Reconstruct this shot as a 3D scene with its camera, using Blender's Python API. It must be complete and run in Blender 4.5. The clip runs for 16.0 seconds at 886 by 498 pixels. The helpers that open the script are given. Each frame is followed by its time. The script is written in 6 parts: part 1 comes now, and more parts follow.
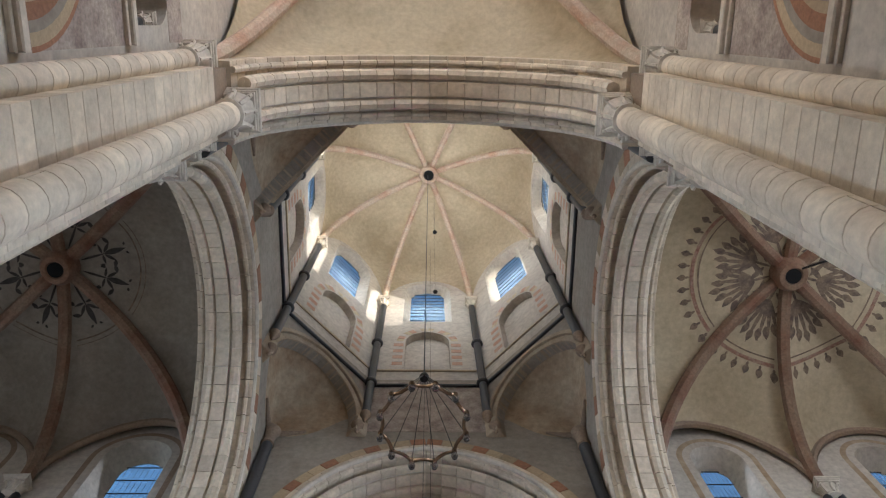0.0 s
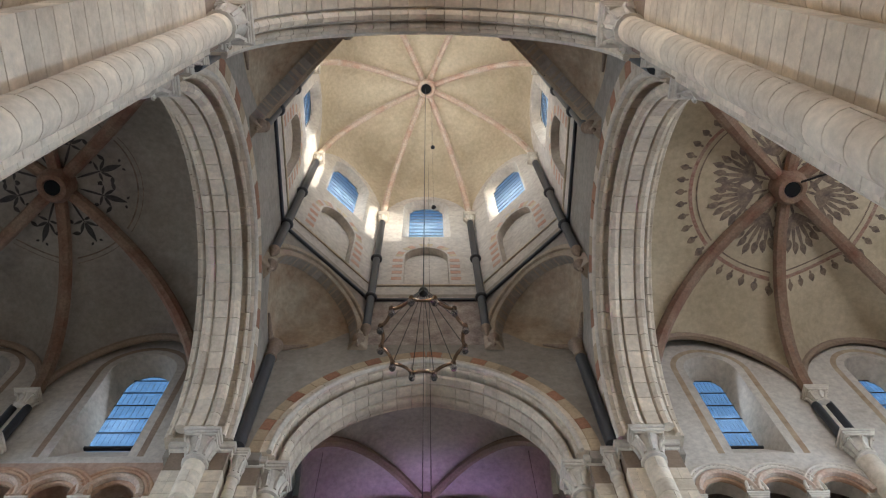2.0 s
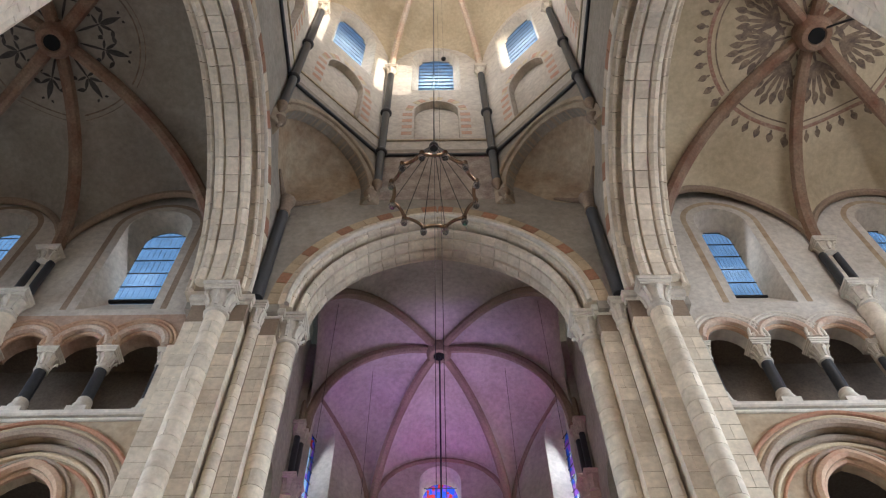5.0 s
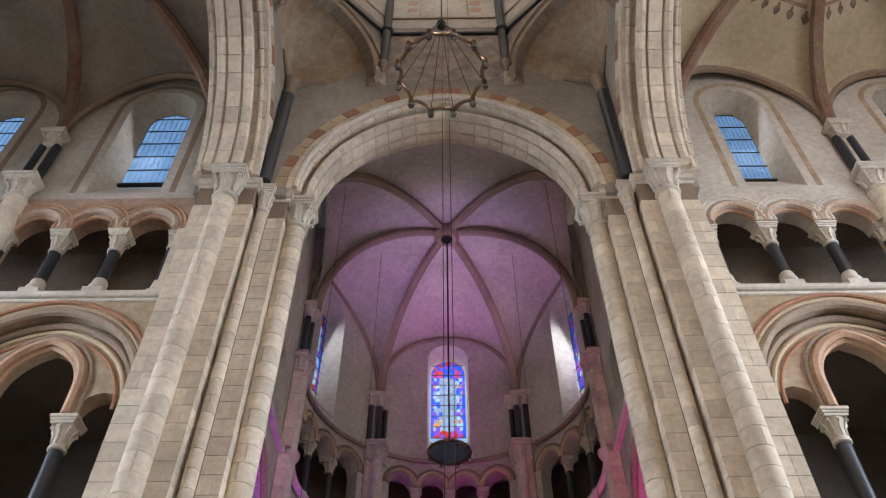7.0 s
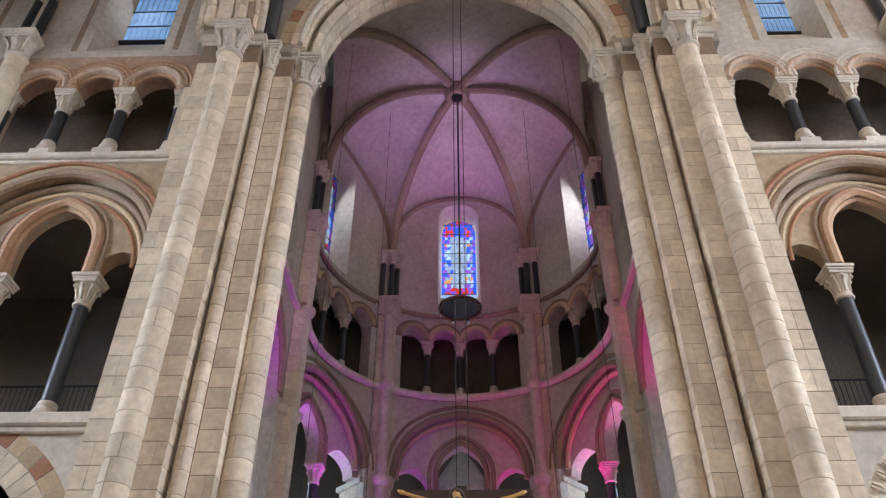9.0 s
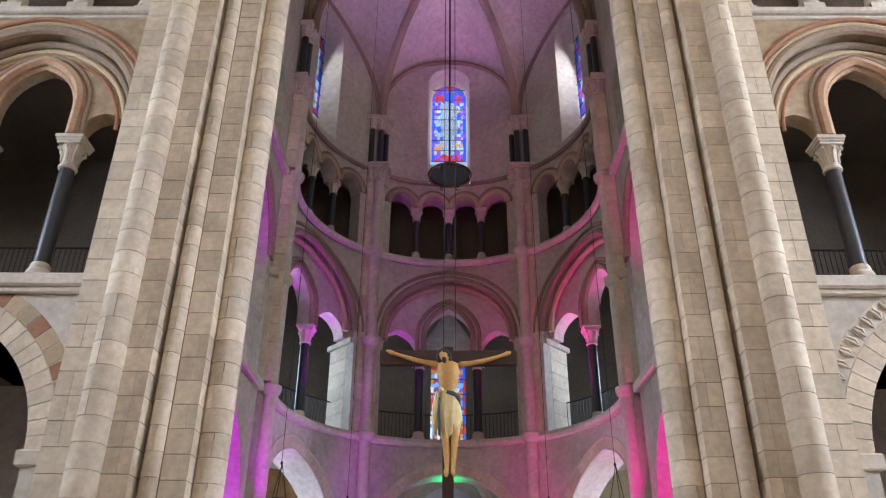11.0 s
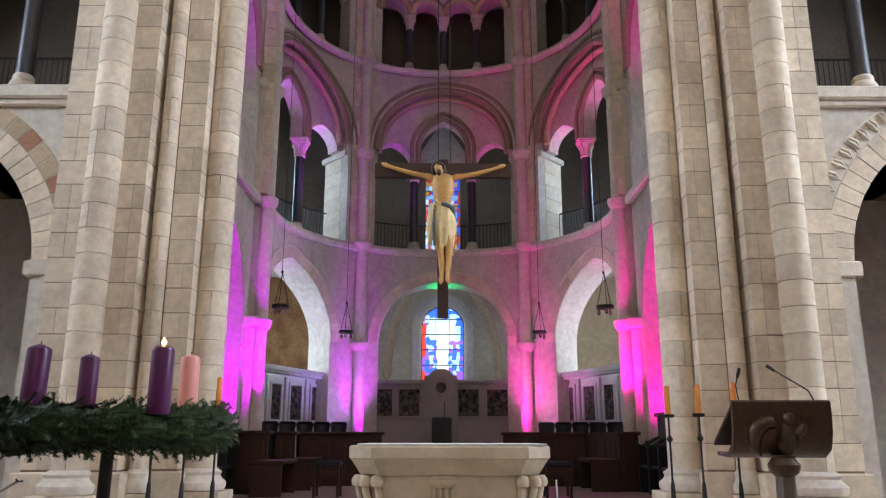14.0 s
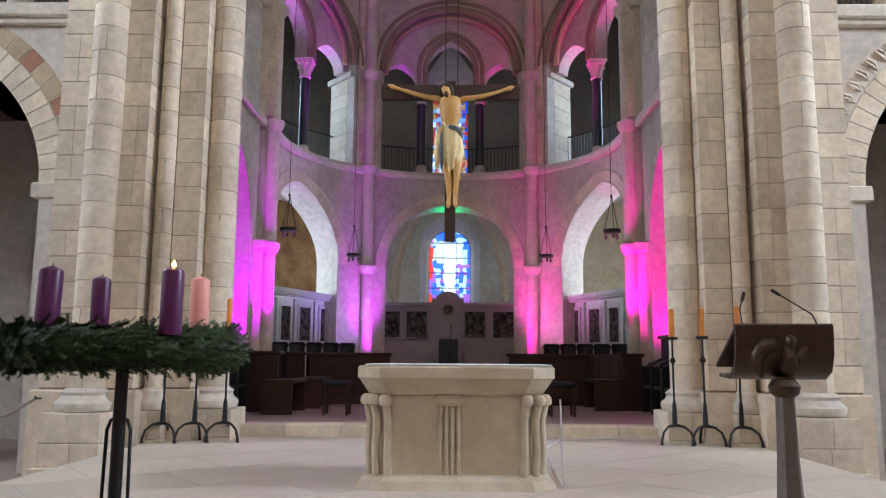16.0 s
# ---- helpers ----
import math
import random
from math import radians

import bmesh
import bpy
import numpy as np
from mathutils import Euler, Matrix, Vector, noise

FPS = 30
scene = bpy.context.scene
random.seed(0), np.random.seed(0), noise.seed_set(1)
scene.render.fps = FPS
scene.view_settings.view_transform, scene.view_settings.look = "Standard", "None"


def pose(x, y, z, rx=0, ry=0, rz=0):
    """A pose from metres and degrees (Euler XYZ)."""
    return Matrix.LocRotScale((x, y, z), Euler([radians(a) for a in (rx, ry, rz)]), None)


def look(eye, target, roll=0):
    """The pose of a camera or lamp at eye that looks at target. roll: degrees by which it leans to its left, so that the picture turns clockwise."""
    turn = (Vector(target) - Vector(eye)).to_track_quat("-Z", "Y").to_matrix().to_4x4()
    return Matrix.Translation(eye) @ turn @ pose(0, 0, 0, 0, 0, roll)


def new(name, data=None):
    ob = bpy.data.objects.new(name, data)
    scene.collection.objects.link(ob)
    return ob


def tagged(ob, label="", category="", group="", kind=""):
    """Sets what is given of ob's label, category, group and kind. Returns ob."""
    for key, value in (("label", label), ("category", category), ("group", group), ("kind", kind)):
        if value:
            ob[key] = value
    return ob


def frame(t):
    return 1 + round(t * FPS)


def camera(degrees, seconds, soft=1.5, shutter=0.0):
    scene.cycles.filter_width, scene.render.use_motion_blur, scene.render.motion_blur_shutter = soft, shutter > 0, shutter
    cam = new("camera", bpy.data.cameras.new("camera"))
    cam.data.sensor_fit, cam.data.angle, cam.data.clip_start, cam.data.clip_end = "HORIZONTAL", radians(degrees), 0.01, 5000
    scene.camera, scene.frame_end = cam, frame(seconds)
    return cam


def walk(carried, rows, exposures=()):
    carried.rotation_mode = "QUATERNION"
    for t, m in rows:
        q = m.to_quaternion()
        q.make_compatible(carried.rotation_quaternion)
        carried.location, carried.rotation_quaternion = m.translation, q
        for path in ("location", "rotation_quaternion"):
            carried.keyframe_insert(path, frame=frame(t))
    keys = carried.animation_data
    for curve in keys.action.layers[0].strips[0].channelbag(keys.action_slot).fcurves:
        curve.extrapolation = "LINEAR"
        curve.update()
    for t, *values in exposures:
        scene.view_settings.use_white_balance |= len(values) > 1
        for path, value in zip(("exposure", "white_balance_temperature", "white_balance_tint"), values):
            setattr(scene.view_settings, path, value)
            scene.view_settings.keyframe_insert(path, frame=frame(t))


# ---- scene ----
cam = camera(59.93, 16.0, soft=1.2)
EYE = (0.0, 0.0, 1.5)
# seconds, yaw to the left, pitch up, roll
ROWS = [
    (0.0, -4.00, 73.83, -3.33),
    (0.5, -3.69, 72.63, -3.03),
    (1.0, -3.56, 71.15, -3.11),
    (1.5, -3.50, 69.46, -3.07),
    (2.0, -3.29, 67.54, -3.01),
    (2.5, -3.02, 65.68, -2.89),
    (3.0, -2.59, 63.89, -2.64),
    (3.5, -2.07, 62.22, -2.29),
    (4.0, -1.52, 60.55, -1.86),
    (6.5, 0.11, 50.36, -0.52),
    (7.0, 0.40, 48.12, -0.30),
    (7.5, 0.76, 45.76, -0.15),
    (8.0, 1.11, 43.20, -0.03),
    (8.5, 1.40, 40.46, 0.10),
    (9.0, 1.48, 37.69, 0.22),
    (11.5, 0.25, 25.33, 0.38),
    (12.0, 0.12, 22.76, 0.32),
    (12.5, 0.02, 20.23, 0.19),
    (13.0, -0.05, 17.91, 0.08),
    (13.5, -0.04, 15.83, 0.08),
    (14.0, -0.01, 13.91, 0.10),
    (14.5, 0.11, 12.18, 0.18),
    (15.0, 0.25, 10.63, 0.25),
    (15.5, 0.40, 9.31, 0.36),
    (16.0, 0.51, 8.22, 0.36),
]


def aim(yaw, pitch, roll):
    m = Matrix.Rotation(radians(yaw), 4, "Z") @ Matrix.Rotation(radians(90 + pitch), 4, "X") @ Matrix.Rotation(radians(roll), 4, "Z")
    return Matrix.Translation(EYE) @ m


walk(cam, [(t, aim(yaw, pitch, roll)) for t, yaw, pitch, roll in ROWS], exposures=[(0.0, 1.16, 5600, 11), (4.0, 1.33, 5800, 13), (9.0, 1.42, 6250, 19), (12.0, 1.43, 6250, 19), (16.0, 1.45, 6000, 16)])

# ---- world, sun and large lights ----
world = bpy.data.worlds.new("sky")
scene.world = world
world.use_nodes = True
wn = world.node_tree.nodes
sky = wn.new("ShaderNodeTexSky")
sky.sky_type, sky.sun_disc = "NISHITA", False
sky.sun_elevation, sky.sun_rotation = radians(11), radians(123)
world.node_tree.links.new(sky.outputs[0], wn["Background"].inputs[0])
wn["Background"].inputs[1].default_value = 0.15


def lamp(name, kind, m, power, colour, size=1.0, size_y=None, angle=60, blend=0.6, spread=180):
    data = bpy.data.lights.new(name, kind)
    data.energy, data.color = power, colour
    if kind == "AREA":
        data.size, data.spread = size, radians(spread)
        if size_y:
            data.shape, data.size_y = "RECTANGLE", size_y
    if kind == "SPOT":
        data.spot_size, data.spot_blend, data.shadow_soft_size = radians(angle), blend, size
    if kind == "SUN":
        data.angle = radians(0.5)
    ob = new(name, data)
    ob.matrix_world = m
    return ob


lamp("sun", "SUN", look((20, -9, 34), (20 - 9, -9 + 5.8, 34 - 10.7 * math.tan(radians(11)))), 3.0, (1.0, 0.88, 0.7))
DAY = (0.88, 0.94, 1.0)
# daylight lamps in the openings; west and transept ones are added before closed walls
lamp("west_window_light", "AREA", look((0, -19.6, 12.0), (0, 6, 6.0)), 165, (1.0, 0.91, 0.8), 5.0, 7.0)
for s, k in ((-1, 0.8), (1, 1.1)):
    lamp("transept_window_light", "AREA", look((s * 17.4, 5.6, 9.0), (-s * 4.5, 9.0, 2.5)), 800 * k, (0.76, 0.89, 1.0), 3.2, 6.0, spread=120)
    # added fill for the transept's east wall and vault; no window is built here
    lamp("transept_west_light", "AREA", look((s * 10.5, 1.8, 16.8), (s * 8, 10, 14.0)), (22 if s < 0 else 190), (1.0, 0.97, 0.92), 3.0, 3.0)
    for x in (7.25, 11.45):
        lamp("clerestory_window_light", "AREA", look((s * x, 10.82, 17.4), (s * x, 8.0, 16.2)), 7, DAY, 0.7, 2.4)
    lamp("nave_window_light", "AREA", look((s * 4.6, -4.2 if s < 0 else -7.5, 16.8), (-s * 4, 2, 8)), 270 if s > 0 else 110, DAY if s > 0 else (1.0, 0.9, 0.76), 1.8, 2.8)
    lamp("nave_window_light", "AREA", look((s * 4.6, -10.5, 16.6), (-s * 4, 9, 5)), 230 if s > 0 else 150, (0.95, 0.96, 0.95) if s > 0 else (1.0, 0.9, 0.76), 1.8, 2.8)
    a = s * radians(66.6)
    lamp("ambulatory_window_light", "AREA", look((7.2 * math.sin(a), 16.4 + 7.2 * math.cos(a), 3.6), (s * 2.0, 18.6, 2.4)), 95, (0.7, 0.88, 1.0), 1.4, 2.6)
    a = s * radians(58)
    lamp("gallery_window_light", "AREA", look((6.8 * math.sin(a), 16.4 + 6.8 * math.cos(a), 8.4), (s * 2.0, 18.6, 8.0)), 42, (0.58, 0.82, 1.0), 1.0, 1.8)
    a = s * radians(69)
    lamp("apse_window_light", "AREA", look((4.42 * math.sin(a), 16.4 + 4.42 * math.cos(a), 17.2), (3.0 * math.sin(a * 0.86), 16.4 + 3.0 * math.cos(a * 0.86), 16.6)), 7 if s < 0 else 15, (0.86, 0.94, 1.0), 0.6, 2.2)
for k in range(8):
    a = radians(45 * k)
    lamp("drum_window_light", "AREA", look((5.3 * math.sin(a), 6 + 5.3 * math.cos(a), 28.7), (-2 * math.sin(a), 6 - 2 * math.cos(a), 26.0)), 80, (1.0, 0.96, 0.88), 1.2, 1.4)
# coloured floodlights of the chancel: on the floor, on the gallery ledge and on the triforium ledge
for s, colour, wash, soft in ((-1, (0.66, 0.0, 1.0), (0.50, 0.34, 1.0), (0.62, 0.42, 1.0)), (1, (1.0, 0.0, 0.5), (1.0, 0.26, 0.72), (0.76, 0.47, 0.95))):
    for x, y, tx, ty in ((3.12, 14.75, 3.72, 15.6), (1.6, 18.62, 2.1, 19.36)):
        lamp("floor_spotlight", "SPOT", look((s * x, y, 1.7 if x > 3 else 0.65), (s * tx, ty, 3.4 if x > 3 else 2.75)), 260 if x > 3 else 330, colour, 0.04, angle=46 if x > 3 else 33, blend=0.8)
    lamp("wall_wash_spotlight", "SPOT", look((s * 1.7, 17.9, 0.75), (s * 2.9, 19.6, 5.0)), 140, wash, 0.06, angle=72, blend=1.0)
    lamp("triforium_spotlight", "SPOT", look((s * 3.45, 15.9, 12.0), (-s * 0.9, 17.6, 20.0)), 300, soft, 0.15, angle=50, blend=0.8)
    for ang, r, power, wide in ((56, 3.62, 150, 46), (84, 3.62, 220, 46), (16, 3.64, 75, 42)):
        a = radians(ang)
        lamp("gallery_spotlight", "SPOT", look((s * r * math.sin(a), 16.4 + r * math.cos(a), 6.5), (s * (r + 0.85) * math.sin(a), 16.4 + (r + 0.85) * math.cos(a), 9.5)), power, colour, 0.05, angle=wide, blend=0.9)
    lamp("chancel_spotlight", "SPOT", look((s * 3.5, 13.3, 6.6), (s * 4.3, 14.0, 9.6)), 130, colour, 0.06, angle=46)
    lamp("side_bay_spotlight", "SPOT", look((s * 4.4, 13.0, 0.8), (s * 4.45, 15.0, 3.6)), 420, colour, 0.1, angle=64)
lamp("apse_window_light", "AREA", look((0, 21.9, 17.1), (0, 16, 16.4)), 22, (1.0, 0.99, 0.97), 1.2, 3.3)
lamp("chapel_window_light", "AREA", look((0, 24.7, 4.5), (0, 20, 3.6)), 15, (0.8, 0.92, 1.0), 1.3, 2.4)
lamp("gallery_window_light", "AREA", look((0, 23.0, 8.3), (0, 21.6, 9.8)), 5, (0.7, 0.88, 1.0), 0.9, 1.6)
lamp("chapel_spotlight", "SPOT", look((0.0, 20.9, 5.2), (0.0, 20.5, 6.2)), 12, (0.0, 1.0, 0.25), 0.05, angle=130)

# ---- materials ----


def shade(name, colour, rough=0.8, metal=0.0, spread=0.25, grain=18.0, stain=0.6, bump=0.25, per=0.0, tint=None, island=0.0, spec=0.5):
    """A worn surface: broad stains, fine grain, and relief."""
    m = bpy.data.materials.new(name)
    m.use_nodes = True
    n, l = m.node_tree.nodes, m.node_tree.links
    b = n["Principled BSDF"]
    b.inputs["Roughness"].default_value, b.inputs["Metallic"].default_value = rough, metal
    b.inputs["Specular IOR Level"].default_value = spec
    geo = n.new("ShaderNodeNewGeometry")
    big, fine = n.new("ShaderNodeTexNoise"), n.new("ShaderNodeTexNoise")
    for tex, scale, detail in ((big, stain, 6), (fine, grain, 8)):
        tex.inputs["Scale"].default_value, tex.inputs["Detail"].default_value = scale, detail
        tex.inputs["Roughness"].default_value = 0.62
        l.new(geo.outputs["Position"], tex.inputs["Vector"])
    ramp = n.new("ShaderNodeValToRGB")
    c = Vector(colour)
    t = Vector(tint) if tint else c * (1 - spread)
    ramp.color_ramp.elements[0].position, ramp.color_ramp.elements[1].position = 0.3, 0.62
    ramp.color_ramp.elements[0].color, ramp.color_ramp.elements[1].color = (*t, 1), (*c, 1)
    l.new(big.outputs["Fac"], ramp.inputs["Fac"])
    mix = n.new("ShaderNodeMix")
    mix.data_type, mix.blend_type = "RGBA", "MULTIPLY"
    mix.inputs["Factor"].default_value = 1.0
    l.new(ramp.outputs["Color"], mix.inputs["A"])
    r2 = n.new("ShaderNodeMapRange")
    r2.inputs["From Min"].default_value, r2.inputs["From Max"].default_value = 0.3, 0.7
    r2.inputs["To Min"].default_value, r2.inputs["To Max"].default_value = 1 - spread * 0.75, 1 + spread * 0.3
    l.new(fine.outputs["Fac"], r2.inputs["Value"])
    val = r2.outputs["Result"]
    if per:
        info = n.new("ShaderNodeObjectInfo")
        r3 = n.new("ShaderNodeMapRange")
        r3.inputs["To Min"].default_value, r3.inputs["To Max"].default_value = 1 - per, 1 + per * 0.5
        l.new(info.outputs["Random"], r3.inputs["Value"])
        mul = n.new("ShaderNodeMath")
        mul.operation = "MULTIPLY"
        l.new(val, mul.inputs[0])
        l.new(r3.outputs["Result"], mul.inputs[1])
        val = mul.outputs[0]
    if island:
        r4 = n.new("ShaderNodeMapRange")
        r4.inputs["To Min"].default_value, r4.inputs["To Max"].default_value = 1 - island, 1 + island
        l.new(geo.outputs["Random Per Island"], r4.inputs["Value"])
        mul = n.new("ShaderNodeMath")
        mul.operation = "MULTIPLY"
        l.new(val, mul.inputs[0])
        l.new(r4.outputs["Result"], mul.inputs[1])
        val = mul.outputs[0]
    comb = n.new("ShaderNodeCombineColor")
    for k in range(3):
        l.new(val, comb.inputs[k])
    l.new(comb.outputs[0], mix.inputs["B"])
    l.new(mix.outputs["Result"], b.inputs["Base Color"])
    if bump:
        bp = n.new("ShaderNodeBump")
        bp.inputs["Strength"].default_value, bp.inputs["Distance"].default_value = bump, 0.02
        l.new(fine.outputs["Fac"], bp.inputs["Height"])
        l.new(bp.outputs[0], b.inputs["Normal"])
    return m


def glow(name, colour, strength):
    m = bpy.data.materials.new(name)
    m.use_nodes = True
    b = m.node_tree.nodes["Principled BSDF"]
    b.inputs["Emission Color"].default_value, b.inputs["Emission Strength"].default_value = (*colour, 1), strength
    b.inputs["Base Color"].default_value = (*colour, 1)
    return m


def glazing(name, colour, clear=0.75, cells=5.0):
    """Leaded glass that lets the sky through."""
    m = bpy.data.materials.new(name)
    m.use_nodes = True
    n, l = m.node_tree.nodes, m.node_tree.links
    n.remove(n["Principled BSDF"])
    tr, df, gl = n.new("ShaderNodeBsdfTransparent"), n.new("ShaderNodeBsdfTranslucent"), n.new("ShaderNodeBsdfGlossy")
    mx, mx2 = n.new("ShaderNodeMixShader"), n.new("ShaderNodeMixShader")
    vor, noi = n.new("ShaderNodeTexVoronoi"), n.new("ShaderNodeTexNoise")
    geo = n.new("ShaderNodeNewGeometry")
    l.new(geo.outputs["Position"], vor.inputs["Vector"])
    l.new(geo.outputs["Position"], noi.inputs["Vector"])
    vor.inputs["Scale"].default_value, noi.inputs["Scale"].default_value = cells, 0.8
    r = n.new("ShaderNodeMix")
    r.data_type = "RGBA"
    r.inputs["A"].default_value = (*[k * 0.72 for k in colour], 1)
    r.inputs["B"].default_value = (*colour, 1)
    l.new(vor.outputs["Color"], r.inputs["Factor"])
    l.new(r.outputs["Result"], tr.inputs["Color"])
    df.inputs["Color"].default_value = (*colour, 1)
    gl.inputs["Roughness"].default_value = 0.15
    mx.inputs[0].default_value, mx2.inputs[0].default_value = 1 - clear, 0.06
    l.new(tr.outputs[0], mx.inputs[1])
    l.new(df.outputs[0], mx.inputs[2])
    l.new(mx.outputs[0], mx2.inputs[1])
    l.new(gl.outputs[0], mx2.inputs[2])
    l.new(mx2.outputs[0], n["Material Output"].inputs[0])
    return m


STONE = shade("limestone", (0.76, 0.645, 0.49), 0.85, spread=0.24, per=0.16, bump=0.35, stain=1.3, grain=9, tint=(0.58, 0.47, 0.345), spec=0.25)
STONE_PLAIN = shade("limestone_carved", (0.68, 0.60, 0.49), 0.85, spread=0.25, bump=0.2, stain=1.5, grain=10, spec=0.25)
MORTAR = shade("mortar", (0.30, 0.215, 0.145), 0.95)
PLASTER = shade("plaster", (0.60, 0.54, 0.46), 0.92, spread=0.3, stain=0.8, bump=0.12, grain=7, tint=(0.47, 0.41, 0.34), spec=0.2)
PLASTER_TAN = shade("plaster_tan", (0.47, 0.37, 0.25), 0.92, spread=0.35, stain=1.1, bump=0.15, grain=7, tint=(0.34, 0.22, 0.13), spec=0.2)
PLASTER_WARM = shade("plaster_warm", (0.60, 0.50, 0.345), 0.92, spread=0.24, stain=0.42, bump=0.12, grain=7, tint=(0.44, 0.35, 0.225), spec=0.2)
PLASTER_ROSE = shade("plaster_rose", (0.50, 0.36, 0.265), 0.92, spread=0.35, stain=1.6, bump=0.15, grain=9, tint=(0.38, 0.215, 0.145), spec=0.2)
PALE_RED = shade("pale_red_paint", (0.50, 0.27, 0.185), 0.9, spread=0.3, stain=2.5, tint=(0.55, 0.39, 0.29))
# tan plaster darkened in colour for the shade inside the passages
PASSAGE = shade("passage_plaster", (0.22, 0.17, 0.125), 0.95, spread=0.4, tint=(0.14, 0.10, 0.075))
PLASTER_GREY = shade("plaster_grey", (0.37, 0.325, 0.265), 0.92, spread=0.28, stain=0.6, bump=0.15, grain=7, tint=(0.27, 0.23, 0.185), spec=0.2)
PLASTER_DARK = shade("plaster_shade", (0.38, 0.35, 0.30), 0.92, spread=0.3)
# brown stained plaster, with the warm light on it mixed into the colour
WARM_BROWN = shade("rust_stained_plaster", (0.46, 0.28, 0.13), 0.92, spread=0.4, stain=1.4, tint=(0.22, 0.11, 0.05), spec=0.2)
TAN_STONE = shade("tan_stone", (0.46, 0.37, 0.265), 0.88, spread=0.25, per=0.1, stain=1.6, tint=(0.36, 0.27, 0.18), spec=0.2)
RED = shade("red_painted_stone", (0.42, 0.20, 0.11), 0.88, spread=0.35, per=0.2)
OCHRE = shade("ochre_painted_stone", (0.56, 0.42, 0.26), 0.88, spread=0.25, per=0.2)
TERRA = shade("orange_painted_stone", (0.52, 0.34, 0.21), 0.88, spread=0.3, stain=2.0, tint=(0.42, 0.22, 0.13))
BROWN = shade("brown_painted_moulding", (0.36, 0.26, 0.18), 0.88, spread=0.35)
RIB = shade("rib_paint", (0.28, 0.19, 0.125), 0.88, spread=0.45, stain=1.1, tint=(0.19, 0.08, 0.045))
# gilding, brightened in colour for the warm spotlight on the figure
GILT = (0.66, 0.36, 0.10)
# plaster coloured near black: the shade deep in the galleries is in the tone
DEEP_SHADE = shade("sooty_plaster", (0.17, 0.13, 0.095), 0.95, spread=0.4)
# black for solid discs that paint the darkness inside the boss holes
HOLE_BLACK = shade("dark_opening", (0.004, 0.004, 0.004), 1.0, bump=0)
RIB_PALE = shade("rib_pale", (0.58, 0.47, 0.36), 0.88, spread=0.35, stain=1.5, tint=(0.50, 0.30, 0.2))
SLATE = shade("dark_shale", (0.035, 0.036, 0.04), 0.45, spread=0.4, bump=0.1)
FRESCO = shade("faded_fresco", (0.52, 0.43, 0.35), 0.92, spread=0.45, stain=2.6, tint=(0.27, 0.20, 0.17))
FLOOR = shade("floor_stone", (0.60, 0.505, 0.40), 0.6, spread=0.2, per=0.1, bump=0.1)
FLOOR_RED = shade("floor_tile", (0.36, 0.27, 0.22), 0.55, spread=0.25, per=0.12, bump=0.1)
WOOD = shade("dark_oak", (0.062, 0.027, 0.017), 0.5, spread=0.4, grain=30, bump=0.15, spec=0.3)
IRON = shade("wrought_iron", (0.03, 0.027, 0.025), 0.5, 0.6, bump=0.1)
BRONZE = shade("bronze", (0.085, 0.052, 0.033), 0.4, 0.6, spread=0.4, grain=25, bump=0.2)
BRASS = shade("brass", (0.35, 0.2, 0.08), 0.35, 0.9, bump=0.05)
GLASS_SKY = glazing("clear_leaded_glass", (0.74, 0.92, 1.0), 0.94)
GLASS = {
    "blue": glazing("blue_glass", (0.05, 0.15, 0.9), 0.6), "white": glazing("white_glass", (1.0, 1.0, 0.97), 0.95, 2.0),
    "red": glazing("red_glass", (0.8, 0.06, 0.04), 0.6), "orange": glazing("orange_glass", (0.95, 0.4, 0.1), 0.6), "pale": glazing("pale_blue_glass", (0.42, 0.66, 1.0), 0.55), "violet": glazing("violet_glass", (0.35, 0.12, 0.7), 0.6),
}

# ---- mesh building ----


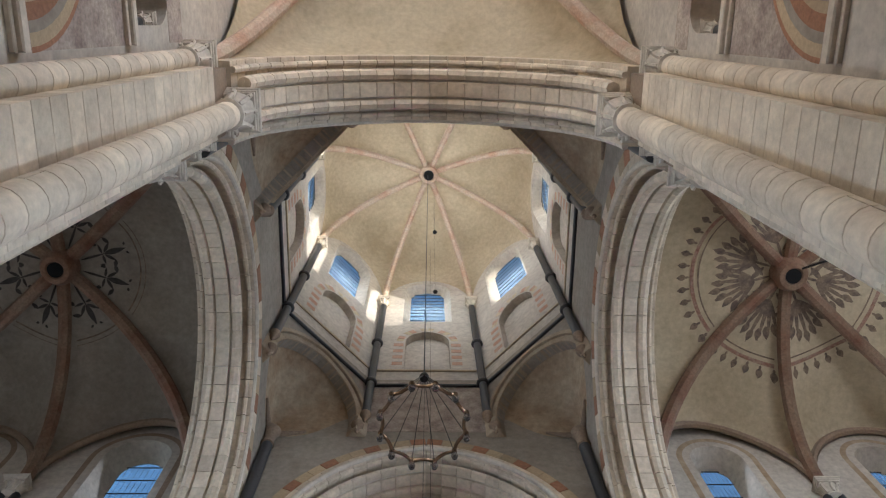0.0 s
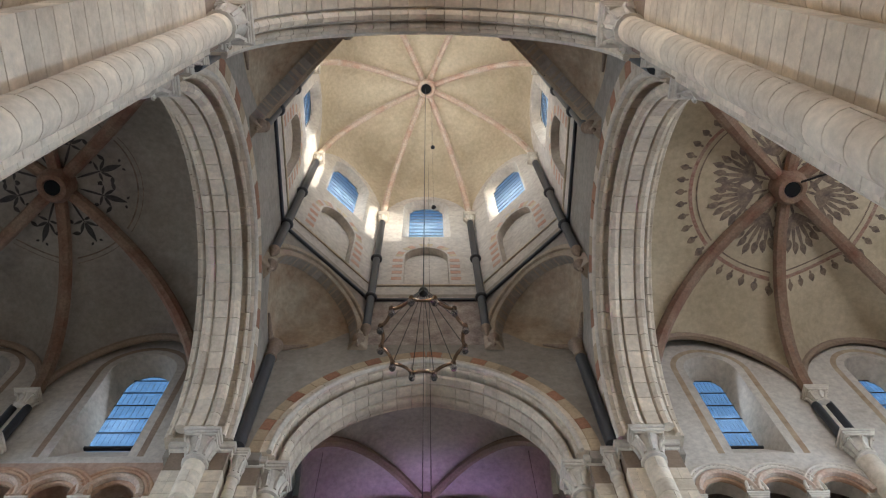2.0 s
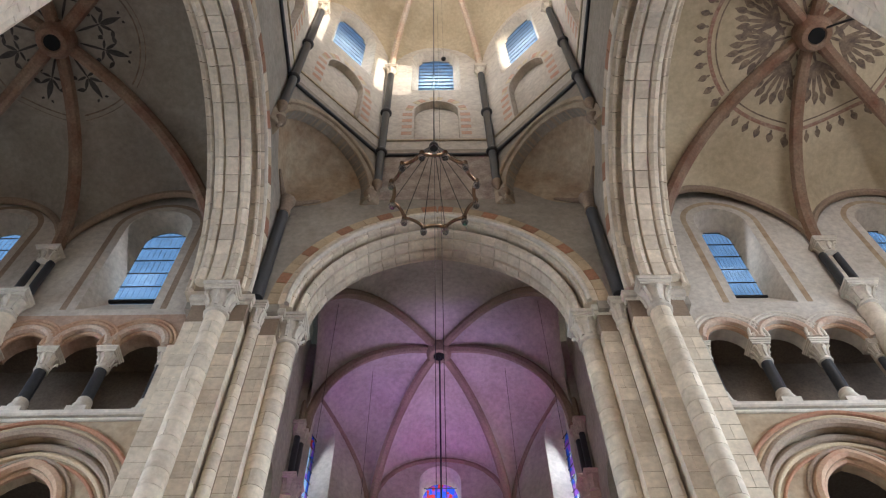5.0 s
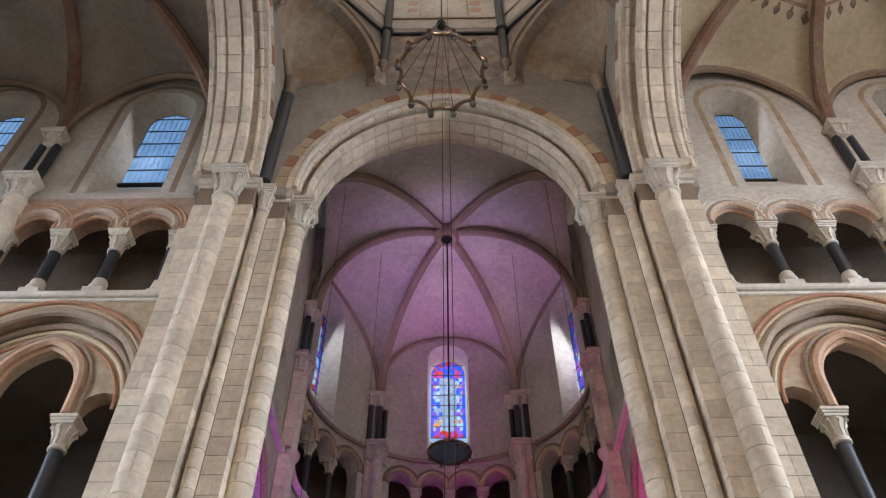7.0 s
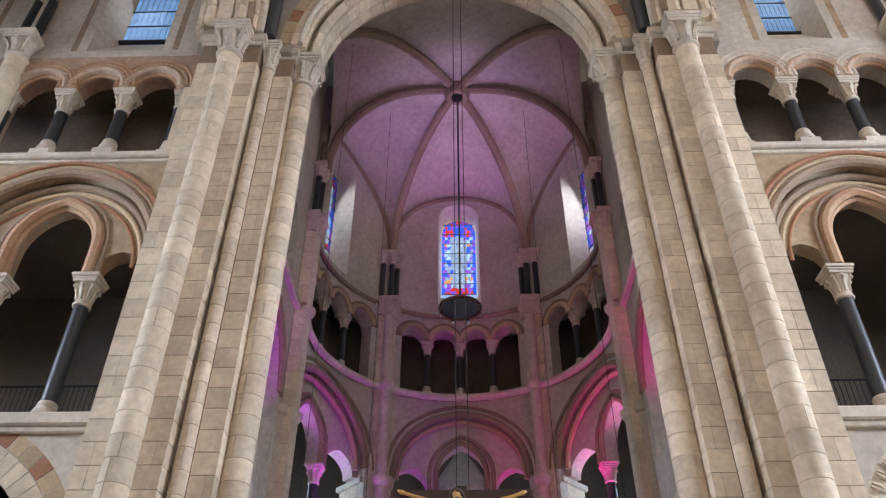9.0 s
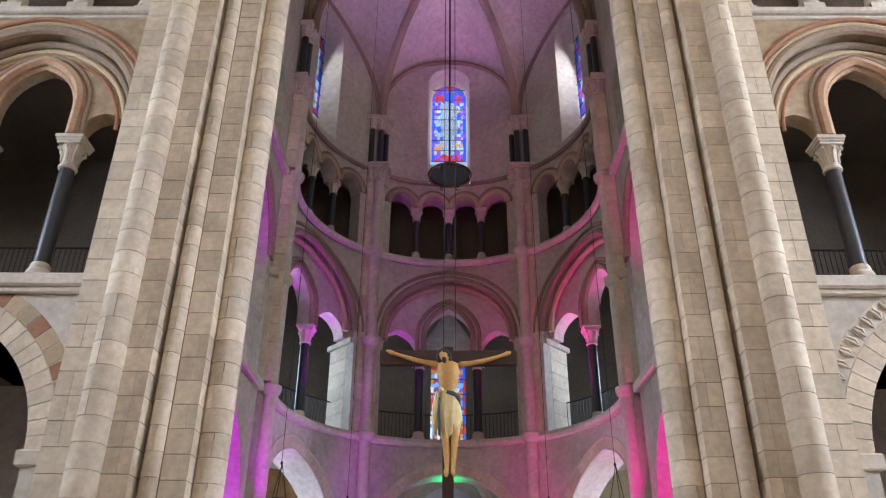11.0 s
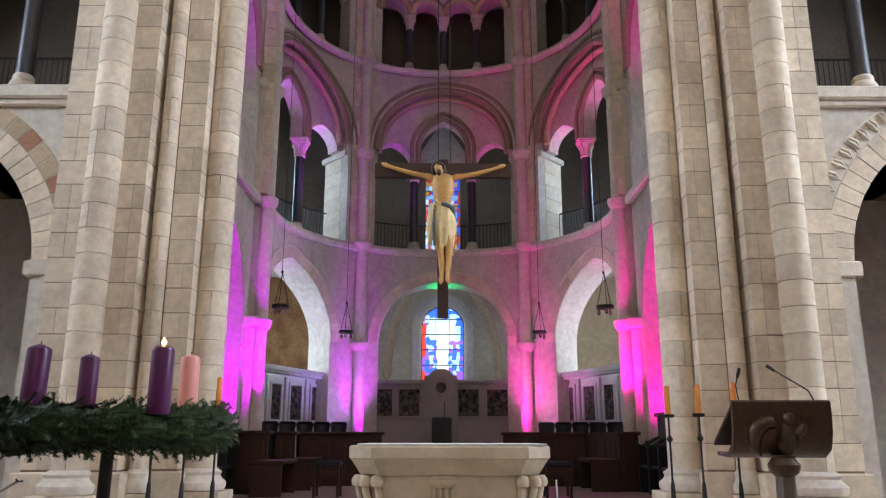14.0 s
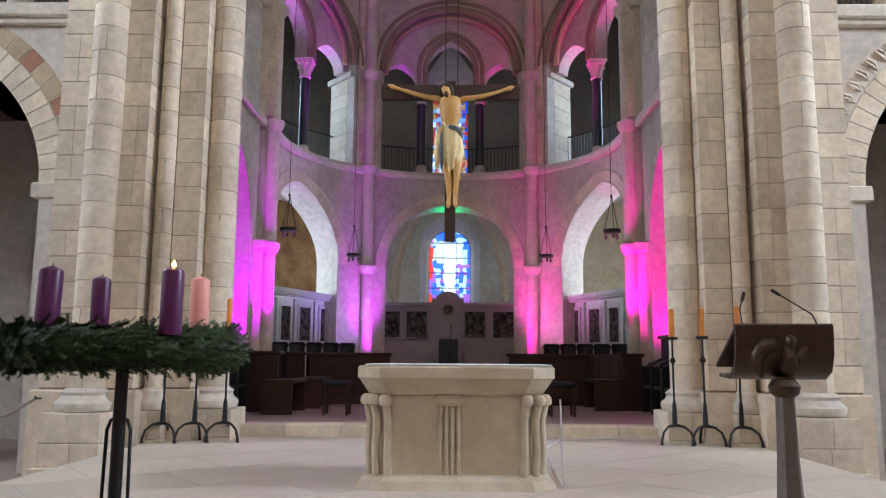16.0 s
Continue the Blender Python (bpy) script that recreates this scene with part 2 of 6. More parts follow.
class Shape:
    """Vertices and faces gathered for one mesh."""

    def __init__(self):
        self.v, self.f = [], []

    def add(self, verts, faces):
        k = len(self.v)
        self.v += [tuple(p) for p in verts]
        self.f += [tuple(i + k for i in f) for f in faces]
        return self

    def box(self, x0, x1, y0, y1, z0, z1):
        x0, x1 = sorted((x0, x1))
        y0, y1 = sorted((y0, y1))
        return self.add([(x0, y0, z0), (x1, y0, z0), (x1, y1, z0), (x0, y1, z0), (x0, y0, z1), (x1, y0, z1), (x1, y1, z1), (x0, y1, z1)],
                        [(3, 2, 1, 0), (4, 5, 6, 7), (0, 1, 5, 4), (1, 2, 6, 5), (2, 3, 7, 6), (3, 0, 4, 7)])

    def soft_box(self, x0, x1, y0, y1, z0, z1, b=0.01):
        """A block with chamfered edges all round."""
        x0, x1 = sorted((x0, x1))
        y0, y1 = sorted((y0, y1))
        ring = lambda d, z: [(x0 + d, y0 + d, z), (x1 - d, y0 + d, z), (x1 - d, y1 - d, z), (x0 + d, y1 - d, z)]
        v = ring(b, z0) + ring(0, z0 + b) + ring(0, z1 - b) + ring(b, z1)
        f = [(3, 2, 1, 0), (12, 13, 14, 15)]
        for r in range(3):
            f += [(4 * r + i, 4 * r + (i + 1) % 4, 4 * r + 4 + (i + 1) % 4, 4 * r + 4 + i) for i in range(4)]
        return self.add(v, f)

    def prism(self, poly, z0, z1):
        n = len(poly)
        return self.add([(x, y, z0) for x, y in poly] + [(x, y, z1) for x, y in poly],
                        [tuple(range(n))[::-1], tuple(range(n, 2 * n))] + [(i, (i + 1) % n, n + (i + 1) % n, n + i) for i in range(n)])

    def lathe(self, prof, cx=0, cy=0, n=16, a0=0.0, a1=2 * math.pi):
        full = abs(a1 - a0 - 2 * math.pi) < 1e-6
        m = n if full else n + 1
        v = [(cx + r * math.cos(a0 + (a1 - a0) * i / n), cy + r * math.sin(a0 + (a1 - a0) * i / n), z) for r, z in prof for i in range(m)]
        f = []
        for j in range(len(prof) - 1):
            for i in range(n):
                k = (i + 1) % m
                f.append((j * m + i, j * m + k, (j + 1) * m + k, (j + 1) * m + i))
        if full:
            f += [tuple(range(m))[::-1], tuple(range((len(prof) - 1) * m, len(prof) * m))]
        return self.add(v, f)

    def grid(self, rows):
        n = len(rows[0])
        return self.add([p for r in rows for p in r], [(j * n + i, j * n + i + 1, (j + 1) * n + i + 1, (j + 1) * n + i) for j in range(len(rows) - 1) for i in range(n - 1)])

    def tube(self, path, r, n=8, closed=False, flat=1.0):
        path = [Vector(p) for p in path]
        rows, m = [], len(path)
        side = None
        for i, p in enumerate(path):
            a, b = path[(i - 1) % m if closed else max(i - 1, 0)], path[(i + 1) % m if closed else min(i + 1, m - 1)]
            d = (b - a).normalized()
            if side is None:
                side = d.cross(Vector((0, 0, 1)))
                side = (side if side.length > 0.05 else d.cross(Vector((0, 1, 0)))).normalized()
            side = (side - d * side.dot(d)).normalized()
            up = d.cross(side)
            rr = r[i] if isinstance(r, (list, tuple)) else r
            rows.append([p + side * (rr * flat * math.cos(2 * math.pi * k / n)) + up * (rr * math.sin(2 * math.pi * k / n)) for k in range(n + 1)])
        if closed:
            rows.append(rows[0])
        self.grid(rows)
        if not closed:
            for row in (rows[0], rows[-1]):
                self.add(row[:-1], [tuple(range(n))])
        return self

    def mapped(self, fn):
        self.v = [tuple(fn(*p)) for p in self.v]
        return self


def mesh_of(name, shape, mat, smooth=False):
    me = bpy.data.meshes.new(name)
    me.from_pydata(shape.v, [], shape.f)
    bm = bmesh.new()
    bm.from_mesh(me)
    bmesh.ops.remove_doubles(bm, verts=bm.verts, dist=0.0005)
    bmesh.ops.recalc_face_normals(bm, faces=bm.faces)
    bm.to_mesh(me)
    bm.free()
    for k in mat if isinstance(mat, (list, tuple)) else (mat,):
        me.materials.append(k)
    if smooth:
        me.shade_smooth()
        me.set_sharp_from_angle(angle=radians(40))
    return me


def part(name, shape, mat, parent=None, label="", smooth=False, at=None):
    ob = new(name, shape if isinstance(shape, bpy.types.Mesh) else mesh_of(name, shape, mat, smooth))
    if at is not None:
        ob.matrix_basis = at
    if parent:
        ob.parent = parent
    return tagged(ob, label)


def thing(name, label, category, group="", kind="", at=None):
    ob = tagged(new(name), label, category, group, kind)
    ob.empty_display_size = 0.2
    if at is not None:
        ob.matrix_basis = at
    return ob


def frame_of(origin, u, n):
    """Local (along, depth, up) to the world."""
    o, u, n = Vector(origin), Vector(u), Vector(n)
    m = Matrix.Identity(4)
    for k in range(3):
        m[k][0], m[k][1], m[k][2], m[k][3] = u[k], n[k], (0, 0, 1)[k], o[k]
    return m


def by(m):
    return lambda x, y, z: m @ Vector((x, y, z))


def arch_z(u, half, zs, rad):
    """Height of a round or pointed arch over its middle."""
    u = min(abs(u), half)
    c = rad - half
    return zs + math.sqrt(max(rad * rad - (u + c) ** 2, 0))


def wall_with(u0, u1, z0, z1, n0, n1, ops=(), steps=12):
    """A wall of thickness n0 to n1 with arched openings (middle, half width, sill, springing, arc radius, splay at the back)."""
    sh = Shape()
    cuts = {u0, u1}
    k = int((u1 - u0) / 0.45) + 1
    cuts |= {u0 + (u1 - u0) * i / k for i in range(k + 1)}
    for uc, half, sill, zs, rad, *_ in ops:
        cuts |= {uc + half * math.sin(math.pi / 2 * i / steps) for i in range(-steps, steps + 1)}
    cuts = sorted(c for c in cuts if u0 - 1e-6 <= c <= u1 + 1e-6)
    cuts = [c for i, c in enumerate(cuts) if i == 0 or c - cuts[i - 1] > 1e-4]

    def q(a, b, c, d):
        sh.add([a, b, c, d], [(0, 1, 2, 3)])

    for a, b in zip(cuts, cuts[1:]):
        m = (a + b) / 2
        op = next((o for o in ops if abs(m - o[0]) < o[1]), None)
        if op is None:
            for n in (n0, n1):
                q((a, n, z0), (b, n, z0), (b, n, z1), (a, n, z1))
            continue
        uc, half, sill, zs, rad = op[:5]
        shrink = op[5] if len(op) > 5 else 1.0
        drop = op[6] if len(op) > 6 else 0.0
        ha, hb = arch_z(a - uc, half, zs, rad), arch_z(b - uc, half, zs, rad)
        ba, bb = (uc + (p - uc) * shrink for p in (a, b))
        lift = op[7] if len(op) > 7 else 0.0
        low = lambda h: zs + lift + (h - zs) * shrink
        q((a, n0, ha), (b, n0, hb), (b, n0, z1), (a, n0, z1))
        q((ba, n1, low(ha)), (bb, n1, low(hb)), (bb, n1, z1), (ba, n1, z1))
        q((a, n0, ha), (b, n0, hb), (bb, n1, low(hb)), (ba, n1, low(ha)))
        if sill > z0 + 1e-4:
            q((a, n0, z0), (b, n0, z0), (b, n0, sill), (a, n0, sill))
            q((ba, n1, z0), (bb, n1, z0), (bb, n1, sill + drop), (ba, n1, sill + drop))
            q((a, n0, sill), (b, n0, sill), (bb, n1, sill + drop), (ba, n1, sill + drop))
        for p, bp, e in ((a, ba, a - uc), (b, bb, b - uc)):
            if abs(abs(e) - half) < 1e-4:
                q((p, n0, sill), (p, n0, zs), (bp, n1, zs + lift), (bp, n1, sill + drop))
                if shrink < 1:
                    q((bp, n1, z0), (uc + e, n1, z0), (uc + e, n1, z1), (bp, n1, z1))
    for z in (z0, z1):
        for a, b in zip(cuts, cuts[1:]):
            if z == z0 and any(abs((a + b) / 2 - o[0]) < o[1] and o[2] <= z0 + 1e-4 for o in ops):
                continue
            q((a, n0, z), (b, n0, z), (b, n1, z), (a, n1, z))
    for u in (u0, u1):
        q((u, n0, z0), (u, n1, z0), (u, n1, z1), (u, n0, z1))
    return sh


def arch_line(half, zs, rad, off=0.0, n=24):
    """Points (u, z) of an arch from end to end, off metres outside its soffit."""
    c, r = rad - half, rad + off
    end = math.acos(max(-1, min(1, -c / r)))
    left = [(c + r * math.cos(t), zs + r * math.sin(t)) for t in (math.pi + (end - math.pi) * i / (n // 2) for i in range(n // 2 + 1))]
    return left + [(-u, z) for u, z in left[-2::-1]]


def voussoirs(name, parent, m, half, zs, rad, o0, o1, n0, n1, count, mats, gap=0.016, label="", round_it=False):
    """The stones of one arch order, laid along its line, each a piece of its own."""
    c = rad - half
    sweep = math.pi - math.acos(max(-1, min(1, -c / (rad + o0)))) if c > 1e-6 else math.pi / 2
    each = count // 2
    step = sweep / each
    g = gap / rad / 2
    sh = Shape()
    rows = []
    for a in (-step / 2 + g, 0, step / 2 - g):
        r0, r1, e = rad + o0, rad + o1, 0.012
        if round_it:
            rows.append([((r0 + r1) / 2 * math.cos(a) + (r1 - r0) / 2 * math.cos(q) * math.cos(a), (n0 + n1) / 2 + (n1 - n0) / 2 * math.sin(q), (r0 + r1) / 2 * math.sin(a) + (r1 - r0) / 2 * math.cos(q) * math.sin(a)) for q in (math.pi / 4 * i for i in range(9))])
            continue
        rows.append([(r * math.cos(a), n, r * math.sin(a)) for r, n in ((r0, n0 + e), (r0 + e, n0), (r1, n0), (r1, n1), (r0 + e, n1), (r0, n1 - e), (r0, n0 + e))])
    sh.grid(rows)
    for row in (rows[0], rows[-1]):
        sh.add(row[:-1], [tuple(range(len(row) - 1))])
    meshes = [mesh_of(name, sh, k, round_it) for k in mats]
    for side in (-1, 1):
        for i in range(each):
            t = (i + 0.5) * step
            ang = math.pi - t if side < 0 else t
            rot = Matrix(((math.cos(ang), 0, -math.sin(ang), 0), (0, 1, 0, 0), (math.sin(ang), 0, math.cos(ang), 0), (0, 0, 0, 1)))
            cx = c if side < 0 else -c
            part(name, meshes[i % len(meshes)], None, parent, at=m @ Matrix.Translation((cx, 0, zs)) @ rot)


def roll(m, half, zs, rad, off, n, r, parent, mat, name="roll_moulding", seg=28):
    sh = Shape().tube([m @ Vector((u, n, z)) for u, z in arch_line(half, zs, rad, off, seg)], r, 8)
    return part(name, sh, mat, parent, smooth=True)


def fan(sh, wall, boss, nv=10):
    """A vault web that rises from a wall line to the boss."""
    boss = Vector(boss)
    rows = []
    for w in wall:
        w = Vector(w)
        row = []
        for j in range(nv + 1):
            t = math.pi / 2 * j / nv
            h, k = 1 - math.cos(t), math.sin(t)
            row.append((w.x + (boss.x - w.x) * h, w.y + (boss.y - w.y) * h, w.z + (boss.z - w.z) * k))
        rows.append(row)
    return sh.grid(rows)


def wall_line(a, b, apex, n=14):
    a, b = Vector(a), Vector(b)
    out = []
    for i in range(n + 1):
        u = 0.5 - 0.5 * math.cos(math.pi * i / n)
        p = a.lerp(b, u)
        p.z += max(apex - p.z, 0) * math.sqrt(max(1 - (2 * u - 1) ** 2, 0))
        out.append(p)
    return out


def rib_path(a, boss, drop=0.0, n=16, stop=0.0):
    a, boss = Vector(a), Vector(boss)
    out = []
    for j in range(n + 1):
        t = math.pi / 2 * j / n * (1 - stop)
        h, k = 1 - math.cos(t), math.sin(t)
        out.append((a.x + (boss.x - a.x) * h, a.y + (boss.y - a.y) * h, a.z + (boss.z - a.z) * k - drop))
    return out


def capital(sh, r, z0, z1, cx=0, cy=0, wide=1.75):
    """A bell capital with crocket leaves under a moulded square abacus."""
    h = z1 - z0
    sh.lathe([(r * 1.02, z0), (r * 1.25, z0 + 0.03 * h), (r * 1.25, z0 + 0.09 * h), (r * 1.03, z0 + 0.13 * h), (r * 1.05, z0 + 0.4 * h), (r * 1.3, z0 + 0.62 * h), (r * 1.5, z0 + 0.72 * h)], cx, cy, 12)
    for k in range(8):
        a = math.pi / 4 * k
        big = 1.25 if k % 2 else 1.0
        path = [(cx + q * r * math.cos(a), cy + q * r * math.sin(a), z0 + f * h) for q, f in ((1.05, 0.2), (1.15, 0.42), (1.35 * big ** 0.5, 0.58), (1.62 * big ** 0.5, 0.68), (1.66 * big ** 0.5, 0.60), (1.55 * big ** 0.5, 0.55))]
        sh.tube(path, [r * 0.2, r * 0.22, r * 0.2, r * 0.2, r * 0.18, r * 0.1], 5)
    w = r * wide
    sh.soft_box(cx - w * 0.92, cx + w * 0.92, cy - w * 0.92, cy + w * 0.92, z0 + 0.72 * h, z0 + 0.80 * h, 0.01)
    sh.soft_box(cx - w, cx + w, cy - w, cy + w, z0 + 0.80 * h, z0 + 0.88 * h, 0.015)
    sh.soft_box(cx - w * 1.08, cx + w * 1.08, cy - w * 1.08, cy + w * 1.08, z0 + 0.88 * h, z1, 0.015)
    return sh


def base(sh, r, z0, z1, cx=0, cy=0):
    h = z1 - z0
    w = r * 1.6
    sh.soft_box(cx - w, cx + w, cy - w, cy + w, z0, z0 + 0.45 * h, 0.015)
    return sh.lathe([(r * 1.55, z0 + 0.45 * h), (r * 1.6, z0 + 0.55 * h), (r * 1.45, z0 + 0.66 * h), (r * 1.2, z0 + 0.75 * h), (r * 1.28, z0 + 0.86 * h), (r * 1.2, z0 + 0.94 * h), (r, z1)], cx, cy, 14)


def column(name, label, r, z0, z1, at, parent=None, shaft=None, group="", cap_h=0.5, base_h=0.3, stone=None):
    """A free column: base, shaft and capital, as a thing or as a part."""
    holder = parent or thing(name, label, "column", group, at=at)
    local = at if parent else None
    stone = stone or STONE_PLAIN
    part("base", base(Shape(), r, z0, z0 + base_h), stone, holder, smooth=True, at=local)
    part("shaft", Shape().lathe([(r, z0 + base_h - 0.01), (r * 0.97, z1 - cap_h + 0.01)], n=16), shaft or SLATE, holder, smooth=True, at=local)
    part("capital", capital(Shape(), r, z1 - cap_h, z1), stone, holder, smooth=True, at=local)
    return holder


T = Matrix.Translation


def glass_panes(win, fn, half, z0, zs, depth, seed, tone, cols=8, rows=14, veil=False):
    """Uneven panes under a round head; tone picks the glass from the place across (-1 to 1) and up (0 to 1)."""
    rnd = random.Random(seed)
    top = lambda u: zs + math.sqrt(max(half * half - u * u, 0))
    w, h = 2 * half / cols, (zs + half - z0) / rows
    knot = {}
    for i in range(cols + 1):
        for j in range(rows + 1):
            du = rnd.uniform(-0.3, 0.3) * w if 0 < i < cols else 0
            dz = rnd.uniform(-0.3, 0.3) * h if 0 < j < rows else 0
            u = -half + w * i + du
            knot[i, j] = (u, min(z0 + h * j + dz, top(u)))
    for i in range(cols):
        for j in range(rows):
            q = [knot[i, j], knot[i + 1, j], knot[i + 1, j + 1], knot[i, j + 1]]
            if max(q[2][1] - q[1][1], q[3][1] - q[0][1]) < 0.004:
                continue
            q[2] = (q[2][0], max(q[2][1], q[1][1] + 0.002))
            q[3] = (q[3][0], max(q[3][1], q[0][1] + 0.002))
            name = tone((2 * i + 1) / cols - 1, (j + 0.5) / rows, rnd)
            pane = part("pane", Shape().add([fn(u, depth, z) for u, z in q], [(0, 1, 2, 3)]), GLASS[name], win)
            pane.visible_shadow = veil

# ---- the large structure ----
XC, YC = 0.0, 6.0  # middle of the crossing
HALF = 4.06  # half of the crossing's square, and the octagon's inner radius
SPRING, CAP0 = 14.75, 13.9
GAL, TRI = 6.4, 11.7  # floors of the gallery and the triforium
DRUM, CROWN = 22.3, 33.6

floor = tagged(part("floor", Shape().box(-18, 18, -20, 30, -0.3, -0.004), FLOOR_RED), "worn reddish stone floor of the church", "floor", kind="structure")
platform = tagged(part("altar_platform", Shape().prism([(-2.6, 3.6), (2.6, 3.6), (3.85, 5.2), (3.85, 10.9), (-3.75, 10.9), (-3.75, 5.2)], 0.0, 0.43), MORTAR), "pale polished limestone altar platform in the crossing", "platform", kind="structure")
chancel_floor = tagged(part("chancel_floor", Shape().prism([(-4.5, 10.9), (4.5, 10.9), (4.5, 16.4)] + [(7.6 * math.sin(a), 16.4 + 7.6 * math.cos(a)) for a in np.linspace(math.pi / 2, -math.pi / 2, 25)] + [(-4.5, 16.4)], 0.0, 0.60), FLOOR_RED), "reddish stone chancel floor one step up", "floor", kind="structure")

# crossing walls over the four great arches, with the corner squinches
SIDES = {
    "east": frame_of((0, YC, 0), (-1, 0, 0), (0, -1, 0)) @ T((0, -HALF, 0)),
    "west": frame_of((0, YC, 0), (1, 0, 0), (0, 1, 0)) @ T((0, -HALF, 0)),
    "north": frame_of((0, YC, 0), (0, -1, 0), (1, 0, 0)) @ T((0, -HALF, 0)),
    "south": frame_of((0, YC, 0), (0, 1, 0), (-1, 0, 0)) @ T((0, -HALF, 0)),
}
ARCH = {"east": (2.97, 3.4), "west": (3.0, 3.22), "north": (3.35, 3.5), "south": (3.35, 3.5)}
for side, m in SIDES.items():
    half, rad = ARCH[side]
    g = 0.75 if side == "east" else 1.0  # the east arch has thinner orders
    w = tagged(part("wall_" + side, wall_with(-HALF - 0.9, HALF + 0.9, SPRING - 0.25, DRUM, -1.33, 0.0, [(0, half + 0.62 * g, SPRING - 0.25, SPRING, rad + 0.62 * g)], 16).mapped(by(m)), PLASTER_GREY), "greyish plastered crossing wall above a great arch", "wall", kind="structure")
    arch = thing("crossing_arch", "pale limestone crossing arch with stepped orders and roll moulding", "arch", "great arches of the crossing", "structure")
    voussoirs("inner_voussoir", arch, m, half, SPRING, rad, 0.03, 0.34 * g, -0.82, -0.52, 26, [STONE])
    voussoirs("outer_voussoir", arch, m, half, SPRING, rad, 0.34 * g, 0.66 * g, -1.345, 0.012, 28, [STONE])
    if side != "west":
        voussoirs("painted_voussoir", arch, m, half, SPRING, rad, 0.665 * g, 1.0 * g, -0.02, 0.02, 30, [OCHRE, OCHRE, RED] if side == "east" else [OCHRE, STONE, RED])
    for n in (-0.37, -0.97):
        voussoirs("roll_stone", arch, m, half, SPRING, rad, 0.0, 0.24 * g, n - 0.12, n + 0.12, 26, [STONE], round_it=True)
    for n in (-0.13, -1.2):
        voussoirs("upper_roll_stone", arch, m, half, SPRING, rad, 0.25 * g, 0.37 * g, n - 0.06, n + 0.06, 28, [STONE], round_it=True)
    roll(m, half, SPRING, rad, 0.40 * g, 0.02, 0.06, arch, STONE_PLAIN)
    part("arch_core", Shape().grid([[(m @ Vector((u, n, z))) for u, z in arch_line(half, SPRING, rad, 0.12 * g, 32)] for n in (-1.1, -0.24)]), STONE_PLAIN, arch)

# crossing piers: stepped plan with three engaged shafts on each side


def pier_stones(holder, s, flip, zb, zt, courses):
    """Courses of squared stone and shaft drums; flip mirrors the plan towards the west."""
    fy = lambda y: (2 * YC - y) if flip else y
    h = (zt - zb) / courses
    blocks = {"a": (4.74, 5.2, 9.82, 10.3), "b": (4.0, 4.36, 9.82, 10.3), "c": (3.39, 3.74, 10.2, 10.75), "d": (4.36, 4.74, 9.86, 10.3)}
    if flip:
        blocks.update({"e": (3.39, 3.9, 10.75, 11.35)})
    shafts = {"w": (4.55, 9.74, 0.215), "k": (3.84, 10.1, 0.115), "e": (3.22, 10.6, 0.215)}
    if flip:
        shafts["n"] = (3.82, 11.45, 0.17)
    stone = {}
    for k, (x0, x1, y0, y1) in blocks.items():
        stone[k] = mesh_of("stone", Shape().soft_box(s * x0, s * x1, fy(y0), fy(y1), 0.0045, h - 0.0045, 0.005), STONE)
    mid = lambda k, f: blocks[k][0] + (blocks[k][1] - blocks[k][0]) * f
    for k, f in (("b", 0.45), ("c", 0.4), ("a", 0.55)):
        x0, x1, y0, y1 = blocks[k]
        xm = mid(k, f)
        stone[k + "1"] = mesh_of("stone", Shape().soft_box(s * x0, s * (xm - 0.003), fy(y0), fy(y1), 0.0045, h - 0.0045, 0.005), STONE)
        stone[k + "2"] = mesh_of("stone", Shape().soft_box(s * (xm + 0.003), s * x1, fy(y0), fy(y1), 0.0045, h - 0.0045, 0.005), STONE)
    for k, (x, y, r) in shafts.items():
        stone["s" + k] = mesh_of("drum", Shape().lathe([(r - 0.014, 0.0), (r - 0.012, 0.003), (r, 0.009), (r, h - 0.009), (r - 0.012, h - 0.003), (r - 0.014, h)], s * x, fy(y), 18), STONE, True)
        for j, seam in enumerate((-1.35, -1.75)):
            seam = seam if s < 0 else math.pi - seam
            stone["t" + k + str(j)] = mesh_of("drum", Shape().lathe([(r - 0.014, 0.0), (r - 0.012, 0.003), (r, 0.009), (r, h - 0.009), (r - 0.012, h - 0.003), (r - 0.014, h)], s * x, fy(y), 18, seam + 0.008 / r / 2, seam + 2 * math.pi - 0.008 / r / 2), STONE, True)
    rnd = random.Random(7 + int(flip) + 3 * s)
    for i in range(courses):
        keys = []
        for k in blocks:
            if k + "1" in stone and rnd.random() < 0.45:
                keys += [k + "1", k + "2"]
            else:
                keys.append(k)
        for k in keys + [("t" + q + str(rnd.randrange(2))) if rnd.random() < 0.4 else "s" + q for q in shafts]:
            part("shaft_drum" if k[0] in "st" else "stone", stone[k], None, holder, at=T((0, 0, zb + i * h)))
    return shafts


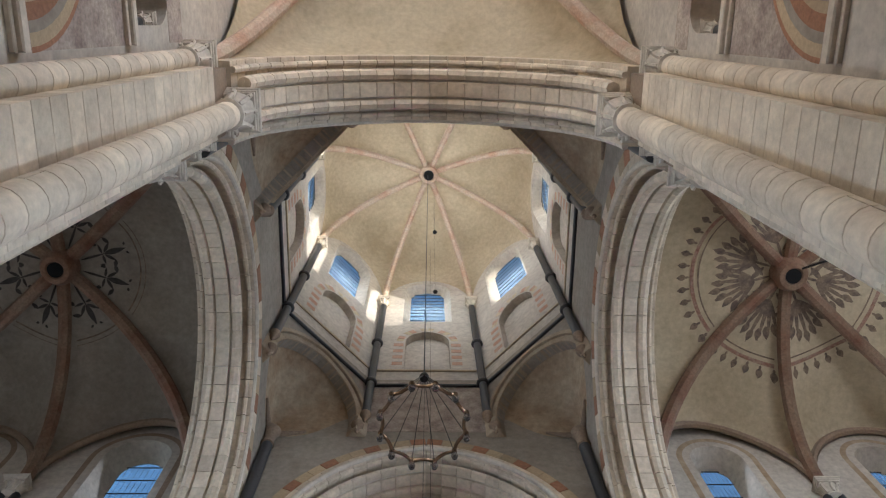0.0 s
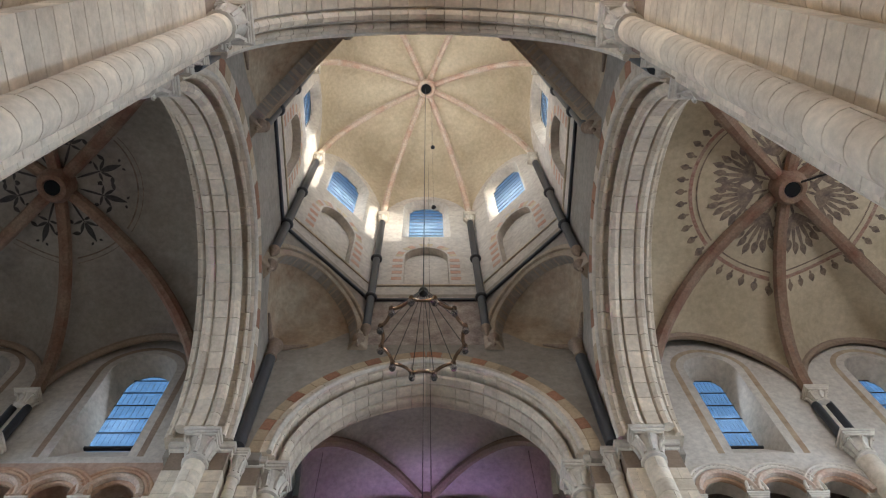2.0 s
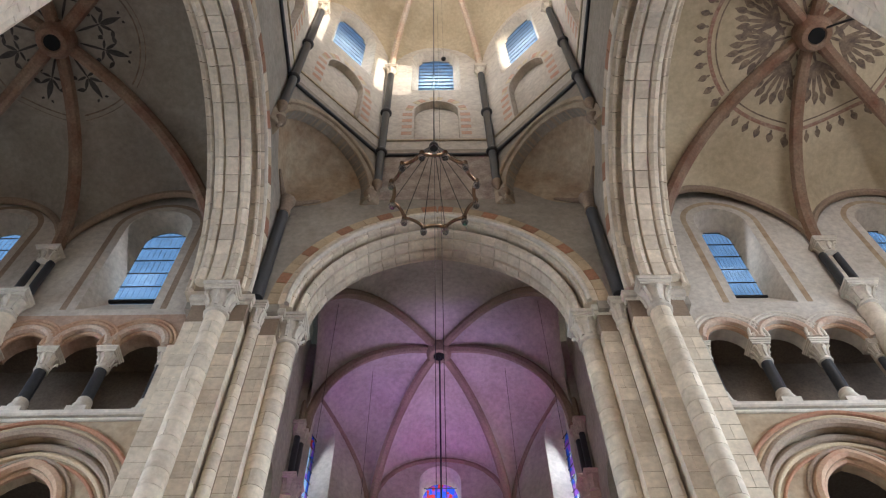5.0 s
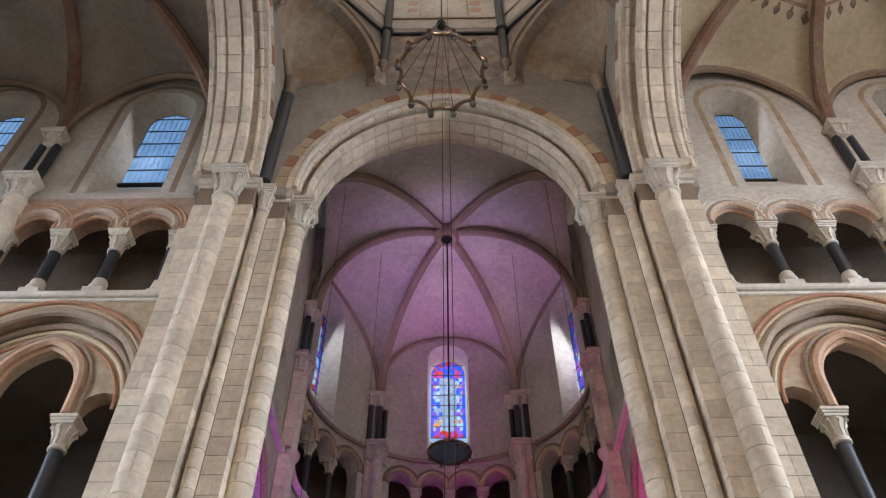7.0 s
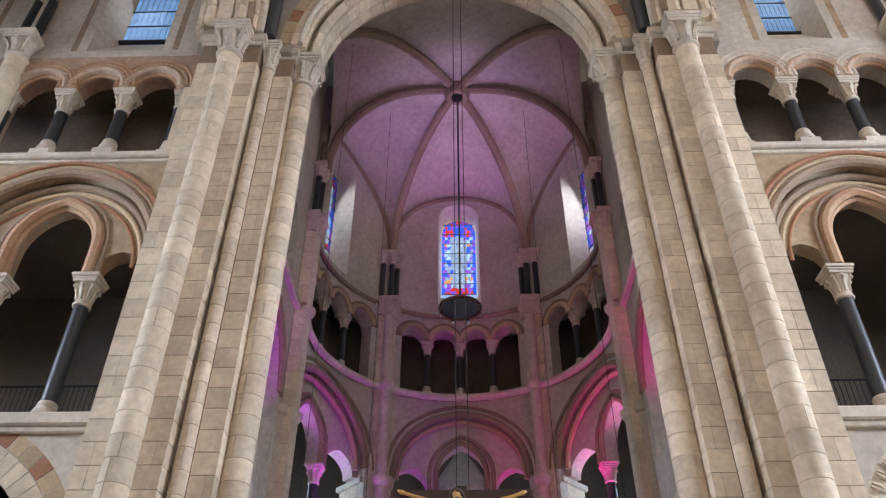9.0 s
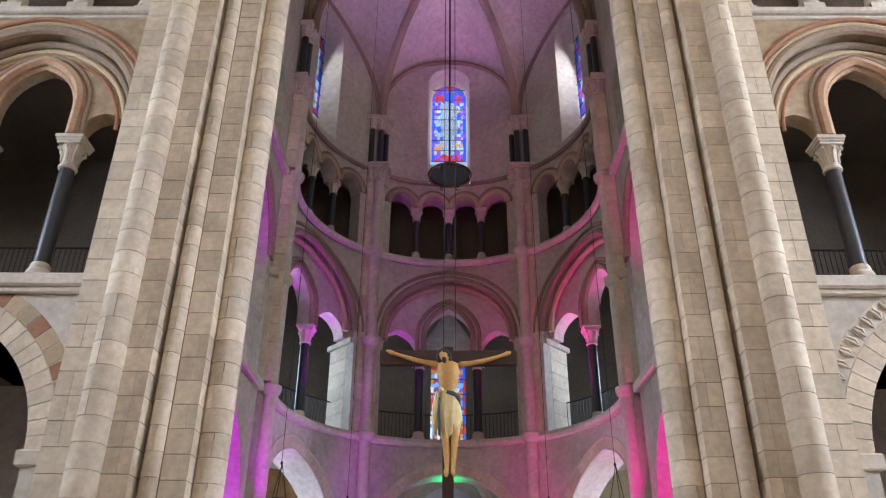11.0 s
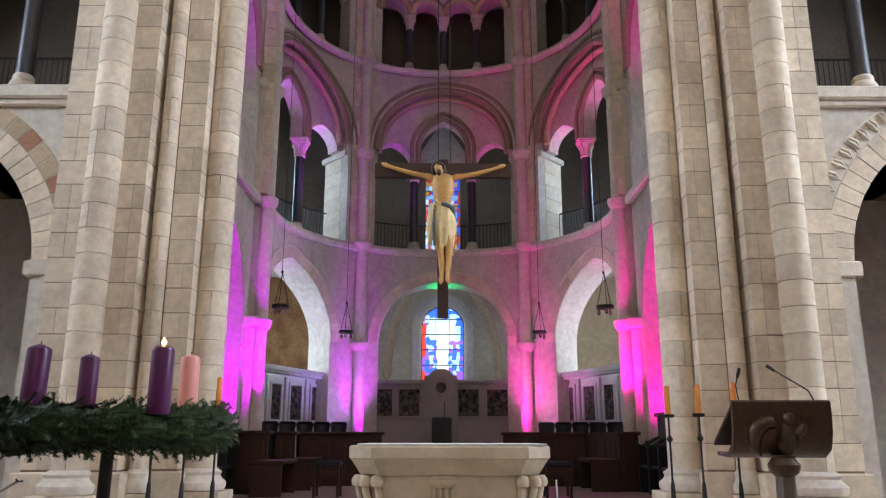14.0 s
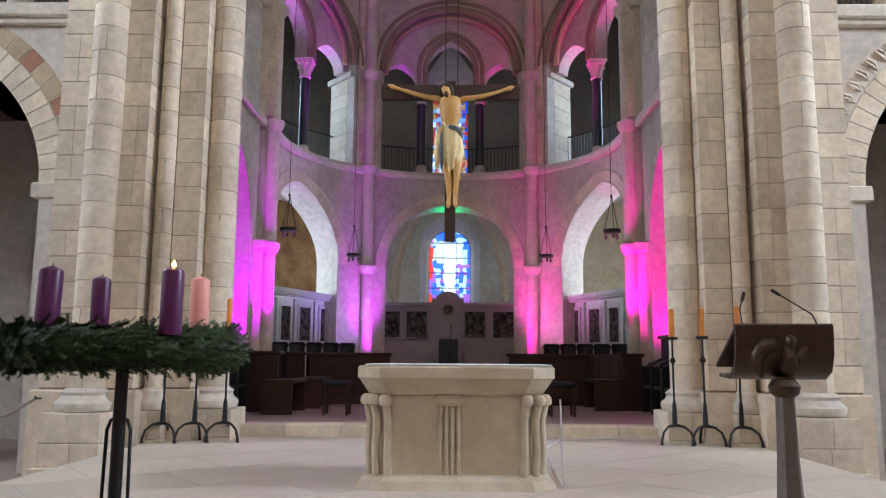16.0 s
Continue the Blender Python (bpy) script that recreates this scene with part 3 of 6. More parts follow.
for s in (-1, 1):
    for flip in (False, True):
        fy = (lambda y: 2 * YC - y) if flip else (lambda y: y)
        pier = thing("crossing_pier", "tall stepped crossing pier of pale ashlar limestone with engaged shafts", "pier", "crossing piers", "structure")
        zb = 1.12
        core = Shape().box(s * 4.01, s * 5.19, fy(9.83), fy(11.3), 0.0, CAP0 + 0.8)
        core.box(s * 3.40, s * 4.3, fy(10.21), fy(11.3), 0.0, CAP0 + 0.8)
        part("core", core, MORTAR, pier)
        shafts = pier_stones(pier, s, flip, zb, CAP0, 38)
        # plinth and moulded bases
        for k, (x, y, r) in shafts.items():
            part("shaft_base", Shape().lathe([(r * 1.5, 0.85), (r * 1.62, 0.9), (r * 1.62, 0.95), (r * 1.35, 1.0), (r * 1.25, 1.04), (r * 1.35, 1.08), (r, 1.13)], s * x, fy(y), 20), STONE_PLAIN, pier, smooth=True)
            cut = 0.1 if k == "w" else -0.25
            for z0, z1, wide in ((0.0, 0.2, 2.0), (0.2, 0.48, 1.72), (0.48, 0.84, 1.7)):
                w, c = r * wide, r * cut
                for a, b in ((x - w, x + c - 0.003), (x + c + 0.003, x + w)):
                    part("plinth_stone", Shape().soft_box(s * a, s * b, fy(y - w), fy(y + w), z0 + 0.004, z1 - 0.002, 0.008), STONE, pier)
                cut = -cut
            part("shaft_capital", capital(Shape(), r, CAP0, SPRING - 0.02, s * x, fy(y), 1.6), STONE_PLAIN, pier, smooth=True)
        for x0, x1, y0 in ((4.74, 5.2, 9.78), (3.98, 4.36, 9.78), (3.37, 3.74, 10.16)):
            part("plinth", Shape().soft_box(s * (x0 - 0.06), s * (x1 + 0.06), fy(y0 - 0.06), fy(10.9), 0.0, 1.1, 0.02), STONE, pier)
            sh = Shape().soft_box(s * (x0 - 0.03), s * (x1 + 0.03), fy(y0 + 0.02), fy(10.9), CAP0 + 0.55, CAP0 + 0.66, 0.02)
            sh.soft_box(s * (x0 - 0.07), s * (x1 + 0.07), fy(y0 - 0.03), fy(10.9), CAP0 + 0.66, SPRING - 0.01, 0.02)
            part("impost", sh, STONE_PLAIN, pier)

# squinches and the drum
for k in range(4):
    ang = radians(45 + 90 * k)
    n = Vector((math.sin(ang), math.cos(ang), 0))
    u = Vector((-n.y, n.x, 0)) * -1
    m = frame_of(Vector((0, YC, 0)) + n * HALF, u, n)
    sq = thing("squinch", "plastered corner squinch niche under a round stone arch", "squinch", "corner squinches", "structure")
    part("spandrel", wall_with(-1.69, 1.69, 19.2, DRUM, 0.0, 0.3, [(0, 1.42, 19.2, 19.65, 1.55)]).mapped(by(m)), PLASTER_GREY, sq)
    corner = Vector((0, YC, 18.6)) + n * HALF * 1.414
    sh = Shape()
    line = [m @ Vector((q, 0.28, z)) for q, z in [(-1.42, 19.2)] + arch_line(1.42, 19.65, 1.55, 0, 20) + [(1.42, 19.2)]]
    heart = corner + Vector((0, 0, 1.0))

    def conch(i, t):
        """The niche's hollow; its lower edge sags along the two walls."""
        p, g = line[i], 1 - math.cos(t)
        sag = max(0.0, 1 - min(i, len(line) - 1 - i) / 6) ** 1.3
        return p.lerp(heart, g) + Vector((0, 0, 0.5 * math.sin(t) * (1 - math.sin(t)) - 0.8 * sag * math.sin(math.pi * g) - 0.75 * sag * g))

    turns = [math.pi / 2 * j / 10 for j in range(11)]
    sh.grid([[conch(i, t) for t in turns] for i in range(len(line))])
    part("niche", sh, PLASTER_TAN, sq, smooth=True)
    voussoirs("arch_stone", sq, m, 1.42, 19.65, 1.55, 0.0, 0.2, -0.04, 0.3, 18, [TAN_STONE], gap=0.008)
    voussoirs("hood_stone", sq, m, 1.42, 19.65, 1.55, 0.2, 0.34, -0.12, 0.1, 18, [TAN_STONE], gap=0.008)
    for e in (-1, 1):
        part("arch_foot", Shape().soft_box(e * 1.42, e * 1.78, -0.11, 0.3, 19.0, 19.68, 0.02).mapped(by(m)), TAN_STONE, sq)
    for e in (-1, 1):
        p = m @ Vector((e * 1.5, -0.05, 0))
        part("corbel", Shape().lathe([(0.02, 18.9), (0.06, 19.0), (0.09, 19.12), (0.16, 19.22), (0.17, 19.32)], p.x, p.y, 10), BROWN, sq, smooth=True)
    # dark shaft in the corner below
    c2 = Vector((0, YC, 0)) + n * (HALF * 1.414 - 0.22)
    part("corner_shaft", Shape().lathe([(0.14, SPRING), (0.14, 18.3)], c2.x, c2.y, 14), SLATE, sq, "dark shale shaft", smooth=True)
    for e in (-1, 1):
        along = (-u * e - n).normalized()
        part("corbel_wing", Shape().tube([c2 + n * 0.14 + Vector((0, 0, 19.0)), c2 + n * 0.16 + along * 0.45 + Vector((0, 0, 19.06)), c2 + n * 0.18 + along * 0.95 + Vector((0, 0, 19.2))], [0.12, 0.07, 0.03], 8), BROWN, sq, smooth=True)
    part("corner_corbel", Shape().lathe([(0.13, 18.3), (0.17, 18.33), (0.17, 18.39), (0.13, 18.43), (0.14, 18.6), (0.17, 18.8), (0.21, 18.92), (0.22, 19.0)], c2.x, c2.y, 12), BROWN, sq, smooth=True)

for k in range(8):
    ang = radians(45 * k)
    n = Vector((math.sin(ang), math.cos(ang), 0))
    u = Vector((n.y, -n.x, 0))
    m = frame_of(Vector((0, YC, 0)) + n * HALF, u, n)
    hw = HALF * math.tan(radians(22.5))
    wall = tagged(part("drum_wall", wall_with(-hw - 0.1, hw + 0.1, DRUM, 26.45, 0.0, 0.28, [(0, 0.72, 23.05, 25.2, 0.85)]).mapped(by(m)), PLASTER), "whitewashed wall of the octagonal lantern drum", "wall", "faces of the lantern drum", "structure")
    part("niche_back", Shape().grid([[m @ Vector((-0.8, 0.27, 23)), m @ Vector((0.8, 0.27, 23))], [m @ Vector((-0.8, 0.27, 26.2)), m @ Vector((0.8, 0.27, 26.2))]]), PLASTER, wall)
    upper = wall_with(-hw - 0.1, hw + 0.1, 26.452, 31.9, 0.0, 0.4, [(0, 0.88, 27.0, 30.2, 0.95, 0.74, 0.9, 0.12)]).mapped(by(m))
    part("upper_wall", upper, PLASTER, wall)
    # quoins painted beside the niche
    for e in (-1, 1):
        for j in range(9):
            part("painted_quoin", Shape().box(e * 0.78, e * (1.02 + 0.08 * (j % 2)), -0.006, 0.02, 23.1 + 0.24 * j, 23.32 + 0.24 * j).mapped(by(m)), PALE_RED if j % 2 else PLASTER, wall)
    voussoirs("painted_voussoir", wall, m, 0.72, 25.2, 0.85, 0.06, 0.3, -0.008, 0.02, 14, [PLASTER_WARM, PALE_RED, PLASTER])
    win = thing("window_drum", "round-headed lantern window with clear leaded glass and iron bars", "window", "lantern windows", "structure")
    gl = [(q * 0.74, 30.32 + (z - 30.2) * 0.74) for q, z in arch_line(0.88, 30.2, 0.95, 0, 16)]
    sh = Shape().add([m @ Vector((q, 0.37, z)) for q, z in [(-0.65, 27.9)] + gl + [(0.65, 27.9)]], [tuple(range(len(gl) + 2))])
    pane = part("pane", sh, GLASS_SKY, win)
    pane.visible_shadow = False
    for j in range(9):
        z = 28.0 + 0.34 * j
        w = 0.65 if z < 30.3 else 0.65 * math.sqrt(max(0.02, 1 - ((z - 30.3) / 0.72) ** 2))
        part("bar", Shape().box(-w, w, 0.33, 0.355, z - 0.016, z + 0.016).mapped(by(m)), IRON, win)
    # cornice between the shafts
    part("cornice", Shape().soft_box(-hw, hw, -0.09, 0.0, DRUM - 0.52, DRUM - 0.40, 0.03).mapped(by(m)), SLATE, wall)
    part("sill_string", Shape().soft_box(-hw, hw, -0.05, 0.0, 22.84, 22.93, 0.02).mapped(by(m)), PLASTER_WARM, wall)
    # colonnette at the corner
    a2 = ang + radians(22.5)
    cx, cy = (HALF / math.cos(radians(22.5)) - 0.16) * math.sin(a2), YC + (HALF / math.cos(radians(22.5)) - 0.16) * math.cos(a2)
    col = thing("lantern_colonnette", "slender dark shale colonnette with shaft rings and pale capital", "colonnette", "lantern colonnettes", "structure", at=T((cx, cy, 0)))
    part("shaft", Shape().lathe([(0.12, 19.9), (0.12, 28.1)], n=12), SLATE, col, smooth=True)
    for z in (21.7, 24.58):
        part("ring", Shape().lathe([(0.12, z), (0.17, z + 0.04), (0.19, z + 0.1), (0.17, z + 0.16), (0.12, z + 0.2)], n=12), SLATE, col, smooth=True)
    part("corbel", Shape().lathe([(0.02, 19.5), (0.06, 19.58), (0.12, 19.78), (0.15, 19.84), (0.15, 19.92)], n=10), BROWN, col, smooth=True)
    part("capital", capital(Shape(), 0.12, 28.05, 28.7), STONE_PLAIN, col, smooth=True)

dome = thing("ceiling_lantern", "eight-part domed vault of stained yellowish plaster with pale ribs", "vault", kind="structure")
sh = Shape()
tips = []
R8 = HALF / math.cos(radians(22.5))
for k in range(8):
    a, b = radians(22.5 + 45 * k), radians(22.5 + 45 * (k + 1))
    A = (R8 * math.sin(a), YC + R8 * math.cos(a), 28.7)
    Bp = (R8 * math.sin(b), YC + R8 * math.cos(b), 28.7)
    fan(sh, wall_line(A, Bp, 31.5, 12), (0, YC, CROWN), 12)
    tips.append(A)
part("webs", sh, PLASTER_WARM, dome, smooth=True)
for A in tips:
    v = (Vector((0, YC, 0)) - Vector((A[0], A[1], 0))).normalized() * 0.1
    part("rib", Shape().tube(rib_path((A[0] + v.x, A[1] + v.y, 28.7), (0, YC, CROWN), 0.06, 18), 0.12, 8), RIB_PALE, dome, smooth=True)
part("boss_ring", Shape().lathe([(0.2, CROWN - 0.2), (0.24, CROWN - 0.3), (0.34, CROWN - 0.28), (0.4, CROWN - 0.16), (0.4, CROWN)], 0, YC, 20), RIB_PALE, dome, smooth=True)
part("boss_hole", Shape().lathe([(0.205, CROWN - 0.285), (0.2, CROWN - 0.05)], 0, YC, 20), HOLE_BLACK, dome)


# a bay of the transept's east wall: ground arch, gallery, triforium, clerestory


def triple(width):
    """Openings of the gallery: a tall middle arch between two low ones, with the columns between."""
    return [(0, 0.7, GAL + 0.1, 9.85, 0.95), (-1.3, 0.42, GAL + 0.1, 9.25, 0.46), (1.3, 0.42, GAL + 0.1, 9.25, 0.46)]


def bay(m, width, name, carved=False):
    """m: origin at the bay's middle on the wall's face, depth growing away from the viewer."""
    f = by(m)
    h = width / 2
    wall = tagged(part(name, wall_with(-h, h, 0.0, GAL - 0.15, 0.0, 1.0, [(0, 1.55, 0.0, 3.85, 2.05)]).mapped(f), PLASTER), "cream plastered wall with arcade, gallery, triforium and clerestory", "wall", kind="structure")
    voussoirs("arcade_voussoir", wall, m, 1.55, 3.85, 2.05, -0.02, 0.34, -0.012, 0.5, 26, [STONE])
    voussoirs("painted_voussoir", wall, m, 1.55, 3.85, 2.05, 0.345, 0.62, -0.006, 0.1, 26, [STONE_PLAIN] if carved else [OCHRE, RED, OCHRE])
    if carved:
        line = arch_line(1.55, 3.85, 2.05, 0.48, 68)
        for i in range(1, 68, 2):
            (q0, z0), (q1, z1), (q2, z2) = line[i - 1], line[i], line[i + 1]
            a = math.atan2(z2 - z0, q2 - q0)
            leafy = Shape()
            for e in (-0.5, 0.5):
                leafy.tube([(q1 - 0.1 * math.sin(a) + e * 0.05 * math.cos(a), -0.006, z1 + 0.1 * math.cos(a) + e * 0.05 * math.sin(a)), (q1 + e * 0.06 * math.cos(a), -0.035, z1 + e * 0.06 * math.sin(a)), (q1 + 0.1 * math.sin(a), -0.008, z1 - 0.1 * math.cos(a))], [0.02, 0.032, 0.012], 6)
            part("carved_leaf", leafy.mapped(f), STONE_PLAIN, wall, smooth=True)
    for e in (-1, 1):
        part("impost", Shape().soft_box(e * 1.46, e * 1.95, -0.05, 1.02, 3.66, 3.88, 0.02).mapped(f), STONE_PLAIN, wall)
    part("gallery_string", Shape().soft_box(-h, h, -0.14, 0.3, GAL - 0.15, GAL + 0.06, 0.03).soft_box(-h, h, -0.08, 0.3, GAL - 0.24, GAL - 0.14, 0.02).mapped(f), STONE_PLAIN, wall)
    # recessed gallery front under a relieving arch
    part("gallery_wall", wall_with(-h, h, GAL + 0.062, TRI - 0.11, 0.0, 0.32, [(0, 1.92, GAL + 0.062, 9.35, 2.0)], 16).mapped(f), PLASTER_TAN, wall)
    part("gallery_tympanum", wall_with(-1.95, 1.95, 9.25, TRI - 0.21, 0.3, 0.62, [(a, b, 9.25, *c) for a, b, _, *c in triple(width)], 8).mapped(f), PLASTER_TAN, wall)
    for off, n, r, mat in ((0.02, 0.02, 0.09, BROWN), (0.24, -0.01, 0.05, RED), (-0.12, 0.26, 0.07, BROWN), (0.13, 0.0, 0.04, OCHRE), (-0.27, 0.29, 0.05, OCHRE), (-0.4, 0.3, 0.035, RED)):
        part("relieving_roll", Shape().tube([m @ Vector((q, n, z)) for q, z in arch_line(1.92, 9.35, 2.0, off, 30)], r, 8), mat, wall, smooth=True)
    for uc, hf, _, zs, rd in triple(width):
        for off, n, r, mat in ((0.1, 0.29, 0.1, TERRA), (0.0, 0.36, 0.06, TERRA), (0.25, 0.3, 0.05, BROWN)):
            off = off if uc == 0 else off * 0.5
            line = [(-hf - off, 9.25)] + arch_line(hf, zs, rd, off, 18) + [(hf + off, 9.25)]
            part("opening_roll", Shape().tube([m @ Vector((uc + q, n, z)) for q, z in line], r if uc == 0 else r * 0.7, 7), mat, wall, smooth=True)
    for u in (-0.8, 0.8):
        column("gallery_column", "", 0.125, GAL + 0.06, 9.25, m @ T((u, 0.46, 0)), wall, cap_h=0.62, base_h=0.42)
    # triforium of three openings on two free columns
    part("triforium_string", Shape().soft_box(-h, h, -0.12, 0.3, TRI - 0.02, TRI + 0.12, 0.03).soft_box(-h, h, -0.05, 0.3, TRI - 0.11, TRI - 0.03, 0.02).mapped(f), STONE_PLAIN, wall)
    mid = 0.06 if carved else -0.23
    ops = [(mid + 1.2 * j, 0.5, TRI + 0.12, 13.75, 0.53) for j in (-1, 0, 1)]
    front = PLASTER if carved else PLASTER_ROSE
    part("triforium_wall", wall_with(-h, h, 13.75, 14.75, 0.0, 0.5, [(a, b, 13.75, *c) for a, b, _, *c in ops], 8).mapped(f), front, wall)
    for e in (-1, 1):
        part("triforium_pier", Shape().soft_box(mid + e * 1.84, e * h, 0.0, 0.5, TRI + 0.12, 13.74, 0.01).mapped(f), STONE, wall)
    for uc, hf, _, zs, rd in ops:
        for off, n, r in ((0.07, 0.02, 0.085), (-0.01, 0.12, 0.06), (0.2, 0.0, 0.045), (0.29, -0.01, 0.04)):
            part("triforium_roll", Shape().tube([m @ Vector((uc + q, n, z)) for q, z in arch_line(hf, zs, rd, off, 16)], r, 7), (STONE_PLAIN if carved else TERRA) if off > 0.15 else (RIB_PALE if off > 0 else TERRA), wall, smooth=True)
        if carved:
            line = arch_line(hf, zs, rd, 0.25, 24)
            for i in range(1, 24):
                q, z = line[i]
                part("carved_stud", Shape().soft_box(uc + q - 0.03, uc + q + 0.03, -0.03, 0.0, z - 0.03, z + 0.03, 0.012).mapped(f), STONE_PLAIN, wall)
    for j in (-0.61, 0.61):
        column("triforium_column", "", 0.12, TRI + 0.12, 13.77, m @ T((mid + j, 0.22, 0)), wall, cap_h=0.58, base_h=0.56)
    for j in (-1.76, 1.76):
        column("triforium_respond", "", 0.075, TRI + 0.12, 13.77, m @ T((mid + j, 0.2, 0)), wall, cap_h=0.5, base_h=0.5)
    # clerestory: splayed opening, glass well back
    uo, half, gw, g0, g1 = (0.08, 0.66, 0.41, 15.9, 18.38) if carved else (0.06, 0.83, 0.55, 16.0, 18.5)
    part("clerestory_wall", wall_with(-h, h, 14.752, 20.6, 0.0, 0.62, [(uo, half, 14.95, 18.35, half + 0.03, gw / half, 1.0, g1 - 18.35)], 12).mapped(f), PLASTER, wall)
    part("window_band", Shape().grid([[m @ Vector((uo + q, -0.006, z)) for q, z in [(-half - off, 14.95)] + arch_line(half, 18.35, half + 0.03, off, 22) + [(half + off, 14.95)]] for off in (0.2, 0.34)]), PLASTER_TAN if carved else BROWN, wall, "brown painted band")
    win = thing("window_clerestory", "round-headed clerestory window with blue-lit leaded glass", "window", "clerestory windows", "structure")
    gl = [(uo + q * gw / half, g1 + (z - 18.35) * gw / half) for q, z in arch_line(half, 18.35, half + 0.03, 0, 16)]
    pane = part("pane", Shape().add([m @ Vector((q, 0.6, z)) for q, z in [(uo - gw, g0)] + gl + [(uo + gw, g0)]], [tuple(range(len(gl) + 2))]), GLASS_SKY, win)
    pane.visible_shadow = False
    for j in range(6):
        z = g0 + 0.02 + 0.56 * j
        w = gw if z < g1 else gw * math.sqrt(max(0.02, 1 - ((z - g1) / gw) ** 2))
        part("bar", Shape().box(uo - w, uo + w, 0.56, 0.58, z - 0.013, z + 0.013).mapped(f), IRON, win)
    net = Shape()
    for i in range(1, 8):
        q = uo - gw + gw * i / 4
        top = g1 + math.sqrt(max(gw * gw - (q - uo) ** 2, 0))
        net.box(q - 0.003, q + 0.003, 0.575, 0.585, g0, top)
    part("lead_lines", net.mapped(f), IRON, win)
    part("window_sill", Shape().soft_box(uo - gw - 0.02, uo + gw + 0.02, 0.5, 0.59, g0 - 0.09, g0, 0.01).mapped(f), IRON, win)
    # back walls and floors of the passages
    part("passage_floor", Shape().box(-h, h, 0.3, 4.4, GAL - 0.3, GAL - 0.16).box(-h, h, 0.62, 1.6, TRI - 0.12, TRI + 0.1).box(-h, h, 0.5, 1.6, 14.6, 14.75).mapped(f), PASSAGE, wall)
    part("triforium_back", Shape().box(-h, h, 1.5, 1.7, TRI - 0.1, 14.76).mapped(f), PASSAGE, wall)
    # gallery depth shade is put into this wall's colour
    part("passage_back", Shape().box(-h, h, 4.2, 4.4, GAL - 0.3, TRI).box(-h, h, 0.62, 4.2, TRI - 0.3, TRI - 0.14).mapped(f), DEEP_SHADE, wall)
    part("aisle_back", Shape().box(-h, h, 4.2, 4.4, 0.0, GAL - 0.31).mapped(f), PLASTER, wall)
    return wall


for s in (-1, 1):
    for j, xb in enumerate((7.2, 11.4)):
        bay(frame_of((s * xb, 10.3, 0), (1, 0, 0), (0, 1, 0)), 4.2, f"wall_transept_{1 + j + (s + 1)}", s > 0)
    # plain closing walls of the transept
    tagged(part("wall_transept_west", Shape().box(s * 5.1, s * 17.5, 1.2, 1.7, 0, 20.6), PLASTER), "plastered west wall of the transept", "wall", kind="structure")
    tagged(part("wall_transept_end", Shape().box(s * 17.5, s * 17.9, 1.2, 14.8, 0, 21.2), PLASTER), "plastered end wall of the transept", "wall", kind="structure")
    tagged(part("wall_transept_east", Shape().box(s * 13.5, s * 17.5, 10.3, 10.9, 0, 20.6), PLASTER), "plastered east wall of the transept", "wall", kind="structure")
    # twin dark shafts at the bay division carry the middle rib
    grp = thing("vaulting_shafts", "pair of dark shale vaulting shafts with pale caps and corbel", "shaft", "vaulting shafts", "structure")
    for dx in (-0.16, 0.16):
        part("shaft", Shape().lathe([(0.1, 15.2), (0.1, 16.6)], s * 9.3 + dx, 10.18, 12), SLATE, grp, smooth=True)
    part("middle_shaft", Shape().lathe([(0.09, 15.2), (0.09, 16.6)], s * 9.3, 10.24, 12), STONE_PLAIN, grp, smooth=True)
    part("capital", capital(Shape(), 0.16, 16.55, 17.05, s * 9.3, 10.2), STONE_PLAIN, grp, smooth=True)
    part("corbel", capital(Shape(), 0.2, 14.55, 15.2, s * 9.3, 10.2), STONE_PLAIN, grp, smooth=True)
    part("lower_shaft", Shape().lathe([(0.24, 0.0), (0.24, 14.6)], s * 9.3, 10.25, 14), STONE, grp, smooth=True)
    # vault
    vault = thing("ceiling_transept", "six-part ribbed transept vault of stained plaster with painted boss ornament", "vault", kind="structure")
    boss = (s * 9.35, YC, 20.45)
    pts = [(s * 4.95, 9.9, 14.9), (s * 9.3, 10.25, 17.0), (s * 13.9, 10.2, 14.9), (s * 13.9, 1.75, 14.9), (s * 9.3, 1.72, 17.0), (s * 4.95, 2.1, 14.9)]
    sh = Shape()
    for a, b in zip(pts, pts[1:] + pts[:1]):
        apex = 19.7 if abs(a[0] - b[0]) > 1 else 20.0
        fan(sh, wall_line(a, b, apex, 16), boss, 12)
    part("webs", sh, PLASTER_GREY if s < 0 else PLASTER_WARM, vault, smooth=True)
    for a in pts:
        part("rib", Shape().tube(rib_path(a, boss, 0.1, 22), 0.17, 8), RIB, vault, "red and brown painted rib", smooth=True)
    for a, b in ((pts[0], pts[1]), (pts[1], pts[2])):
        part("wall_rib", Shape().tube([Vector(p) + Vector((0, -0.05, -0.05)) for p in wall_line(a, b, 19.7, 20)], 0.1, 7), BROWN, vault, smooth=True)
    part("boss_ring", Shape().lathe([(0.19, 20.06), (0.24, 19.98), (0.36, 20.0), (0.46, 20.16), (0.46, 20.45)], boss[0], boss[1], 20), RIB, vault, smooth=True)
    part("boss_hole", Shape().lathe([(0.2, 20.005), (0.19, 20.4)], boss[0], boss[1], 18), HOLE_BLACK, vault)
    # added slab, never seen, stops sun leaking through gaps in the vault
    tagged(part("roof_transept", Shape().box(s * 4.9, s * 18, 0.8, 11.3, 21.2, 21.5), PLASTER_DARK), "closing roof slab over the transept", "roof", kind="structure")

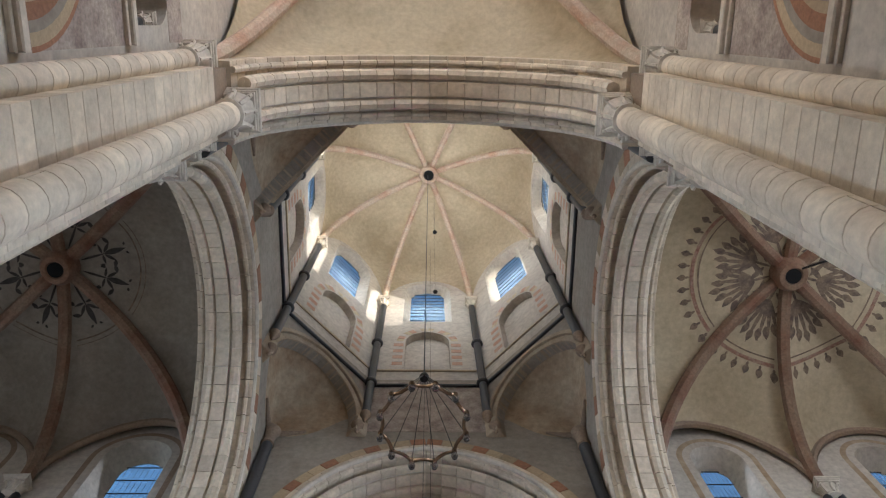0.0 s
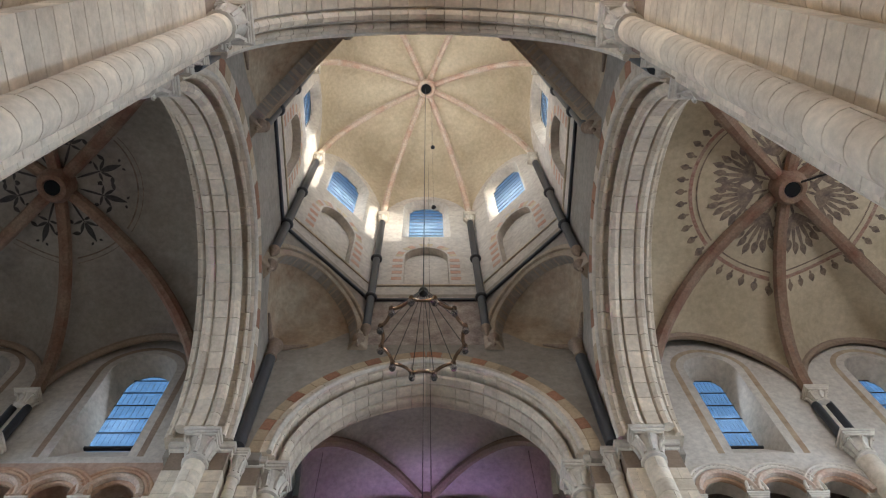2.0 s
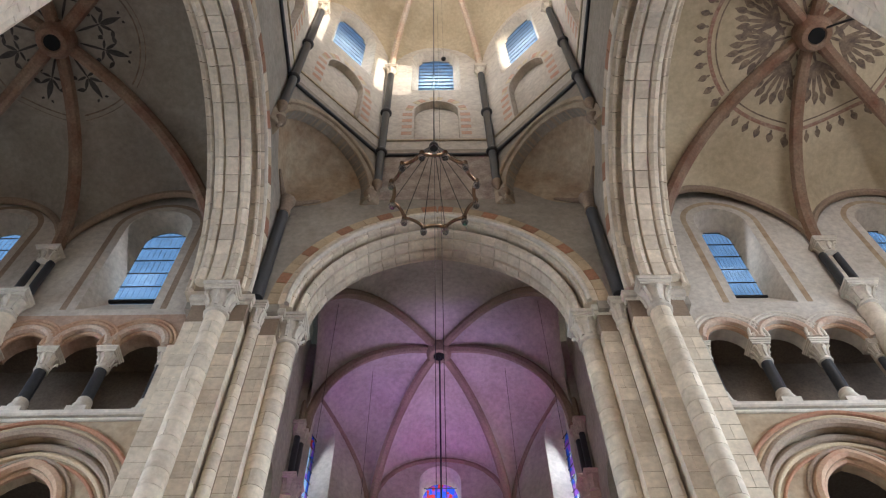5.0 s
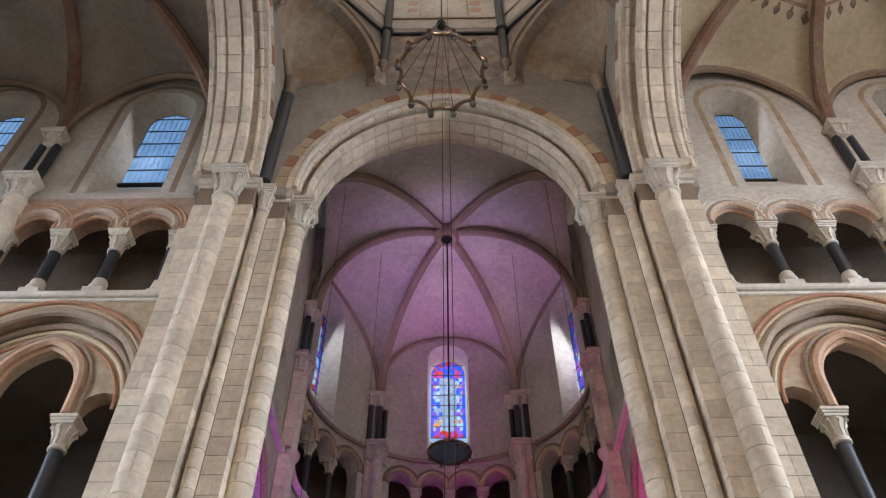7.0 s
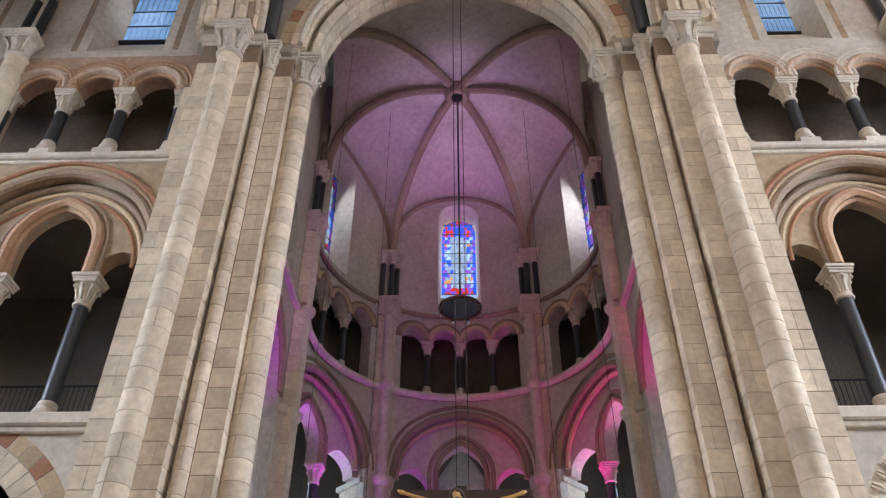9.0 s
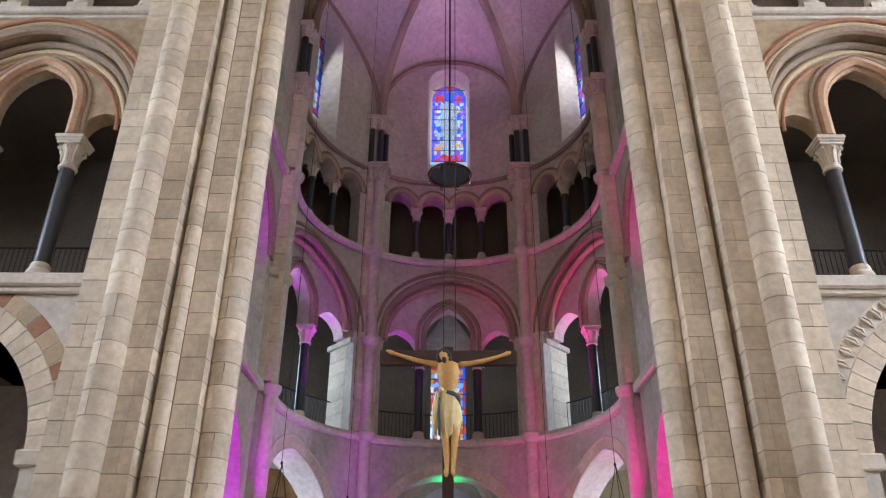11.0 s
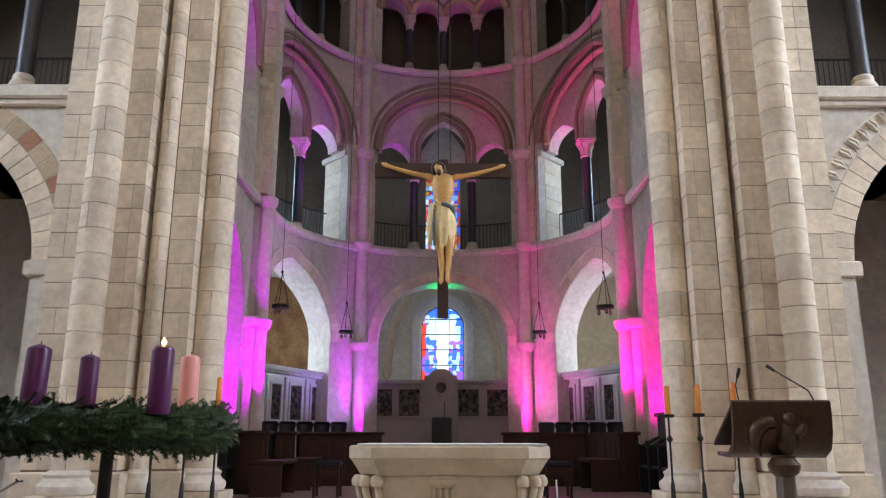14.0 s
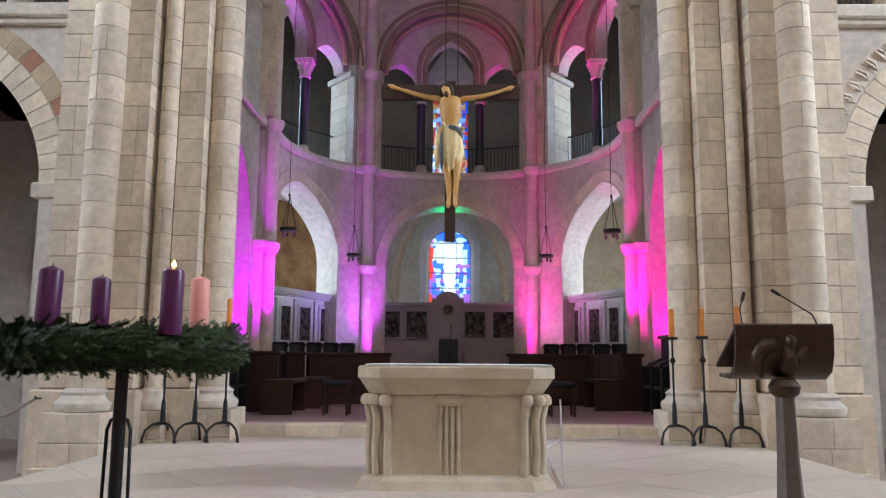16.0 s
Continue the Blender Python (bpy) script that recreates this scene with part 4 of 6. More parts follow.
# nave behind and above the viewer
for s in (-1, 1):
    m = frame_of((s * 4.05, 0, 0), (0, 1, 0), (s, 0, 0))
    nw = tagged(part("wall_nave", wall_with(-20, 0.72, 0, 20.6, 0, 0.8, [(-4.2 if s < 0 else -7.5, 1.1, 15.0, 17.8, 1.15), (-10.5, 1.1, 15.0, 17.8, 1.15), (-0.46, 0.5, 12.5, 13.5, 0.52)]).mapped(by(m)), PLASTER), "nave wall with faded painted ornament and string courses", "wall", kind="structure")
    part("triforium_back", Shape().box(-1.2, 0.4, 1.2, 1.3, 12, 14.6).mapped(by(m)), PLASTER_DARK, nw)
    for z in (9.35, 12.3):
        part("string_course", Shape().soft_box(-20, 0.3, -0.12, 0.0, z - 0.09, z + 0.06, 0.02).soft_box(-20, 0.3, -0.06, 0.0, z - 0.16, z - 0.09, 0.01).mapped(by(m)), STONE_PLAIN, nw)
    p = m @ Vector((0.0, 0.2, 0))
    column("nave_triforium_column", "", 0.09, 12.5, 13.55, T((p.x, p.y, 0)), nw, cap_h=0.35, base_h=0.2)
    for r0, r1, mat in ((1.1, 1.22, OCHRE), (1.22, 1.4, RED), (1.4, 1.52, PLASTER_GREY), (1.52, 1.66, OCHRE), (1.66, 1.72, RED)):
        part("painted_ring", Shape().grid([[m @ Vector((-1.4 + r * math.cos(a), -0.006, 9.6 + r * math.sin(a))) for a in np.linspace(0.02, math.pi - 0.02, 28)] for r in (r0, r1)]), mat, nw)
    part("painted_field", Shape().box(-4.5, 0.3, -0.004, 0.0, 9.42, 12.13).box(-4.5, 0.3, -0.004, 0.0, 13.95, 14.6).mapped(by(m)), FRESCO, nw)
tagged(part("wall_nave_west", wall_with(-4.9, 4.9, 0, 21.2, -0.4, 0.0, []).mapped(by(frame_of((0, -20, 0), (1, 0, 0), (0, 1, 0)))), PLASTER), "plain west wall of the nave", "wall", kind="structure")
nave_vault = thing("ceiling_nave", "pale ribbed nave vault", "vault", kind="structure")
sh = Shape()
pts = [(-3.9, 0.62, 14.9), (3.9, 0.62, 14.9), (4.05, -8.5, 15.1), (-4.05, -8.5, 15.1)]
for a, b in zip(pts, pts[1:] + pts[:1]):
    fan(sh, wall_line(a, b, 18.55 if a[1] > 0 and b[1] > 0 else 19.8, 16), (0, -4.1, 20.45), 12)
part("webs", sh, PLASTER_WARM, nave_vault, smooth=True)
for a in pts:
    part("rib", Shape().tube(rib_path(a, (0, -4.1, 20.45), 0.1, 22), 0.16, 8), RIB_PALE, nave_vault, smooth=True)
# unseen slab added above the nave webs to block the sun
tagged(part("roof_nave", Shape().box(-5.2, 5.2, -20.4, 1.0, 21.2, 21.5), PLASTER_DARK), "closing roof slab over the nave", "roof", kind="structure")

# ---- chancel and apse ----
AY, AR = 16.4, 3.85
BAYS = {-1: -radians(69), 0: 0.0, 1: radians(69)}


def saints(u, h, rnd):
    """White standing figure on blue with red and orange wings."""
    e = abs(u)
    if e > 0.8:
        return rnd.choice(("blue", "blue", "violet"))
    if h > 0.86:
        return rnd.choice(("blue", "blue", "violet", "red"))
    if h > 0.78:
        return "blue" if e < 0.3 else rnd.choice(("red", "violet"))
    if h < 0.1:
        return rnd.choice(("red", "violet", "red"))
    if e < 0.4 or (0.3 < h < 0.75 and e < 0.55):
        return "white"
    if 0.14 < h < 0.24 or 0.62 < h < 0.70:
        return rnd.choice(("orange", "pale", "white"))
    return rnd.choice(("blue", "violet", "white", "pale"))


def bend(mid, r=AR):
    """Local (along, depth, up) wrapped round the apse."""
    def fn(u, n, z):
        a = mid + u / r
        return Vector(((r + n) * math.sin(a), AY + (r + n) * math.cos(a), z))
    return fn


for k, mid in BAYS.items():
    fn = bend(mid)
    h = 2.26
    side = k != 0
    gh, gr = (1.5, 1.85) if side else (1.72, 1.75)
    wall = tagged(part(f"wall_apse_{k + 2}", wall_with(-h, h, 0.6, GAL - 0.12, 0, 0.85, [(0, gh, 0.6, 3.85, gr)], 14).mapped(fn), PLASTER), "curved apse wall of white plaster and stone with arcaded storeys", "wall", kind="structure")
    part("arch_roll", Shape().tube([fn(q, -0.01, z) for q, z in arch_line(gh, 3.85, gr, 0.3, 30)], 0.025, 6), STONE_PLAIN, wall)
    part("arch_edge", Shape().tube([fn(q, -0.005, z) for q, z in arch_line(gh, 3.85, gr, 0.03, 30)], 0.03, 6), STONE_PLAIN, wall)
    line0, line1 = arch_line(gh, 3.85, gr, 0.0, 92), arch_line(gh, 3.85, gr, 0.3, 92)
    for k2 in range(23):
        ids = [4 * k2 + i for i in range(5)]
        rows = [[fn(*(Vector((a[0], -0.012, a[1])).lerp(Vector((b[0], -0.012, b[1])), f))) for f in (0.02, 0.98)] for a, b in ((line0[i], line1[i]) for i in ids)]
        rows[0] = [p.lerp(q, 0.12) for p, q in zip(rows[0], rows[1])]
        rows[-1] = [p.lerp(q, 0.12) for p, q in zip(rows[-1], rows[-2])]
        part("arch_stone", Shape().grid(rows), STONE, wall)
    for z in (GAL, TRI):
        part("string_course", Shape().tube([fn(h * i / 12, -0.06, z - 0.03) for i in range(-12, 13)], 0.11, 8), STONE_PLAIN, wall, smooth=True)
    part("gallery_wall", wall_with(-h, h, GAL - 0.118, TRI - 0.12, 0.02, 0.35, [(0, 1.9, GAL - 0.118, 9.2, 1.98)], 16).mapped(fn), PLASTER, wall)
    ops = [(0, 0.58, GAL, 9.5, 0.95), (-1.28, 0.46, GAL, 9.05, 0.6), (1.28, 0.46, GAL, 9.05, 0.6)]
    part("gallery_tympanum", wall_with(-1.92, 1.92, 9.05, TRI - 0.13, 0.33, 0.75, [(a, b, 9.05, *c) for a, b, _, *c in ops], 10).mapped(fn), PLASTER, wall)
    for off, n, r, mat in ((0.0, 0.02, 0.10, BROWN), (-0.17, 0.2, 0.08, OCHRE), (0.22, 0.0, 0.05, BROWN)):
        part("relieving_roll", Shape().tube([fn(q, n, z) for q, z in arch_line(1.9, 9.2, 1.98, off, 32)], r, 8), mat, wall, smooth=True)
    for uc, hf, _, zs, rd in ops:
        for off, n, r in ((0.07, 0.31, 0.08), (0.24, 0.31, 0.06)):
            off = off if uc == 0 else min(off, 0.1)
            part("opening_roll", Shape().tube([fn(uc + q, n, z) for q, z in [(-hf - off, 9.05)] + arch_line(hf, zs, rd, off, 18) + [(hf + off, 9.05)]], r, 7), BROWN, wall, smooth=True)
    for e in (-1, 1):
        for j in range(7):
            z = GAL - 0.1 + 0.37 * j
            part("jamb_stone", Shape().soft_box(e * 1.895, e * (h - 0.01), 0.352, 1.15, z + 0.003, z + 0.367, 0.006).mapped(fn), STONE, wall)
        part("jamb_impost", Shape().soft_box(e * 1.83, e * (h - 0.01), 0.1, 1.2, 8.88, 9.04, 0.02).mapped(fn), STONE_PLAIN, wall)
    for u in (-0.72, 0.72):
        p = fn(u, 0.5, 0)
        column("gallery_column", "", 0.12, GAL, 9.05, T((p.x, p.y, 0)), wall, cap_h=0.5, base_h=0.4)
    ops = [(-1.42 + 0.945 * j, 0.36, TRI, 13.55, 0.42) for j in range(4)]
    part("triforium_wall", wall_with(-h, h, 13.55, 14.4, 0.02, 0.5, [(a, b, 13.55, *c) for a, b, _, *c in ops], 8).mapped(fn), PLASTER, wall)
    for e in (-1, 1):
        part("triforium_pier", Shape().box(e * 1.8, e * h, 0.02, 0.5, TRI - 0.118, 13.56).mapped(fn), PLASTER, wall)
    for uc, hf, _, zs, rd in ops:
        for off, n, r in ((0.08, 0.0, 0.075), (0.2, 0.0, 0.04)):
            part("triforium_roll", Shape().tube([fn(uc + q, n, z) for q, z in arch_line(hf, zs, rd, off, 16)], r, 7), OCHRE if off < 0.1 else BROWN, wall, smooth=True)
    for j in range(3):
        p = fn(-0.945 + 0.945 * j, 0.2, 0)
        column("triforium_column", "", 0.095, TRI, 13.58, T((p.x, p.y, 0)), wall, cap_h=0.45, base_h=0.38)
    part("clerestory_string", Shape().tube([fn(h * i / 12, -0.03, 14.42) for i in range(-12, 13)], 0.07, 7), BROWN, wall, smooth=True)
    part("clerestory_wall", wall_with(-h, h, 14.402, 19.9, 0.02, 0.8, [(0, 0.68, 14.75, 18.42, 0.7, 0.73, 0.95, -0.05)], 12).mapped(fn), PLASTER, wall)
    # stained glass
    win = thing("window_apse", "round-headed stained glass window of blue, red and white panes", "window", "apse windows", "structure")
    glass_panes(win, fn, 0.49, 15.7, 18.37, 0.62, 5 + k, saints, *((8, 14) if side else (12, 22)), veil=k == 1)
    for j in range(8):
        part("bar", Shape().tube([fn(-0.5, 0.60, 15.7 + 0.42 * j), fn(0.5, 0.60, 15.7 + 0.42 * j)], 0.015, 5), IRON, win)

# shafts between the bays
for s in (-1, 1):
    for ang, back in ((radians(34.5), 0.0), (radians(101.5), 0.1)):
        holder = thing("apse_respond", "clustered apse respond with pale shafts below and dark shale shafts above", "respond", "apse responds", "structure")
        ca, sa = math.cos(ang), math.sin(ang)
        for dt, r, out in ((-0.065, 0.11, 0.02), (0.0, 0.15, 0.14), (0.065, 0.11, 0.02)):
            a = ang + dt
            out -= back
            px, py = s * (AR - out) * math.sin(a), AY + (AR - out) * math.cos(a)
            if dt == 0.0:
                part("lower_shaft", Shape().lathe([(r, 0.6), (r, 14.05)], px, py, 14), STONE_PLAIN, holder, smooth=True)
            part("dark_shaft", Shape().lathe([(0.085, 14.6), (0.085, 15.95)], px, py, 12), SLATE, holder, smooth=True)
            part("capital", capital(Shape(), r * 0.95, 14.0, 14.6, px, py), STONE_PLAIN, holder, smooth=True)
            part("upper_capital", capital(Shape(), 0.1, 15.9, 16.4, px, py), STONE_PLAIN, holder, smooth=True)
            if dt == 0.0:
                for z in (3.8, 8.95, GAL, TRI):
                    part("shaft_ring", Shape().lathe([(r, z - 0.16), (r + 0.05, z - 0.1), (r + 0.09, z), (r + 0.09, z + 0.06), (r, z + 0.1)], px, py, 14), STONE_PLAIN, holder, smooth=True)
        # square pier behind the shafts at ground level
        m = Matrix.Translation((s * (AR + 0.42) * sa, AY + (AR + 0.42) * ca, 0)) @ Matrix.Rotation(-s * ang, 4, "Z")
        part("ground_pier", Shape().soft_box(-0.38, 0.38, -0.36, 0.5, 0.6, 3.7, 0.02).mapped(by(m)), STONE_PLAIN, holder)
        for z0, z1 in ((GAL + 0.1, TRI - 0.12), (TRI + 0.1, 14.3)):
            n = int((z1 - z0) / 0.42)
            for i in range(n):
                part("strip_stone", Shape().soft_box(-0.29, 0.29, -0.46, -0.2, z0 + (z1 - z0) * i / n + 0.003, z0 + (z1 - z0) * (i + 1) / n - 0.003, 0.006).mapped(by(m)), STONE, holder)
        part("gallery_pier", Shape().soft_box(-0.36, 0.36, -0.3, 0.45, GAL, 8.85, 0.02).mapped(by(m)), STONE_PLAIN, holder)
        part("gallery_impost", Shape().soft_box(-0.44, 0.44, -0.37, 0.5, 8.83, 9.06, 0.03).mapped(by(m)), STONE_PLAIN, holder)
        part("ground_impost", Shape().soft_box(-0.46, 0.46, -0.43, 0.5, 3.66, 3.88, 0.03).mapped(by(m)), STONE_PLAIN, holder)
    # straight bay of the chancel between the crossing and the apse
    m = frame_of((s * 3.95, 13.2, 0), (0, 1, 0), (s, 0, 0))
    wl = tagged(part(f"wall_chancel_{(s + 3) // 2}", wall_with(-2.2, 2.2, 0.6, GAL - 0.12, 0, 0.8, [(0.3, 1.5, 0.6, 3.85, 1.9)]).mapped(by(m)), PLASTER), "plastered chancel side wall with arched openings", "wall", kind="structure")
    part("gallery_wall", wall_with(-2.2, 2.2, GAL - 0.118, TRI - 0.1, 0, 0.5, [(0.4, 1.3, 7.6, 9.2, 1.5)]).mapped(by(m)), PLASTER, wl)
    part("upper_wall", wall_with(-2.2, 2.2, TRI - 0.098, 20.4, 0, 0.5, [(0.9, 0.5, TRI + 0.1, 13.3, 0.6)]).mapped(by(m)), PLASTER, wl)
    for z in (GAL, TRI):
        part("string_course", Shape().soft_box(-2.2, 2.2, -0.14, 0.1, z - 0.12, z + 0.08, 0.03).mapped(by(m)), STONE_PLAIN, wl)
    for off in (0.05, 0.25):
        part("arch_roll", Shape().tube([m @ Vector((0.4 + q, -0.01, z)) for q, z in arch_line(1.3, 9.2, 1.5, off, 24)], 0.07, 7), BROWN, wl, smooth=True)

vault = thing("ceiling_chancel", "ribbed chancel vault of greyish plaster washed with violet light", "vault", kind="structure")
P = lambda deg, z=16.4, r=3.75: (r * math.sin(radians(deg)), AY + r * math.cos(radians(deg)), z)
pts = [P(-34.5), P(34.5), P(103.5), (3.3, 11.36, 15.0), (-3.3, 11.36, 15.0), P(-103.5)]
BOSS = (0, 16.3, 20.5)


def arc_line(d0, d1, apex, n=18, r=3.9):
    out = []
    for i in range(n + 1):
        u = 0.5 - 0.5 * math.cos(math.pi * i / n)
        out.append(Vector(P(d0 + (d1 - d0) * u, 16.4 + (apex - 16.4) * math.sqrt(max(1 - (2 * u - 1) ** 2, 0)), r)))
    return out


sh = Shape()
ARCS = [arc_line(-34.5, 34.5, 19.45), arc_line(34.5, 103.5, 19.45), arc_line(-103.5, -34.5, 19.45)]
for line in ARCS:
    fan(sh, line, BOSS, 12)
for a, b, top in ((pts[2], pts[3], 19.4), (pts[3], pts[4], 19.2), (pts[4], pts[5], 19.4)):
    fan(sh, wall_line(a, b, top, 16), BOSS, 12)
part("webs", sh, PLASTER, vault, smooth=True)
for a in pts:
    part("rib", Shape().tube(rib_path(a, BOSS, 0.08, 22), 0.14, 8), BROWN, vault, smooth=True)
for line in ARCS:
    part("wall_rib", Shape().tube([p + Vector((0, -0.03, -0.06)) for p in line], 0.09, 7), BROWN, vault, smooth=True)
part("boss_ring", Shape().lathe([(0.16, 20.2), (0.2, 20.1), (0.3, 20.12), (0.4, 20.25), (0.4, 20.5)], 0, BOSS[1], 20), BROWN, vault, smooth=True)
part("boss_hole", Shape().lathe([(0.17, 20.12), (0.15, 20.4)], 0, BOSS[1], 18), HOLE_BLACK, vault)
# unseen sun-blocking slab, cut round the apse to leave its windows clear
tagged(part("roof_chancel", Shape().prism([(-5.2, 10.5), (5.2, 10.5), (4.5, 15.0)] + [(4.5 * math.sin(a), AY + 4.5 * math.cos(a)) for a in np.linspace(1.5, -1.5, 21)] + [(-4.5, 15.0)], 21.2, 21.5), PLASTER_DARK), "closing roof slab over the chancel", "roof", kind="structure")

# flat lids added out of view to stop the floodlights leaking upwards
for s in (-1, 1):
    tagged(part("aisle_vault", Shape().box(s * 4.8, s * 8.5, 11.35, 15.7, GAL - 0.3, GAL - 0.16), PLASTER), "plain vault over the aisle beside the chancel", "vault", kind="structure")
# ambulatory behind the apse arcade
amb = bend(0.0, 7.4)
for k, (u0, u1, ops, mat, label) in enumerate((
    (-13.5, -3.0, [(-8.6, 0.8, 2.0, 4.4, 0.85)], WARM_BROWN, "brown stained ambulatory wall"),
    (-3.0, 3.0, [(0, 0.95, 2.9, 4.95, 1.0, 0.66, 0.3)], PLASTER_GREY, "greyish chapel wall round the window"),
    (3.0, 13.5, [(8.6, 0.8, 2.0, 4.4, 0.85)], PLASTER_WARM, "ochre plastered ambulatory wall"))):
    tagged(part(f"wall_ambulatory_{k + 1}", wall_with(u0, u1, 0.6, GAL - 0.2, 0, 0.6, ops, 12).mapped(amb), mat), label, "wall", kind="structure")
# dark colour of these back walls carries the shade of the deep passages
tagged(part("wall_gallery_back", wall_with(-12.5, 12.5, GAL - 0.198, TRI, 0, 0.5, [(0, 0.55, 7.2, 9.6, 0.6), (-6.98, 0.6, 7.3, 9.2, 0.65), (6.98, 0.6, 7.3, 9.2, 0.65)], 10).mapped(bend(0.0, 6.9)), DEEP_SHADE), "shadowed back wall of the apse gallery", "wall", kind="structure")
tagged(part("wall_triforium_back", wall_with(-8.5, 8.5, TRI - 0.1, 14.5, 0, 0.3, []).mapped(bend(0.0, 5.2)), DEEP_SHADE), "shadowed back wall of the apse triforium", "wall", kind="structure")
ring = lambda r0, r1, z0, z1: Shape().grid([[((r) * math.sin(a), AY + r * math.cos(a), z) for a in np.linspace(-1.9, 1.9, 40)] for r, z in ((r0, z0), (r1, z0), (r1, z1), (r0, z1), (r0, z0))])
tagged(part("gallery_floor", ring(AR + 0.3, 7.5, GAL - 0.32, GAL - 0.14), PLASTER), "gallery floor over the ambulatory", "floor", kind="structure")
tagged(part("triforium_floor", ring(AR + 0.4, 7.5, TRI - 0.2, TRI - 0.08), DEEP_SHADE), "triforium floor over the gallery", "floor", kind="structure")
tagged(part("triforium_roof", ring(AR + 0.4, 5.6, 14.42, 14.6), PLASTER_DARK), "roof of the triforium passage", "roof", kind="structure")

# ---- stained glass of the lower windows ----


def stained(fn, half, z0, zs, depth, seed, label, tone, rows):
    win = thing("window_stained", label, "window", "stained glass windows", "structure")
    top = lambda u: zs + math.sqrt(max(half * half - u * u, 0))
    h = (zs + half - z0) / rows
    glass_panes(win, fn, half, z0, zs, depth, seed, tone, 11, 20)
    for j in range(rows):
        z = z0 + h * (j + 0.15)
        w = half if z < zs else math.sqrt(max(half * half - (z - zs) ** 2, 0))
        part("bar", Shape().tube([fn(-w, depth - 0.03, z), fn(w, depth - 0.03, z)], 0.016, 5), IRON, win)
    for u in (-half, -half * 0.33, half * 0.33, half):
        part("bar", Shape().tube([fn(u, depth - 0.02, z0), fn(u, depth - 0.02, top(u * 0.999) + 0.02)], 0.014 if abs(u) == half else 0.007, 5), IRON, win)
    part("head_bar", Shape().tube([fn(q, depth - 0.02, z) for q, z in arch_line(half, zs, half, 0.0, 16)], 0.018, 5), IRON, win)
    return win


def chapel_tone(u, h, rnd):
    e = abs(u)
    if e > 0.85:
        return rnd.choice(("red", "red", "violet")) if u < 0 else rnd.choice(("blue", "violet", "blue"))
    if h > 0.86:
        return rnd.choice(("blue", "blue", "pale"))
    if h > 0.56:
        return "white" if e < 0.62 or rnd.random() < 0.3 else rnd.choice(("pale", "blue"))
    if e < 0.2:
        return "white"
    if e > 0.6 and u > 0:
        return rnd.choice(("violet", "pale"))
    return rnd.choice(("blue", "blue", "blue", "violet", "pale"))


def gallery_tone(u, h, rnd):
    if u < -0.6:
        return rnd.choice(("red", "red", "orange", "white", "pale"))
    if u > 0.75:
        return rnd.choice(("blue", "blue", "red"))
    if h < 0.25:
        return rnd.choice(("white", "orange", "pale", "red"))
    return rnd.choice(("blue", "white", "pale", "violet", "pale", "orange"))


stained(bend(0.0, 7.4), 0.62, 3.2, 4.98, 0.5, 11, "blue and white stained glass window of the apse chapel", chapel_tone, 5)
stained(bend(0.0, 6.9), 0.54, 7.2, 9.6, 0.3, 12, "blue and red stained glass window behind the gallery", gallery_tone, 6)
# ribs of the chapel behind the middle arch
chapel = thing("chapel_ribs", "ochre painted chapel ribs on small corbels", "rib", kind="structure")
for s in (-1, 1):
    part("rib", Shape().tube([(s * 0.25, 21.6, 6.1), (s * 0.9, 22.1, 5.7), (s * 1.35, 22.6, 5.0), (s * 1.6, 23.0, 4.2), (s * 1.66, 23.1, 3.5)], 0.13, 8), BROWN, chapel, smooth=True)
    part("corbel", Shape().lathe([(0.03, 3.2), (0.13, 3.35), (0.14, 3.5)], s * 1.66, 23.1, 10), BROWN, chapel, smooth=True)
# vaulted chapel end seen through the gallery
niche = tagged(part("gallery_vault", Shape().grid([[(1.15 * math.sin(q) * (1 - t ** 1.3), 22.9 - 1.15 * math.cos(q) * (1 - t) * 0.4, 9.35 + 2.0 * t) for q in np.linspace(-1.5, 1.5, 13)] for t in np.linspace(0, 1, 9)]), PLASTER, smooth=True), "grey plaster half vault seen behind the gallery arch", "vault", kind="structure")

# ---- altar platform paving ----


def clip(poly, a, b):
    """The part of a polygon to the left of the line from a to b."""
    out = []
    side = lambda p: (b[0] - a[0]) * (p[1] - a[1]) - (b[1] - a[1]) * (p[0] - a[0])
    for p, q in zip(poly, poly[1:] + poly[:1]):
        sp, sq = side(p), side(q)
        if sp >= 0:
            out.append(p)
        if sp * sq < 0:
            t = sp / (sp - sq)
            out.append((p[0] + (q[0] - p[0]) * t, p[1] + (q[1] - p[1]) * t))
    return out


OUTLINE = [(-2.65, 3.55), (2.65, 3.55), (3.9, 5.15), (3.9, 10.72), (-3.8, 10.72), (-3.8, 5.15)]
ca, sa = math.cos(radians(38)), math.sin(radians(38))
for i in range(-9, 10):
    for j in range(-9, 10):
        o = 0.5 * (j % 2)
        cell = [((i + o + a) * 1.25, j * 0.95 + b) for a, b in ((0.003, 0.004), (0.997, 0.004), (0.997, 0.946), (0.003, 0.946))]
        cell = [(x * ca - y * sa, 7 + x * sa + y * ca) for x, y in cell]
        for a, b in zip(OUTLINE, OUTLINE[1:] + OUTLINE[:1]):
            if cell:
                cell = clip(cell, a, b)
        if len(cell) >= 3:
            part("paving_slab", Shape().prism(cell, 0.40, 0.45), FLOOR, platform)
for j in range(8):
    part("step_stone", Shape().soft_box(-3.0 + 0.76 * j, -2.25 + 0.76 * j, 10.74, 11.2, 0.43, 0.612, 0.015), STONE, chancel_floor)

